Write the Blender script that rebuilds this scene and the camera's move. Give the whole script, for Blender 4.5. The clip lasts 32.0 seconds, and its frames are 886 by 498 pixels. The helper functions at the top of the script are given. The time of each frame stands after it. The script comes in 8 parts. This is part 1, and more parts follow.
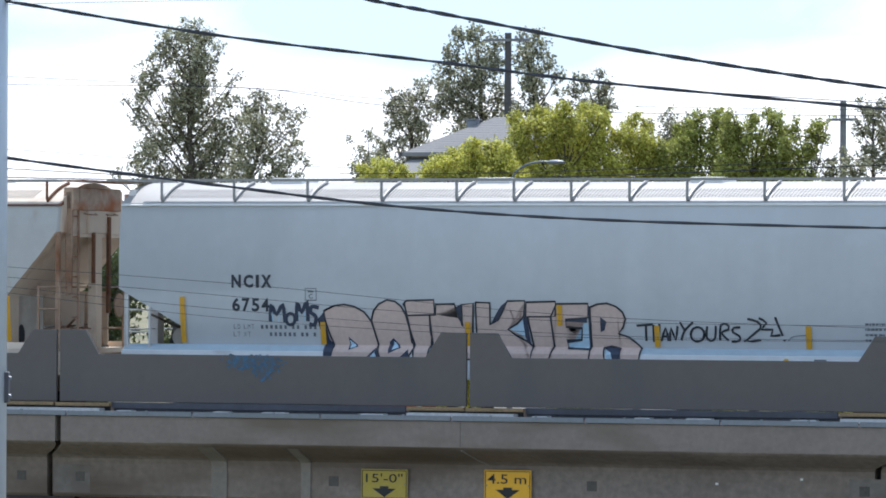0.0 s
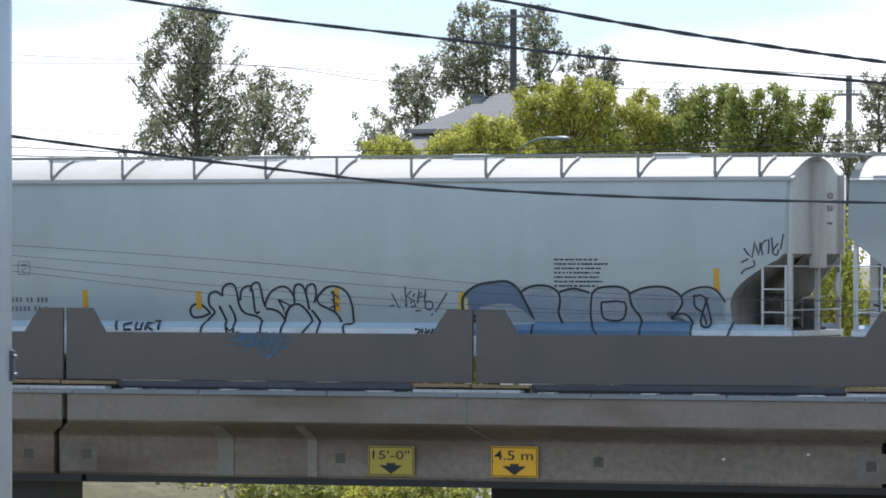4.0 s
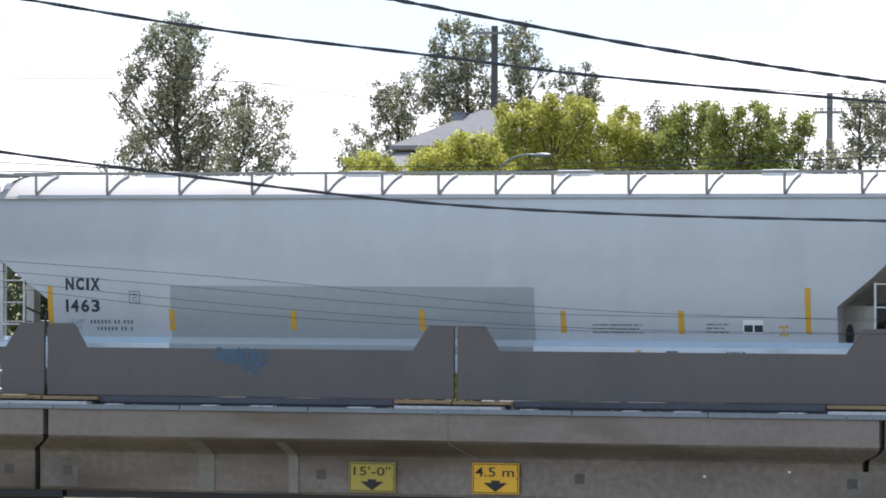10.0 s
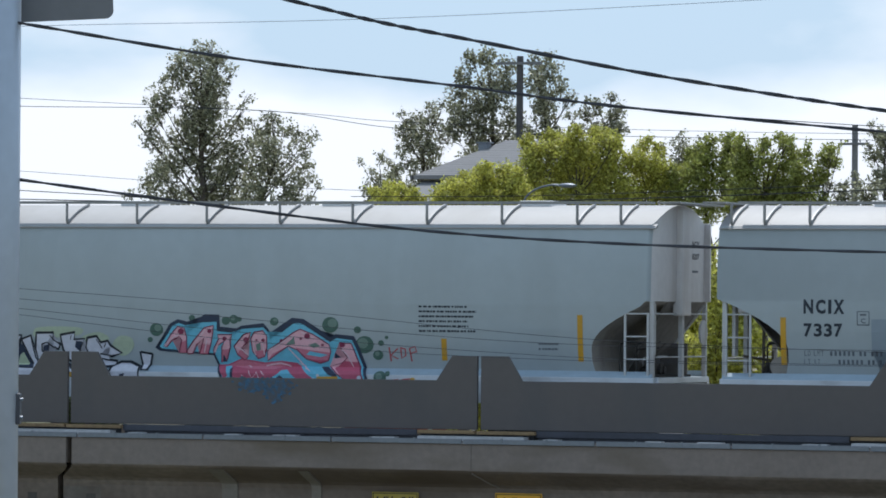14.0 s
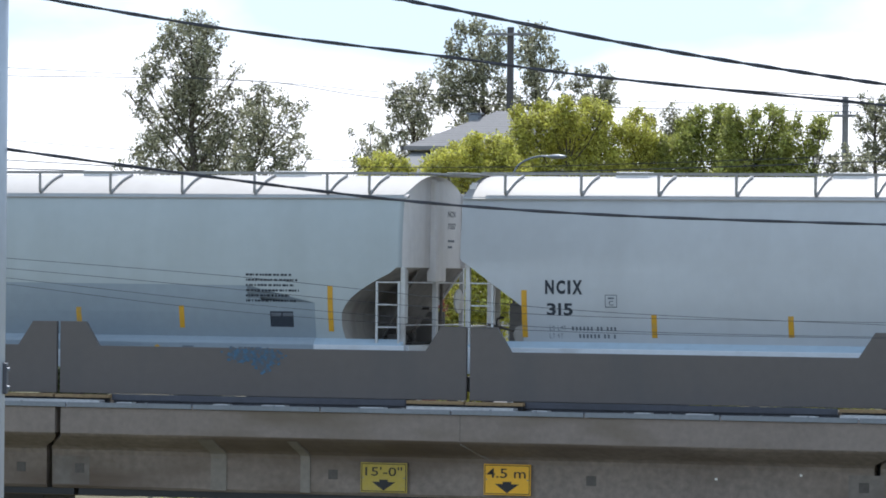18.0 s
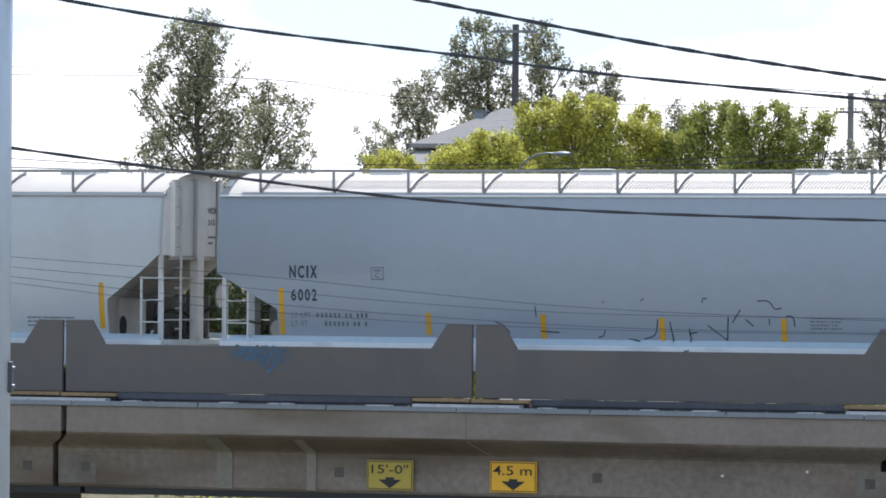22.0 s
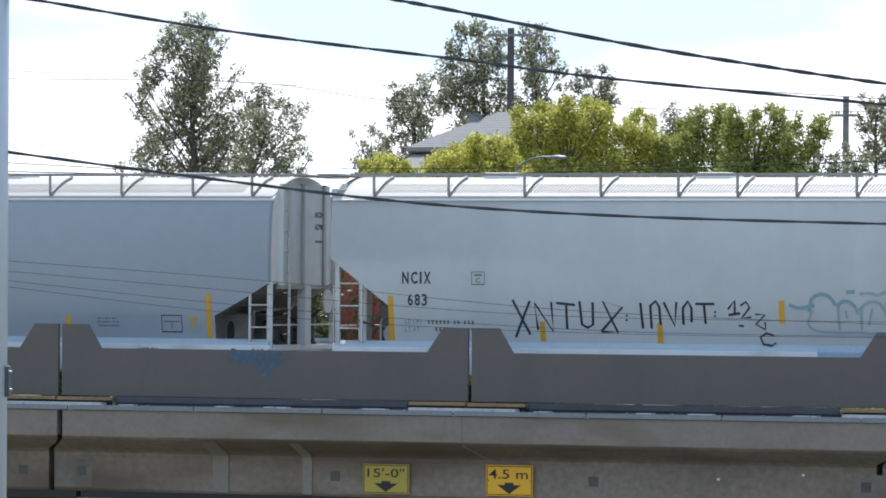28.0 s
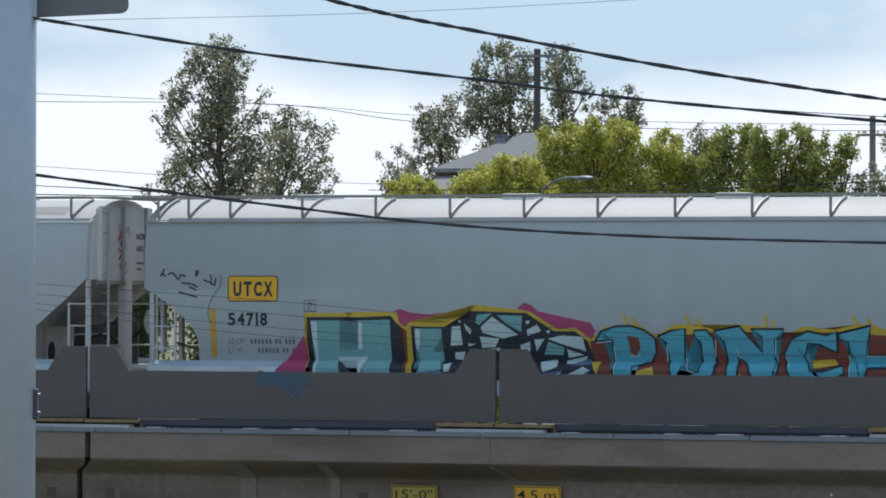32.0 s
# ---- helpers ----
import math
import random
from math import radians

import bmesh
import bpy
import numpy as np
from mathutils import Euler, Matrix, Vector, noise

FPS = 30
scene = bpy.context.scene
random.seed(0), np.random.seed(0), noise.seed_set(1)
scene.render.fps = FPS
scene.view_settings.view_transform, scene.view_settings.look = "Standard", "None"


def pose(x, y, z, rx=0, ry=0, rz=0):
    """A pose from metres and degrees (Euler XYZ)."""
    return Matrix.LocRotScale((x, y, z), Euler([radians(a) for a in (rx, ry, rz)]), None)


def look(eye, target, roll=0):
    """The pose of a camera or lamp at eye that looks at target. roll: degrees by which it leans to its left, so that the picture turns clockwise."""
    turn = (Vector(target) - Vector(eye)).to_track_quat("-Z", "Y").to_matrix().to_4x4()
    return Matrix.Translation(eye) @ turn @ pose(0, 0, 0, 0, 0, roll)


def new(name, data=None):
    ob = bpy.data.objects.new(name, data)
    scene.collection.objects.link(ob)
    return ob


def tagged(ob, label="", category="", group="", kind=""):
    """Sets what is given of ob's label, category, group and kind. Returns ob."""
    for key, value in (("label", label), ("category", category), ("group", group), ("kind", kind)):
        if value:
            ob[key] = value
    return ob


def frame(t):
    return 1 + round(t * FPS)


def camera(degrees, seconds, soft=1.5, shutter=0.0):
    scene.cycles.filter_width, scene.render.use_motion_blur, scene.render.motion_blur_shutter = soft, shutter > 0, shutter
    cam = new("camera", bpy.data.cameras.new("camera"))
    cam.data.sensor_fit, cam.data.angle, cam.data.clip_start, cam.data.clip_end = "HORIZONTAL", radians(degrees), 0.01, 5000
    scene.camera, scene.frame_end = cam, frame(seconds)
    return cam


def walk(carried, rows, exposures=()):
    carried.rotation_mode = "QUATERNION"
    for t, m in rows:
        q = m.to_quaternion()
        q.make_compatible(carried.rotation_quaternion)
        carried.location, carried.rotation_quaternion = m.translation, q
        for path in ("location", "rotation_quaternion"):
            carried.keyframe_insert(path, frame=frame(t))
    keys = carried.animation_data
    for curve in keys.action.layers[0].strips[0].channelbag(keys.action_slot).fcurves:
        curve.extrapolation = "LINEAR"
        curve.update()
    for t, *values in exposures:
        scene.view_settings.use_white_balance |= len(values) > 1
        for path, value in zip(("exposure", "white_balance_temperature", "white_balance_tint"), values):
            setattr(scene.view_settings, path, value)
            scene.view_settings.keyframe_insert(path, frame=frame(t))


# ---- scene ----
# ---- camera ----
EYE = Vector((31.439, -84.087, 8.3))
AXIS = 20.5          # degrees between the line of sight and the square across the track
SIDE = Vector((math.cos(radians(AXIS)), math.sin(radians(AXIS)), 0))
RAIL = 5.58          # top of rail
cam = camera(10.0, 32.0, soft=1.75)
PATH = [  # seconds, yaw, pitch, roll, step to the side
    (0.0, 20.471, 0.429, -0.302, -0.022),    (0.5, 20.478, 0.459, -0.480, -0.021),    (1.0, 20.499, 0.484, -0.352, -0.001),
    (1.5, 20.596, 0.419, -0.424, -0.001),    (2.0, 20.520, 0.549, -0.480, -0.021),    (2.5, 20.490, 0.548, -0.491, -0.004),
    (3.0, 20.496, 0.523, -0.395, -0.004),    (3.5, 20.513, 0.504, -0.364, 0.015),    (4.0, 20.545, 0.164, -0.071, -0.012),
    (4.5, 20.505, 0.343, -0.243, -0.040),    (6.5, 20.559, 0.358, -0.144, -0.057),    (7.0, 20.570, 0.360, 0.025, -0.013),
    (7.5, 20.463, 0.367, -0.332, -0.021),    (8.0, 20.390, 0.276, -0.306, -0.041),    (8.5, 20.365, 0.263, -0.320, -0.028),
    (9.0, 20.365, 0.257, -0.354, -0.023),    (9.5, 20.430, 0.312, -0.257, -0.044),    (10.0, 20.313, 0.351, -0.240, -0.049),
    (10.5, 20.344, 0.398, -0.237, -0.032),    (11.0, 20.412, 0.417, -0.284, -0.018),    (11.5, 20.511, 0.379, -0.260, -0.034),
    (12.0, 20.548, 0.391, -0.253, -0.049),    (12.5, 20.505, 0.437, -0.276, -0.053),    (13.0, 20.546, 0.516, -0.374, -0.025),
    (13.5, 20.590, 0.572, -0.431, -0.027),    (15.5, 20.633, 1.002, -0.807, -0.026),    (16.0, 20.695, 0.662, -0.873, 0.011),
    (16.5, 20.725, 0.379, -0.752, -0.002),    (17.0, 20.674, 0.372, -0.495, -0.018),    (17.5, 20.537, 0.402, -0.457, -0.002),
    (18.0, 20.488, 0.359, -0.639, -0.006),    (18.5, 20.490, 0.394, -0.464, 0.001),    (19.0, 20.455, 0.422, -0.693, -0.011),
    (19.5, 20.476, 0.385, -0.594, 0.000),    (20.0, 20.464, 0.498, -0.577, -0.001),    (20.5, 20.501, 0.384, -0.519, 0.014),
    (21.0, 20.508, 0.367, -0.734, -0.008),    (21.5, 20.561, 0.307, -0.493, -0.008),    (22.0, 20.555, 0.330, -0.474, -0.000),
    (22.5, 20.498, 0.352, -0.347, 0.005),    (23.0, 20.507, 0.340, -0.436, -0.007),    (23.5, 20.560, 0.380, -0.482, 0.002),
    (24.0, 20.614, 0.427, -0.373, -0.003),    (24.5, 20.657, 0.428, -0.339, -0.006),    (25.0, 20.622, 0.426, -0.259, -0.010),
    (25.5, 20.557, 0.421, -0.303, -0.023),    (27.5, 20.522, 0.418, -0.664, -0.008),    (28.0, 20.501, 0.372, -0.412, -0.010),
    (28.5, 20.491, 0.358, -0.490, -0.015),    (29.0, 20.503, 0.364, -0.437, -0.010),    (29.5, 20.501, 0.454, -0.664, 0.008),
    (30.0, 20.503, 0.510, -0.749, 0.014),    (30.5, 20.521, 0.500, -0.747, 0.001),    (31.0, 20.638, 0.504, -0.607, 0.022),
    (31.5, 20.871, 0.541, -0.588, -0.022),    (32.0, 20.807, 0.610, -0.198, -0.015),
]


def stand(yaw, pitch, roll, step):
    at = EYE + SIDE * step
    return pose(at.x, at.y, at.z, 90 + pitch, roll, yaw)


EXPOSURES = [(t, e - 0.16, k, d) for t, e, k, d in ((0.0, 0.30, 5960, 12), (1.0, 0.10, 5930, 12), (2.0, 0.05, 5910, 12), (3.0, 0.12, 6010, 12), (4.0, 0.22, 6110, 12), (7.0, 0.28, 6010, 12), (9.0, 0.50, 6210, 15), (10.0, 0.45, 6210, 15), (11.0, 0.42, 6160, 12), (12.0, 0.30, 6110, 12), (13.0, -0.02, 6040, 11), (13.5, -0.10, 5970, 10), (15.5, -0.54, 5900, 8), (16.0, -0.33, 5890, 7), (17.0, 0.28, 6060, 12), (19.0, 0.28, 6080, 12), (20.0, 0.22, 6080, 12), (22.0, 0.40, 6220, 14), (25.0, 0.43, 6200, 14), (28.0, 0.34, 6080, 12), (29.0, 0.34, 6080, 12), (30.0, 0.04, 5960, 12), (31.0, 0.03, 5960, 11), (32.0, -0.26, 6040, 9))]
walk(cam, [(t, stand(*row)) for t, *row in PATH], EXPOSURES)

# ---- world and sun ----
SUN_AZ, SUN_EL = radians(-18), radians(56)     # clockwise from +Y
world = bpy.data.worlds.new("world")
scene.world = world
world.use_nodes = True
wn, wl = world.node_tree.nodes, world.node_tree.links
wn.clear()
w_out = wn.new("ShaderNodeOutputWorld")
w_bg = wn.new("ShaderNodeBackground")
w_sky = wn.new("ShaderNodeTexSky")
w_sky.sky_type, w_sky.sun_disc = "NISHITA", False
w_sky.sun_elevation, w_sky.sun_rotation = SUN_EL, SUN_AZ
w_sky.air_density, w_sky.dust_density = 1.0, 0.8
w_tex = wn.new("ShaderNodeTexCoord")
w_map = wn.new("ShaderNodeMapping")
w_map.inputs["Scale"].default_value = (4.0, 4.0, 9.0)
w_map.inputs["Location"].default_value = (0.35, 0.1, 0.2)
w_noise = wn.new("ShaderNodeTexNoise")
w_noise.inputs["Scale"].default_value = 2.2
w_noise.inputs["Detail"].default_value = 6.0
w_sep = wn.new("ShaderNodeSeparateXYZ")
w_band = wn.new("ShaderNodeMapRange")          # clouds thin out with height
w_band.inputs["From Min"].default_value = 0.028
w_band.inputs["From Max"].default_value = 0.050
w_band.inputs["To Min"].default_value = 0.32
w_band.inputs["To Max"].default_value = -0.09
w_haze = wn.new("ShaderNodeMix")               # bright summer haze over the clear sky
w_haze.data_type = "RGBA"
w_haze.inputs[7].default_value = (8.7, 10.9, 13.0, 1)
w_add = wn.new("ShaderNodeMath")
w_add.operation = "ADD"
w_ramp = wn.new("ShaderNodeValToRGB")
w_ramp.color_ramp.elements[0].position = 0.46
w_ramp.color_ramp.elements[1].position = 0.66
w_mix = wn.new("ShaderNodeMix")
w_mix.data_type = "RGBA"
w_mix.inputs[7].default_value = (14.4, 14.5, 14.7, 1)
wl.new(w_tex.outputs["Generated"], w_map.inputs["Vector"])
wl.new(w_map.outputs["Vector"], w_noise.inputs["Vector"])
wl.new(w_tex.outputs["Generated"], w_sep.inputs["Vector"])
wl.new(w_sep.outputs["Z"], w_band.inputs["Value"])
w_thin = wn.new("ShaderNodeMapRange")          # haze thins out towards the zenith
w_thin.inputs["From Min"].default_value = 0.0
w_thin.inputs["From Max"].default_value = 0.8
w_thin.inputs["To Min"].default_value = 0.80
w_thin.inputs["To Max"].default_value = 0.50
wl.new(w_sep.outputs["Z"], w_thin.inputs["Value"])
wl.new(w_thin.outputs["Result"], w_haze.inputs["Factor"])
wl.new(w_noise.outputs["Fac"], w_add.inputs[0])
wl.new(w_band.outputs["Result"], w_add.inputs[1])
wl.new(w_add.outputs["Value"], w_ramp.inputs["Fac"])
wl.new(w_ramp.outputs["Color"], w_mix.inputs["Factor"])
wl.new(w_sky.outputs["Color"], w_haze.inputs[6])
wl.new(w_haze.outputs[2], w_mix.inputs[6])
wl.new(w_mix.outputs[2], w_bg.inputs["Color"])
wl.new(w_bg.outputs["Background"], w_out.inputs["Surface"])
w_bg.inputs["Strength"].default_value = 0.093
sun = new("sun", bpy.data.lights.new("sun", "SUN"))
sun.data.energy, sun.data.angle, sun.data.color = 4.3, radians(0.5), (1.0, 0.95, 0.87)
toward = Vector((math.sin(SUN_AZ) * math.cos(SUN_EL), math.cos(SUN_AZ) * math.cos(SUN_EL), math.sin(SUN_EL)))
sun.matrix_world = look(toward * 400, (0, 0, 0))


# ---- materials ----
def material(name, color, rough=0.6, metal=0.0, spread=0.12, grain=6.0, bump=0.0, dirt=None, dirt_scale=(0.6, 0.6, 0.6),
             dirt_from=0.5, dirt_to=0.75, spec=0.5, island=0.0, each=0.0, noise_bump=40.0):
    """Base colour with noise at two scales, an optional stain colour, and fine relief."""
    m = bpy.data.materials.new(name)
    m.use_nodes = True
    n, l = m.node_tree.nodes, m.node_tree.links
    b = n["Principled BSDF"]
    b.inputs["Roughness"].default_value, b.inputs["Metallic"].default_value = rough, metal
    b.inputs["Specular IOR Level"].default_value = spec
    tc = n.new("ShaderNodeTexCoord")
    big, fine = n.new("ShaderNodeTexNoise"), n.new("ShaderNodeTexNoise")
    big.inputs["Scale"].default_value, fine.inputs["Scale"].default_value = grain * 0.12, grain * 2.0
    big.inputs["Detail"].default_value = fine.inputs["Detail"].default_value = 4.0
    both = n.new("ShaderNodeMath")
    both.operation = "ADD"
    for t in (big, fine):
        l.new(tc.outputs["Object"], t.inputs["Vector"])
    l.new(big.outputs["Fac"], both.inputs[0])
    l.new(fine.outputs["Fac"], both.inputs[1])
    last = both.outputs["Value"]
    for amount, node, socket in ((island, "ShaderNodeNewGeometry", "Random Per Island"), (each, "ShaderNodeObjectInfo", "Random")):
        if amount:
            r, k = n.new(node), n.new("ShaderNodeMath")
            k.operation = "MULTIPLY_ADD"
            k.inputs[1].default_value = amount
            l.new(r.outputs[socket], k.inputs[0])
            l.new(last, k.inputs[2])
            last = k.outputs["Value"]
    ramp = n.new("ShaderNodeMapRange")
    ramp.inputs["From Min"].default_value, ramp.inputs["From Max"].default_value = 0.7, 1.3 + island + each
    ramp.inputs["To Min"].default_value, ramp.inputs["To Max"].default_value = 1 - spread, 1 + spread
    l.new(last, ramp.inputs["Value"])
    mul = n.new("ShaderNodeVectorMath")
    mul.operation = "SCALE"
    mul.inputs[0].default_value = color
    l.new(ramp.outputs["Result"], mul.inputs["Scale"])
    out = mul.outputs["Vector"]
    if dirt:
        mp, dn, dr, mx = n.new("ShaderNodeMapping"), n.new("ShaderNodeTexNoise"), n.new("ShaderNodeMapRange"), n.new("ShaderNodeMix")
        mp.inputs["Scale"].default_value = dirt_scale
        dn.inputs["Scale"].default_value, dn.inputs["Detail"].default_value = 1.0, 5.0
        dr.inputs["From Min"].default_value, dr.inputs["From Max"].default_value = dirt_from, dirt_to
        mx.data_type = "RGBA"
        mx.inputs[7].default_value = (*dirt, 1)
        l.new(tc.outputs["Object"], mp.inputs["Vector"])
        l.new(mp.outputs["Vector"], dn.inputs["Vector"])
        l.new(dn.outputs["Fac"], dr.inputs["Value"])
        l.new(dr.outputs["Result"], mx.inputs["Factor"])
        l.new(out, mx.inputs[6])
        out = mx.outputs[2]
    l.new(out, b.inputs["Base Color"])
    if bump:
        bn, bp = n.new("ShaderNodeTexNoise"), n.new("ShaderNodeBump")
        bn.inputs["Scale"].default_value, bn.inputs["Detail"].default_value = noise_bump, 4.0
        bp.inputs["Strength"].default_value, bp.inputs["Distance"].default_value = bump, 0.01
        l.new(tc.outputs["Object"], bn.inputs["Vector"])
        l.new(bn.outputs["Fac"], bp.inputs["Height"])
        l.new(bp.outputs["Normal"], b.inputs["Normal"])
    return m


def leaf_material(name, color, spread=0.6, gloss=0.5):
    m = material(name, color, rough=gloss, spread=spread, grain=1.2, island=1.6)
    n, l = m.node_tree.nodes, m.node_tree.links
    b = n["Principled BSDF"]
    tr, add = n.new("ShaderNodeBsdfTranslucent"), n.new("ShaderNodeMixShader")
    src = b.inputs["Base Color"].links[0].from_socket
    l.new(src, tr.inputs["Color"])
    add.inputs["Fac"].default_value = 0.45
    l.new(b.outputs["BSDF"], add.inputs[1])
    l.new(tr.outputs["BSDF"], add.inputs[2])
    l.new(add.outputs["Shader"], n["Material Output"].inputs["Surface"])
    return m


M_PAINT = material("car_paint", (0.482, 0.513, 0.543), rough=0.38, spread=0.04, grain=2.0, dirt=(0.415, 0.433, 0.452), dirt_scale=(1.0, 1.0, 0.2), dirt_from=0.5, dirt_to=0.95)
M_PAINT_R = material("car_paint_green_grey", (0.405, 0.458, 0.478), rough=0.38, spread=0.035, grain=2.0, dirt=(0.35, 0.39, 0.40), dirt_scale=(1.0, 1.0, 0.2), dirt_from=0.5, dirt_to=0.95)
M_PAINT3 = material("car_paint_grey_green", (0.365, 0.41, 0.43), rough=0.38, spread=0.035, grain=2.0, dirt=(0.32, 0.355, 0.37), dirt_scale=(1.0, 1.0, 0.2), dirt_from=0.5, dirt_to=0.95)
M_PAINT2 = material("car_paint_cool", (0.30, 0.343, 0.405), rough=0.36, spread=0.035, grain=2.0, dirt=(0.30, 0.335, 0.38), dirt_scale=(1.2, 1.2, 0.2), dirt_from=0.5, dirt_to=0.9)
M_PAINT_OLD = material("car_paint_stained", (0.47, 0.475, 0.47), rough=0.6, spread=0.06, grain=2.0, dirt=(0.34, 0.24, 0.17), dirt_scale=(1.7, 1.7, 0.7), dirt_from=0.6, dirt_to=0.8)
M_PAINT_TAN = material("car_paint_rusty", (0.66, 0.55, 0.44), rough=0.6, spread=0.06, grain=2.0, dirt=(0.30, 0.14, 0.07), dirt_scale=(1.7, 1.7, 0.7), dirt_from=0.55, dirt_to=0.78)
# Body grey painted darker under the ends; the shade there is in both colours.
M_SLOPE = material("car_slope_sheet", (0.40, 0.37, 0.33), rough=0.6, spread=0.14, grain=3.0, dirt=(0.22, 0.19, 0.16), dirt_scale=(2.5, 2.5, 0.5))
M_SLOPE_SHADE = material("sooty_slope_sheet", (0.19, 0.178, 0.165), rough=0.7, spread=0.2, grain=3.0)
M_ROOF = material("car_roof", (0.35, 0.343, 0.34), rough=0.55, spread=0.05, grain=2.0, dirt=(0.30, 0.29, 0.28), dirt_scale=(1.2, 0.6, 1.2))
M_EAVE = material("white_eave_paint", (0.74, 0.74, 0.73), rough=0.5, spread=0.05, grain=3.0)
M_SILL = material("car_sill", (0.69, 0.73, 0.76), rough=0.32, spread=0.05, grain=3.0, dirt=(0.42, 0.42, 0.42), dirt_scale=(1.5, 1.5, 1.5), dirt_from=0.55, dirt_to=0.8)
# Sky reflection on the sloping sill cap is put into its blue.
M_SILLBLUE = material("sill_cap_blue", (0.36, 0.455, 0.53), rough=0.35, spread=0.08, grain=3.0)
# End greys lifted above the side paint, standing in for light bounced between cars.
M_LIT_END_COOL = material("car_end_paint_cool", (0.60, 0.635, 0.66), rough=0.5, spread=0.06, grain=3.0, dirt=(0.50, 0.52, 0.53), dirt_scale=(2.5, 2.5, 0.4), dirt_from=0.5, dirt_to=0.8)
M_END_RIB = material("car_end_rib", (0.38, 0.385, 0.395), rough=0.5, spread=0.1, grain=4.0)
M_GEAR = material("dusty_brake_gear", (0.16, 0.14, 0.12), rough=0.8, spread=0.3, grain=8.0)
M_RUSTSTAIN = material("rust_stained_plate", (0.44, 0.33, 0.25), rough=0.75, spread=0.2, grain=4.0, dirt=(0.36, 0.12, 0.04), dirt_scale=(1.6, 1.6, 2.2), dirt_from=0.42, dirt_to=0.62)
M_LIT_END = material("car_end_paint", (0.72, 0.70, 0.69), rough=0.5, spread=0.06, grain=3.0, dirt=(0.60, 0.57, 0.54), dirt_scale=(2.5, 2.5, 0.4), dirt_from=0.5, dirt_to=0.8)
M_STEEL = material("car_ironwork", (0.55, 0.56, 0.56), rough=0.5, spread=0.10, grain=5.0, dirt=(0.34, 0.30, 0.26), dirt_scale=(3, 3, 1))
M_TREAD = material("anti_slip_tread", (0.25, 0.245, 0.24), rough=0.8, spread=0.15, grain=8.0)
M_GRATE = material("galvanised_grating", (0.30, 0.30, 0.295), rough=0.5, metal=0.3, spread=0.12, grain=8.0)
M_RUST = material("rust", (0.16, 0.07, 0.035), rough=0.85, spread=0.35, grain=8.0, bump=0.3)
M_RUSTY = material("flaking_rusty_paint", (0.36, 0.25, 0.18), rough=0.85, spread=0.25, grain=6.0, dirt=(0.20, 0.085, 0.04), dirt_scale=(3, 3, 1.2), dirt_from=0.45, dirt_to=0.65)
M_BLACK = material("black_paint", (0.018, 0.020, 0.024), rough=0.6, spread=0.2)
M_TRUCK = material("running_gear", (0.05, 0.045, 0.04), rough=0.8, spread=0.3)
M_LETTER = material("stencil_black", (0.02, 0.029, 0.045), rough=0.6, spread=0.15)
M_FAINT = material("stencil_worn", (0.12, 0.14, 0.165), rough=0.6, spread=0.3, grain=30.0)
M_YELLOW = material("reflective_yellow", (0.62, 0.34, 0.025), rough=0.4, spread=0.12, grain=12.0, each=0.3, dirt=(0.45, 0.30, 0.10), dirt_scale=(5, 5, 5), dirt_from=0.55, dirt_to=0.75)
M_RED = material("reflective_red", (0.62, 0.05, 0.03), rough=0.4)
M_WHITE = material("decal_white", (0.78, 0.78, 0.76), rough=0.5, spread=0.05)
M_PANEL = material("parapet_steel_paint", (0.113, 0.102, 0.098), rough=0.62, spread=0.05, grain=3.0, dirt=(0.090, 0.088, 0.09), dirt_scale=(0.9, 0.9, 0.25), bump=0.05)
M_TIMBER = material("weathered_timber", (0.27, 0.185, 0.095), rough=0.8, spread=0.25, grain=10.0, bump=0.4)
M_CONC = material("coping_concrete", (0.22, 0.188, 0.168), rough=0.85, spread=0.12, grain=5.0, bump=0.3, dirt=(0.155, 0.128, 0.10), dirt_scale=(0.5, 0.5, 1.6))
M_LIMEPATCH = material("lime_stained_concrete", (0.20, 0.182, 0.166), rough=0.85, spread=0.2, grain=5.0, bump=0.2, dirt=(0.15, 0.13, 0.115), dirt_scale=(1.5, 1.5, 1.5), dirt_from=0.45, dirt_to=0.6)
M_GIRDER = material("girder_concrete", (0.24, 0.205, 0.18), rough=0.85, spread=0.24, grain=4.0, bump=0.3, dirt=(0.125, 0.096, 0.074), dirt_scale=(0.22, 0.22, 0.9), dirt_from=0.43, dirt_to=0.66)
M_PALE = material("lime_washed_concrete", (0.235, 0.215, 0.19), rough=0.85, spread=0.12, grain=6.0, bump=0.2)
M_PATCH = material("mortar_patch", (0.105, 0.097, 0.09), rough=0.9, spread=0.2, grain=9.0)
M_GALV = material("galvanised_steel", (0.19, 0.215, 0.25), rough=0.42, metal=0.35, spread=0.12, grain=6.0)
M_DARKSTEEL = material("dark_blue_steel", (0.055, 0.06, 0.078), rough=0.5, spread=0.2, grain=4.0)
M_SIGN1 = material("sign_faded_yellow", (0.43, 0.335, 0.05), rough=0.5, spread=0.06, grain=10.0, dirt=(0.40, 0.32, 0.10), dirt_scale=(3, 3, 3))
M_SIGN2 = material("sign_amber", (0.80, 0.44, 0.02), rough=0.45, spread=0.04, grain=10.0)
M_BALLAST = material("ballast", (0.22, 0.21, 0.20), rough=0.95, spread=0.4, grain=30.0, bump=0.8)
M_RAILS = material("rail_steel", (0.20, 0.16, 0.13), rough=0.4, metal=0.6, spread=0.2)
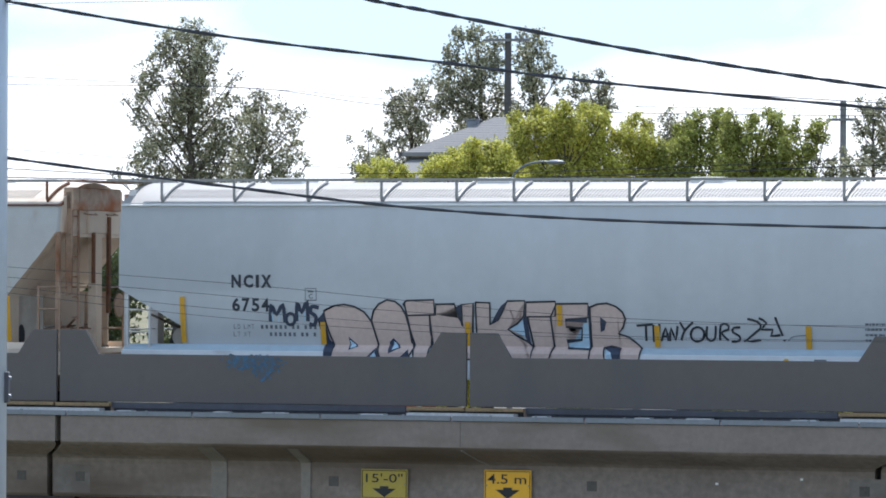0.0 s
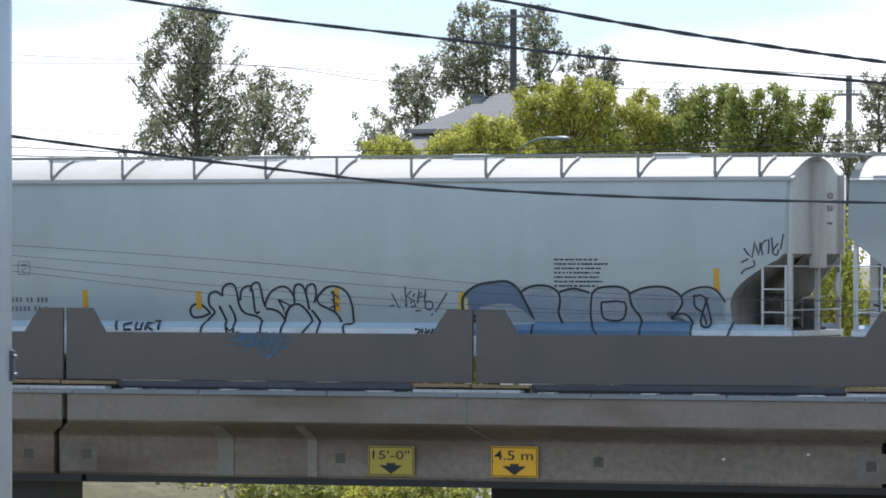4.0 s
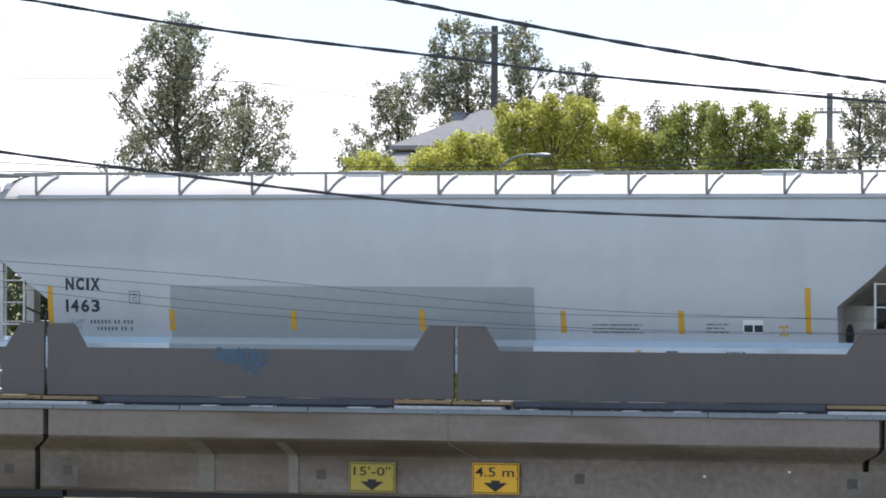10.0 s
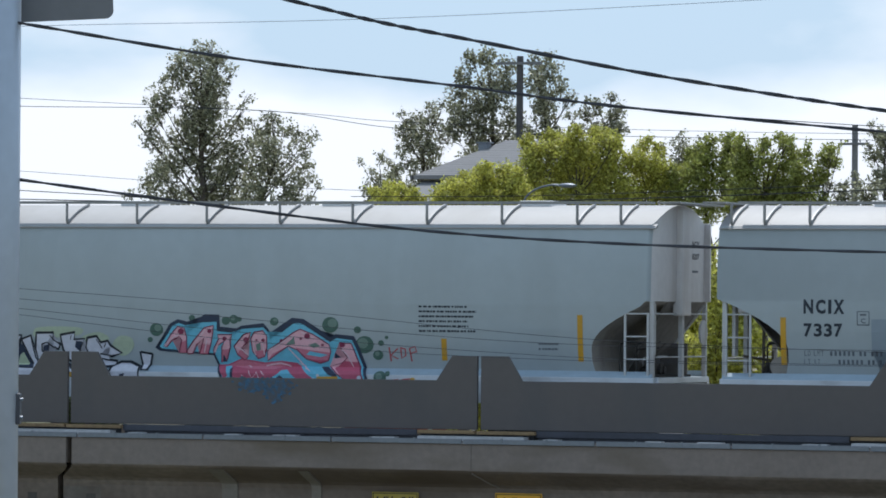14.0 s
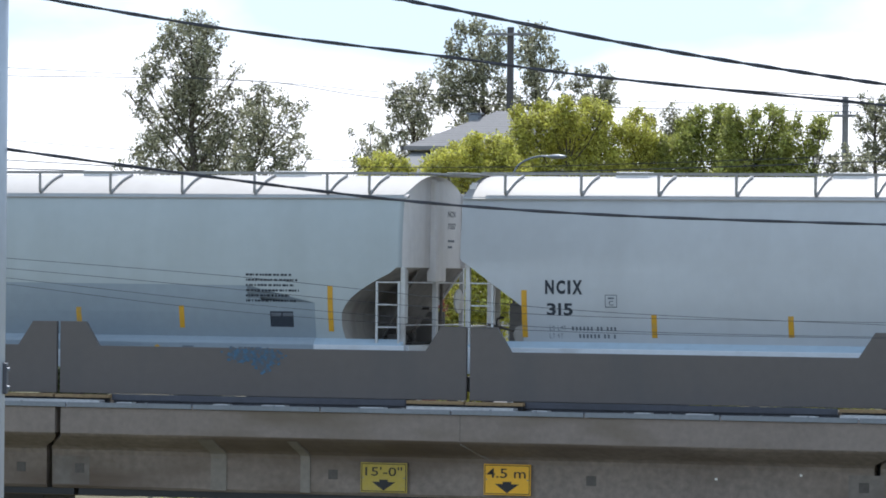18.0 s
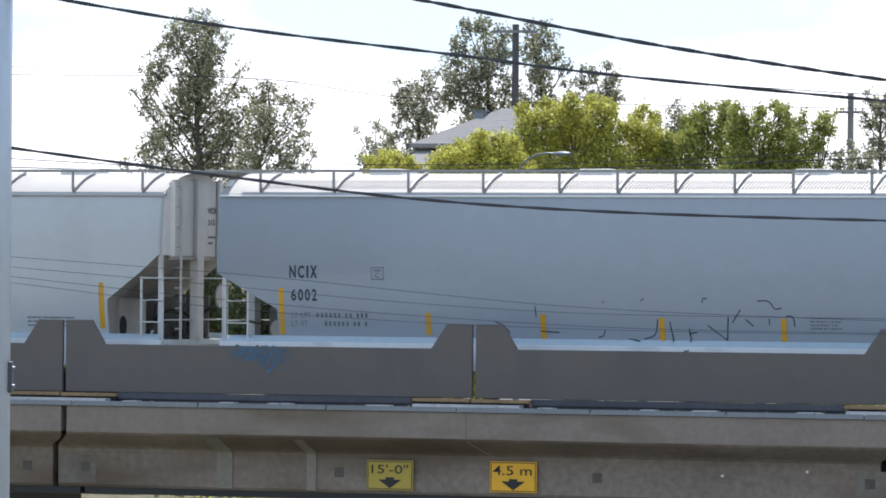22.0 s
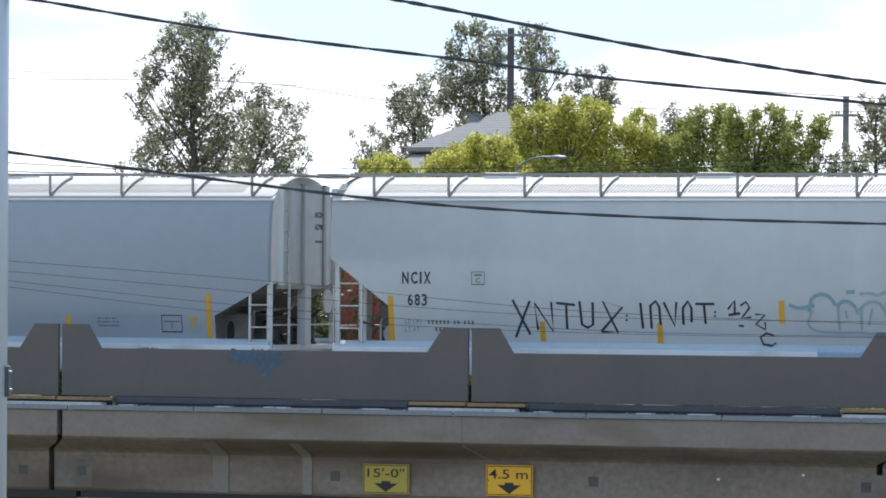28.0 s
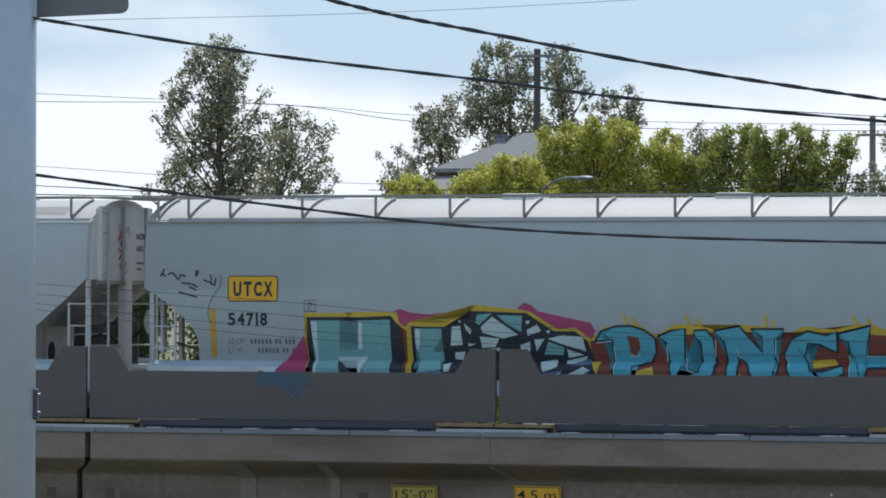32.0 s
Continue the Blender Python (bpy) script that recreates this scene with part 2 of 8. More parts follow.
M_GRASS = material("dry_grass", (0.20, 0.175, 0.105), rough=0.9, spread=0.4, grain=2.0, bump=0.6, dirt=(0.15, 0.155, 0.07), dirt_scale=(0.12, 0.12, 0.12), dirt_from=0.45, dirt_to=0.6)
M_ASPHALT = material("asphalt", (0.16, 0.152, 0.145), rough=0.9, spread=0.2, grain=10.0, bump=0.4)
M_WIRE = material("wire_black", (0.042, 0.045, 0.056), rough=0.6)
M_POLEWOOD = material("pole_wood", (0.085, 0.082, 0.085), rough=0.85, spread=0.2, grain=6.0)
M_POLEGREY = material("grey_pole_wood", (0.20, 0.20, 0.205), rough=0.85, spread=0.2, grain=6.0)
M_POLEPAINT = material("lamp_post_paint", (0.44, 0.50, 0.58), rough=0.4, metal=0.3, spread=0.06, grain=5.0)
M_SIGNBACK = material("sign_back_aluminium", (0.19, 0.195, 0.205), rough=0.45, metal=0.4, spread=0.06)
M_SHINGLE = material("roof_shingles", (0.23, 0.225, 0.225), rough=0.9, spread=0.10, grain=4.0, each=0.2)
M_WALLRED = material("red_brown_siding", (0.34, 0.085, 0.06), rough=0.8, spread=0.18, each=0.3)
M_WALLPALE = material("pale_stucco", (0.55, 0.52, 0.46), rough=0.9, spread=0.06)
M_GLASS = material("dark_window", (0.03, 0.035, 0.04), rough=0.08, spread=0.0)
M_BARK = material("bark", (0.09, 0.075, 0.06), rough=0.95, spread=0.3, grain=6.0, bump=0.6)
M_LEAF_DARK = leaf_material("poplar_leaves", (0.31, 0.31, 0.20), 0.9, 0.36)
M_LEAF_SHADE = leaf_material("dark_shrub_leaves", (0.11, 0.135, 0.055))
M_LEAF_MID = leaf_material("maple_leaves", (0.36, 0.385, 0.10), 0.75)
M_LEAF_LIME = leaf_material("lime_shrub_leaves", (0.55, 0.54, 0.12), 0.75)


# ---- mesh helpers ----
def mesh_of(name, verts, faces, mat, smooth=False):
    me = bpy.data.meshes.new(name)
    me.from_pydata([tuple(v) for v in verts], [], faces)
    me.materials.append(mat)
    if smooth:
        for p in me.polygons:
            p.use_smooth = True
    me.update()
    return me


def add(name, me, parent=None, at=None, label=""):
    ob = new(name, me)
    ob.parent = parent
    if at is not None:
        ob.matrix_basis = at
    if label:
        ob["label"] = label
    return ob


def finish(bm, name, mat, smooth=False):
    me = bpy.data.meshes.new(name)
    bm.to_mesh(me)
    bm.free()
    me.materials.append(mat)
    if smooth:
        for p in me.polygons:
            p.use_smooth = True
    return me


def part(name, bm, mat, parent, label=""):
    return add(name, finish(bm, name, mat), parent, None, label)


def empty(name, at, label, category, group="", kind=""):
    ob = new(name)
    ob.empty_display_size = 0.2
    ob.matrix_basis = at
    return tagged(ob, label, category, group, kind)


def box(bm, x0, x1, y0, y1, z0, z1, bevel=0.0):
    made = bmesh.ops.create_cube(bm, size=1, matrix=Matrix.Translation(((x0 + x1) / 2, (y0 + y1) / 2, (z0 + z1) / 2)) @ Matrix.Diagonal((x1 - x0, y1 - y0, z1 - z0, 1)))
    if bevel:
        edges = list({e for v in made["verts"] for e in v.link_edges})
        bmesh.ops.bevel(bm, geom=edges, offset=bevel, segments=2, affect="EDGES", profile=0.6)
    return bm


def boxes(*many, bevel=0.0):
    bm = bmesh.new()
    for b in many:
        box(bm, *b, bevel=bevel)
    return bm


def rod(bm, a, b, r, sides=8, r2=None):
    a, b = Vector(a), Vector(b)
    d = b - a
    m = Matrix.Translation((a + b) / 2) @ d.to_track_quat("Z", "Y").to_matrix().to_4x4()
    bmesh.ops.create_cone(bm, cap_ends=True, segments=sides, radius1=r, radius2=r if r2 is None else r2, depth=d.length, matrix=m)
    return bm


def tube(points, r, sides=6):
    """A round tube swept along a line of points."""
    bm = bmesh.new()
    rings = []
    pts = [Vector(p) for p in points]
    for i, p in enumerate(pts):
        d = (pts[min(i + 1, len(pts) - 1)] - pts[max(i - 1, 0)]).normalized()
        q = d.to_track_quat("Z", "Y")
        rings.append([bm.verts.new(p + q @ Vector((r * math.cos(k * math.tau / sides), r * math.sin(k * math.tau / sides), 0))) for k in range(sides)])
    for u, v in zip(rings, rings[1:]):
        for k in range(sides):
            bm.faces.new((u[k], u[(k + 1) % sides], v[(k + 1) % sides], v[k]))
    bm.faces.new(rings[0][::-1])
    bm.faces.new(rings[-1])
    return bm


def smooth_line(points, steps=10):
    """A Catmull-Rom line through the points."""
    p = [Vector(q) for q in points]
    p = [2 * p[0] - p[1]] + p + [2 * p[-1] - p[-2]]
    out = []
    for a, b, c, d in zip(p, p[1:], p[2:], p[3:]):
        for k in range(steps):
            t = k / steps
            out.append(0.5 * (2 * b + (c - a) * t + (2 * a - 5 * b + 4 * c - d) * t * t + (3 * b - a - 3 * c + d) * t ** 3))
    return out + [p[-2]]


CACHE = {}


def shared(key, build):
    if key not in CACHE:
        CACHE[key] = build()
    return CACHE[key]


def prism(section, x0, x1, skew=lambda y: 0.0):
    """A section in (y, z) drawn out along x."""
    bm = bmesh.new()
    a = [bm.verts.new((x0 + skew(y), y, z)) for y, z in section]
    b = [bm.verts.new((x1 + skew(y), y, z)) for y, z in section]
    k = len(section)
    for i in range(k):
        bm.faces.new((a[i], b[i], b[(i + 1) % k], a[(i + 1) % k]))
    bm.faces.new(a)
    bm.faces.new(b)
    bmesh.ops.recalc_face_normals(bm, faces=bm.faces)
    return bm


# ---- ground ----
def ease(v, a, b):
    v = min(max((v - a) / (b - a), 0.0), 1.0)
    return v * v * (3 - 2 * v)


def road_frame(x, y):
    """Across and along the road, which passes under the bridge askew."""
    c, d = math.cos(radians(AXIS)), math.sin(radians(AXIS))
    return (x - 1.2) * c + y * d, -(x - 1.2) * d + y * c


def ground_z(x, y):
    """The road dips under the bridge; the railway runs on a bank beyond the outer spans."""
    across, along = road_frame(x, y)
    if along < 4:
        z = 0.2 + 6.2 * ease(-along, 8, 82)
    else:
        z = 0.2 + 6.2 * ease(along, 14, 95)
        away = max(ease(-across, 1.6, 4.6), ease(across, 8.5, 13)) * ease(along, 7, 12)
        z = z + (max(4.15 + 2.2 * ease(along, 20, 60), z) - z) * away
    bank = ease(abs(x - 1.2), 22, 34) * ease(y, -16, -5) * (1 - ease(y, 8, 14))
    return z + (5.0 - z) * bank


def axis_steps(near, far, count):
    fine = [i * near / 40 for i in range(41)]
    return fine + [near * (far / near) ** ((i + 1) / count) for i in range(count)]


def build_ground():
    xs = [-v for v in axis_steps(60, 2600, 14)[:0:-1]] + axis_steps(60, 2600, 14)
    ys = [-v for v in axis_steps(100, 2600, 12)[:0:-1]] + axis_steps(100, 2600, 12)
    verts = [(x, y, ground_z(x, y) + (0.06 * noise.noise((x * 0.4, y * 0.4, 0)) if abs(x) < 60 else 0)) for y in ys for x in xs]
    n = len(xs)
    faces = [(j * n + i, j * n + i + 1, (j + 1) * n + i + 1, (j + 1) * n + i) for j in range(len(ys) - 1) for i in range(n - 1)]
    tagged(add("ground", mesh_of("ground", verts, faces, M_GRASS, True)), "dry green grass banks around a sunken road", "ground", kind="structure")
    rows = [i * 2.5 - 100 for i in range(101)]
    c, d = math.cos(radians(AXIS)), math.sin(radians(AXIS))
    verts = []
    for v in rows:
        for u in (-1.3, 1.2, 3.7, 6.2):
            x, y = 1.2 + u * c - v * d, u * d + v * c
            verts.append((x, y, ground_z(1.2 + 2.4 * c - v * d, 2.4 * d + v * c) + 0.09))
    faces = [(j * 4 + i, j * 4 + i + 1, j * 4 + i + 5, j * 4 + i + 4) for j in range(len(rows) - 1) for i in range(3)]
    tagged(add("road", mesh_of("road", verts, faces, M_ASPHALT)), "dark asphalt road dipping under the railway bridge", "road", kind="structure")


build_ground()

# ---- bridge ----
JOINTS = (-21.62, -6.315, 8.99, 24.3)          # where girders meet
PANELS = [-6.86 + 7.84 * k for k in range(-2, 5)]   # joints between parapet panels


def bridge():
    root = empty("railway_bridge", pose(0, 0, 0), "concrete girder railway bridge with weathered brown face over a road", "bridge")
    for n, (a, b) in enumerate(zip(JOINTS, JOINTS[1:])):
        # section of the edge girder in (y, z): coping, sloping haunch, recessed web
        sec = [(-2.46, 5.99), (-2.46, 5.53), (-2.40, 5.485), (-2.20, 5.40), (-1.84, 5.275), (-1.76, 5.22), (-1.74, 5.14), (-1.74, 4.58), (-1.70, 4.53), (-1.2, 4.53), (-1.2, 5.99)]
        girder = part("girder", prism(sec, a + 0.05, b - 0.06, lambda y: -0.49 * ease(y, -2.46, -1.70)), M_GIRDER, root)
        # Black backing added so the shaded gap between girders stays dark.
        part("joint_filler", boxes((a - 0.6, a + 0.1, -1.5, -1.3, 4.5, 5.97)), M_BLACK, root, "black backing behind the open joint")
        part("coping", boxes((a + 0.05, b - 0.06, -2.464, -1.30, 5.54, 5.988), bevel=0.003), M_CONC, root, "grey-brown concrete coping band")
        # Black strip added as the dark band below the girder edge.
        part("soffit_beam", boxes((a + 0.06, b - 0.03, -1.68, -1.25, 4.41, 4.528)), M_BLACK, root, "black strip along the underside of the girder")
        part("far_girder", boxes((a + 0.06, b - 0.03, 4.9, 5.4, 4.55, 6.0), bevel=0.02), M_GIRDER, root)
        part("deck", boxes((a + 0.02, b - 0.02, -1.19, 4.89, 4.60, 4.95)), M_CONC, root)
        for j, x in enumerate((a + 2.80, a + 4.45)) if n == 1 else ():
            w = (0.30, 0.18)[j]
            rib = [(-2.41, 5.47), (-2.20, 5.375), (-1.86, 5.25), (-1.785, 5.20), (-1.765, 5.12), (-1.765, 4.56), (-1.72, 4.56), (-1.72, 5.3), (-2.2, 5.45)]
            part("stiffener", prism(rib, x - w / 2, x + w / 2), M_PALE, girder, "pale lime-streaked concrete rib")
    for x in (-7.36, -6.21, -1.35, 3.42, 8.27, 13.06, -12.13):
        part("anchor_patch", boxes((x - 0.09, x + 0.09, -1.749, -1.725, 4.805, 4.975), bevel=0.004), M_PATCH, root, "dark square mortar patch")
    for x0, x1 in ((-6.74, -6.02), (8.0, 8.62)):
        part("lime_patch", boxes((x0, x1, -1.7435, -1.73, 4.60, 5.10), bevel=0.002), M_LIMEPATCH, root, "pale lime-washed patch of concrete")
    # the cracked arris below the middle construction joint
    part("construction_joint", boxes((1.27, 1.282, -2.466, -2.45, 5.55, 5.98)), M_PATCH, root)
    bm = bmesh.new()
    line = [(1.28, -2.42, 5.485), (1.36, -2.21, 5.40), (1.44, -1.90, 5.29), (1.55, -1.76, 5.22)]
    for p, q in zip(line, line[1:]):
        rod(bm, p, q, 0.014, 5)
    part("spalled_edge", bm, M_PALE, root)
    for x, z in ((5.64, 4.955), (7.14, 5.055)):
        part("lime_spot", boxes((x, x + 0.05, -1.75, -1.73, z, z + 0.04), bevel=0.01), M_WHITE, root)
    # kick rail along the coping
    for k in range(-6, 9):
        x0 = 1.12 + k * 2.42
        part("kick_rail", boxes((x0 + 0.012, x0 + 2.40, -2.50, -2.462, 5.998, 6.082), (x0 + 0.012, x0 + 2.40, -2.462, -2.32, 5.995, 6.005), bevel=0.004), M_GALV, root, "light blue-grey galvanised steel kick rail")
        for xx in (x0 + 0.7, x0 + 1.52):
            part("rail_splice", boxes((xx, xx + 0.035, -2.508, -2.47, 6.0, 6.10), bevel=0.003), M_GALV, root)
    part("walkway", boxes((-30, 34, -2.30, -0.95, 5.992, 6.02)), M_CONC, root)
    # dark fascia channel under the parapet; pale plates stand in for sunlit walkway
    for k in range(-3, 5):
        x0 = -6.86 + k * 7.84
        part("fascia_channel", boxes((x0 + 1.08, x0 + 6.70, -1.34, -1.30, 6.10, 6.21), (x0 + 1.08, x0 + 6.70, -1.26, -1.22, 6.022, 6.12), bevel=0.004), M_DARKSTEEL, root, "dark blue-grey steel channel")
        for j in (0, 2, 3, 5):
            xx = x0 + 1.3 + j * 0.93
            part("bearing_plate", boxes((xx, xx + (0.44 if j % 2 else 0.28), -1.62, -1.40, 6.045, 6.075), bevel=0.004), M_SUNDASH, root)
        for sx, dz in ((-1.08, 0.0), (0.02, -0.008)):
            part("timber_baulk", boxes((x0 + sx, x0 + sx + 1.06, -1.46, -1.31, 6.145 + dz, 6.205 + dz), bevel=0.008), M_TIMBER, root, "yellowed timber baulk")
        part("baulk_packer", boxes((x0 - 1.06, x0 + 1.04, -1.36, -1.31, 6.03, 6.136)), M_BLACK, root)
        part("baulk_seat", boxes((x0 - 1.02, x0 + 0.96, -1.62, -1.38, 6.03, 6.105), bevel=0.004), M_SUNDASH, root)
    # parapet panels with raised shoulders at their ends
    for k in range(-3, 5):
        a, b = -6.86 + k * 7.84 + 0.035, -6.86 + (k + 1) * 7.84 - 0.035
        outline = [(a, 6.215), (b, 6.215), (b, 7.50), (b - 0.47, 7.50), (b - 0.76, 7.07), (a + 0.76, 7.07), (a + 0.50, 7.50), (a, 7.50)]
        bm = bmesh.new()
        f = bm.faces.new([bm.verts.new((x, -1.30, z)) for x, z in outline])
        ex = bmesh.ops.extrude_face_region(bm, geom=[f])
        for v in [g for g in ex["geom"] if isinstance(g, bmesh.types.BMVert)]:
            v.co.y = -1.22
        bmesh.ops.recalc_face_normals(bm, faces=bm.faces)
        bmesh.ops.bevel(bm, geom=list(bm.edges), offset=0.006, segments=1, affect="EDGES")
        panel = part("parapet_panel", bm, M_PANEL, root, "plain grey painted steel parapet panel")
        for xx in (a + 0.3, (a + b) / 2, b - 0.3):
            part("panel_post", boxes((xx - 0.06, xx + 0.06, -1.215, -1.05, 6.022, 7.0)), M_PANEL, panel)
    # Black beam added to stand in for the shade under the span.
    part("inner_girder", boxes((0.75, 24.0, 0.2, 0.6, 3.55, 4.59), bevel=0.02), M_BLACK, root, "black beam standing in for shade under the bridge")
    # piers and abutments
    for x in JOINTS:
        wide = 0.55 if x in JOINTS[1:3] else 1.2
        part("bearing_shelf", boxes((x - wide - (1.9 if -10 < x < 0 else 0.15), x + wide + (1.9 if 0 < x < 10 else 0.15), -0.9, 5.1, 4.36, 4.50), bevel=0.03), M_CONC, root)
        if wide < 1:
            away = -1 if x < 0 else 1
            # The pier's shade is put into its dark colour.
            part("pier_wall", boxes((min(x + away * 1.5, x + away * 2.4), max(x + away * 1.5, x + away * 2.4), 0.2, 1.6, -0.6, 4.36), bevel=0.03), M_DARKSTEEL, root, "pier coloured dark for the shade under the bridge")
        if wide > 1:
            part("abutment", boxes((x - wide, x + wide, -0.7, 4.9, -0.6, 4.36), bevel=0.03), M_CONC, root)
        for yy in (-0.8, 1.6, 5.0):
            part("bearing_pad", boxes((x - 0.5, x + 0.5, yy - 0.15, yy + 0.15, 4.5, 4.56)), M_BLACK, root)
    return root


def faded_tag():
    """A worn spray tag, broken up into flecks of paint."""
    bm = bmesh.new()
    rng = random.Random(4)
    strokes = [(-3.02, 6.88), (-2.9, 6.93), (-2.78, 6.86), (-2.66, 6.92), (-2.52, 6.88), (-2.40, 6.93), (-2.28, 6.87), (-2.6, 6.80), (-2.42, 6.78), (-2.3, 6.82), (-2.85, 6.84), (-2.45, 6.68)]
    for k in range(420):
        cx, cz = rng.choice(strokes)
        cx, cz = cx - 0.40, cz + 0.07
        x, z = rng.gauss(cx, 0.075), rng.gauss(cz, 0.055)
        r = rng.uniform(0.008, 0.03)
        bm.faces.new([bm.verts.new((x + r * 1.5 * math.cos(i * math.tau / 6), -1.3065 - 0.00001 * k, z + r * math.sin(i * math.tau / 6))) for i in range(6)])
    return bm


M_TAGBLUE = material("faded_blue_spray", (0.055, 0.13, 0.22), rough=0.7, spread=0.3, grain=14.0, dirt=(0.09, 0.10, 0.115), dirt_scale=(9, 9, 9), dirt_from=0.45, dirt_to=0.6)
# Pale tone painted in for sun on the walkway below the parapet.
M_SUNDASH = material("zinc_plate", (0.50, 0.51, 0.52), rough=0.45, metal=0.2, spread=0.2, grain=8.0)
BRIDGE = bridge()
tagged(part("graffiti_tag", faded_tag(), M_TAGBLUE, BRIDGE, "faded blue spray-painted tag"), kind="stuff")


block = prism([(8.6, 3.4), (8.9, 3.98), (10.4, 4.1), (10.4, 1.5), (8.6, 1.5)], -10.75, -9.8)
tagged(add("concrete_block", finish(block, "concrete_block", M_WALLPALE)), "pale concrete block on the grass bank past the bridge", "concrete block")
tagged(add("marker_post", finish(rod(bmesh.new(), (-9.5, 8.9, 2.5), (-9.5, 8.9, 4.2), 0.05), "marker_post", M_BLACK)), "black marker post on the grass bank", "post")


# ---- text ----
def glyph_mesh(text, offset=0.0):
    cu = bpy.data.curves.new("glyphs", "FONT")
    cu.body, cu.size, cu.offset, cu.resolution_u = text, 1.0, offset, 3
    cu.align_x = "LEFT"
    ob = bpy.data.objects.new("glyphs", cu)
    scene.collection.objects.link(ob)
    deps = bpy.context.evaluated_depsgraph_get()
    me = bpy.data.meshes.new_from_object(ob.evaluated_get(deps))
    v = [(p.co.x, p.co.y) for p in me.vertices]
    f = [tuple(p.vertices) for p in me.polygons]
    bpy.data.objects.remove(ob)
    bpy.data.curves.remove(cu)
    bpy.data.meshes.remove(me)
    return v, f


def lettered(text, x0, x1, z0, z1, grow=0.0, shear=0.0, dx=0.0, dz=0.0):
    """Faces of a text that fills a box, in (x, z); grow widens the strokes, in metres."""
    v, f = shared(("text", text), lambda: glyph_mesh(text))
    lo, hi = [min(p[i] for p in v) for i in (0, 1)], [max(p[i] for p in v) for i in (0, 1)]
    sx, sz = (x1 - x0) / (hi[0] - lo[0]), (z1 - z0) / (hi[1] - lo[1])
    if grow:
        g = round(grow / math.sqrt(sx * sz), 3)
        v, f = shared(("text", text, g), lambda: glyph_mesh(text, g))
    out = []
    for p in v:
        z = z0 + (p[1] - lo[1]) * sz
        out.append((x0 + (p[0] - lo[0]) * sx + shear * (z - z0) + dx, z + dz))
    return out, f


def islands(faces):
    """Faces in groups that hang together."""
    groups = []
    for face in faces:
        near = [g for g in groups if g[0] & set(face)]
        merged = (set(face).union(*(g[0] for g in near)), sum((g[1] for g in near), []) + [face])
        groups = [g for g in groups if g not in near] + [merged]
    return [g[1] for g in groups]


def signboard(name, text, x0, x1, z0, z1, mat, label):
    root = empty(name, pose((x0 + x1) / 2, -1.80, (z0 + z1) / 2), label, "road sign", "clearance signs on the bridge")
    w, h = (x1 - x0) / 2, (z1 - z0) / 2
    plate = part("plate", boxes((-w, w, -0.02, 0.0, -h, h), bevel=0.006), mat, root)
    bm = bmesh.new()
    t, i = 0.012, 0.018
    for b in ((-w + i, w - i, h - i - t, h - i), (-w + i, w - i, -h + i, -h + i + t), (-w + i, -w + i + t, -h + i, h - i), (w - i - t, w - i, -h + i, h - i)):
        box(bm, b[0], b[1], -0.024, -0.019, b[2], b[3])
    part("border", bm, M_BLACK, plate)
    v, f = lettered(text, -w + 0.09 - (0.03 if "m" in text else 0), w - 0.09, 0.03, h - 0.075, grow=0.001)
    for glyph in islands(f):
        ids = sorted({i for face in glyph for i in face})
        at = {i: k for k, i in enumerate(ids)}
        add("letter", mesh_of("letter", [(v[i][0], -0.0245, v[i][1]) for i in ids], [tuple(at[i] for i in face) for face in glyph], M_BLACK), plate)
    arrow = [(-0.08, -0.035), (0.08, -0.035), (0.08, -0.075), (0.22, -0.075), (0.0, -h + 0.035), (-0.22, -0.075), (-0.08, -0.075)]
    add("arrow", mesh_of("arrow", [(a, -0.0245, b) for a, b in arrow], [tuple(range(7))], M_BLACK), plate)
    for sx in (-1, 1):
        part("bolt", rod(bmesh.new(), (sx * (w - 0.05), -0.03, 0.0), (sx * (w - 0.05), 0.04, 0.0), 0.012), M_GALV, root)
    part("bracket", boxes((-w * 0.6, w * 0.6, 0.0, 0.035, -0.03, 0.03)), M_GALV, root)


signboard("clearance_sign", "15'-0\"", -0.80, 0.065, 4.60, 5.12, M_SIGN1, "faded yellow clearance sign in feet with a black arrow")
signboard("clearance_sign", "4.5 m", 1.485, 2.345, 4.61, 5.145, M_SIGN2, "bright amber clearance sign in metres with a black arrow")


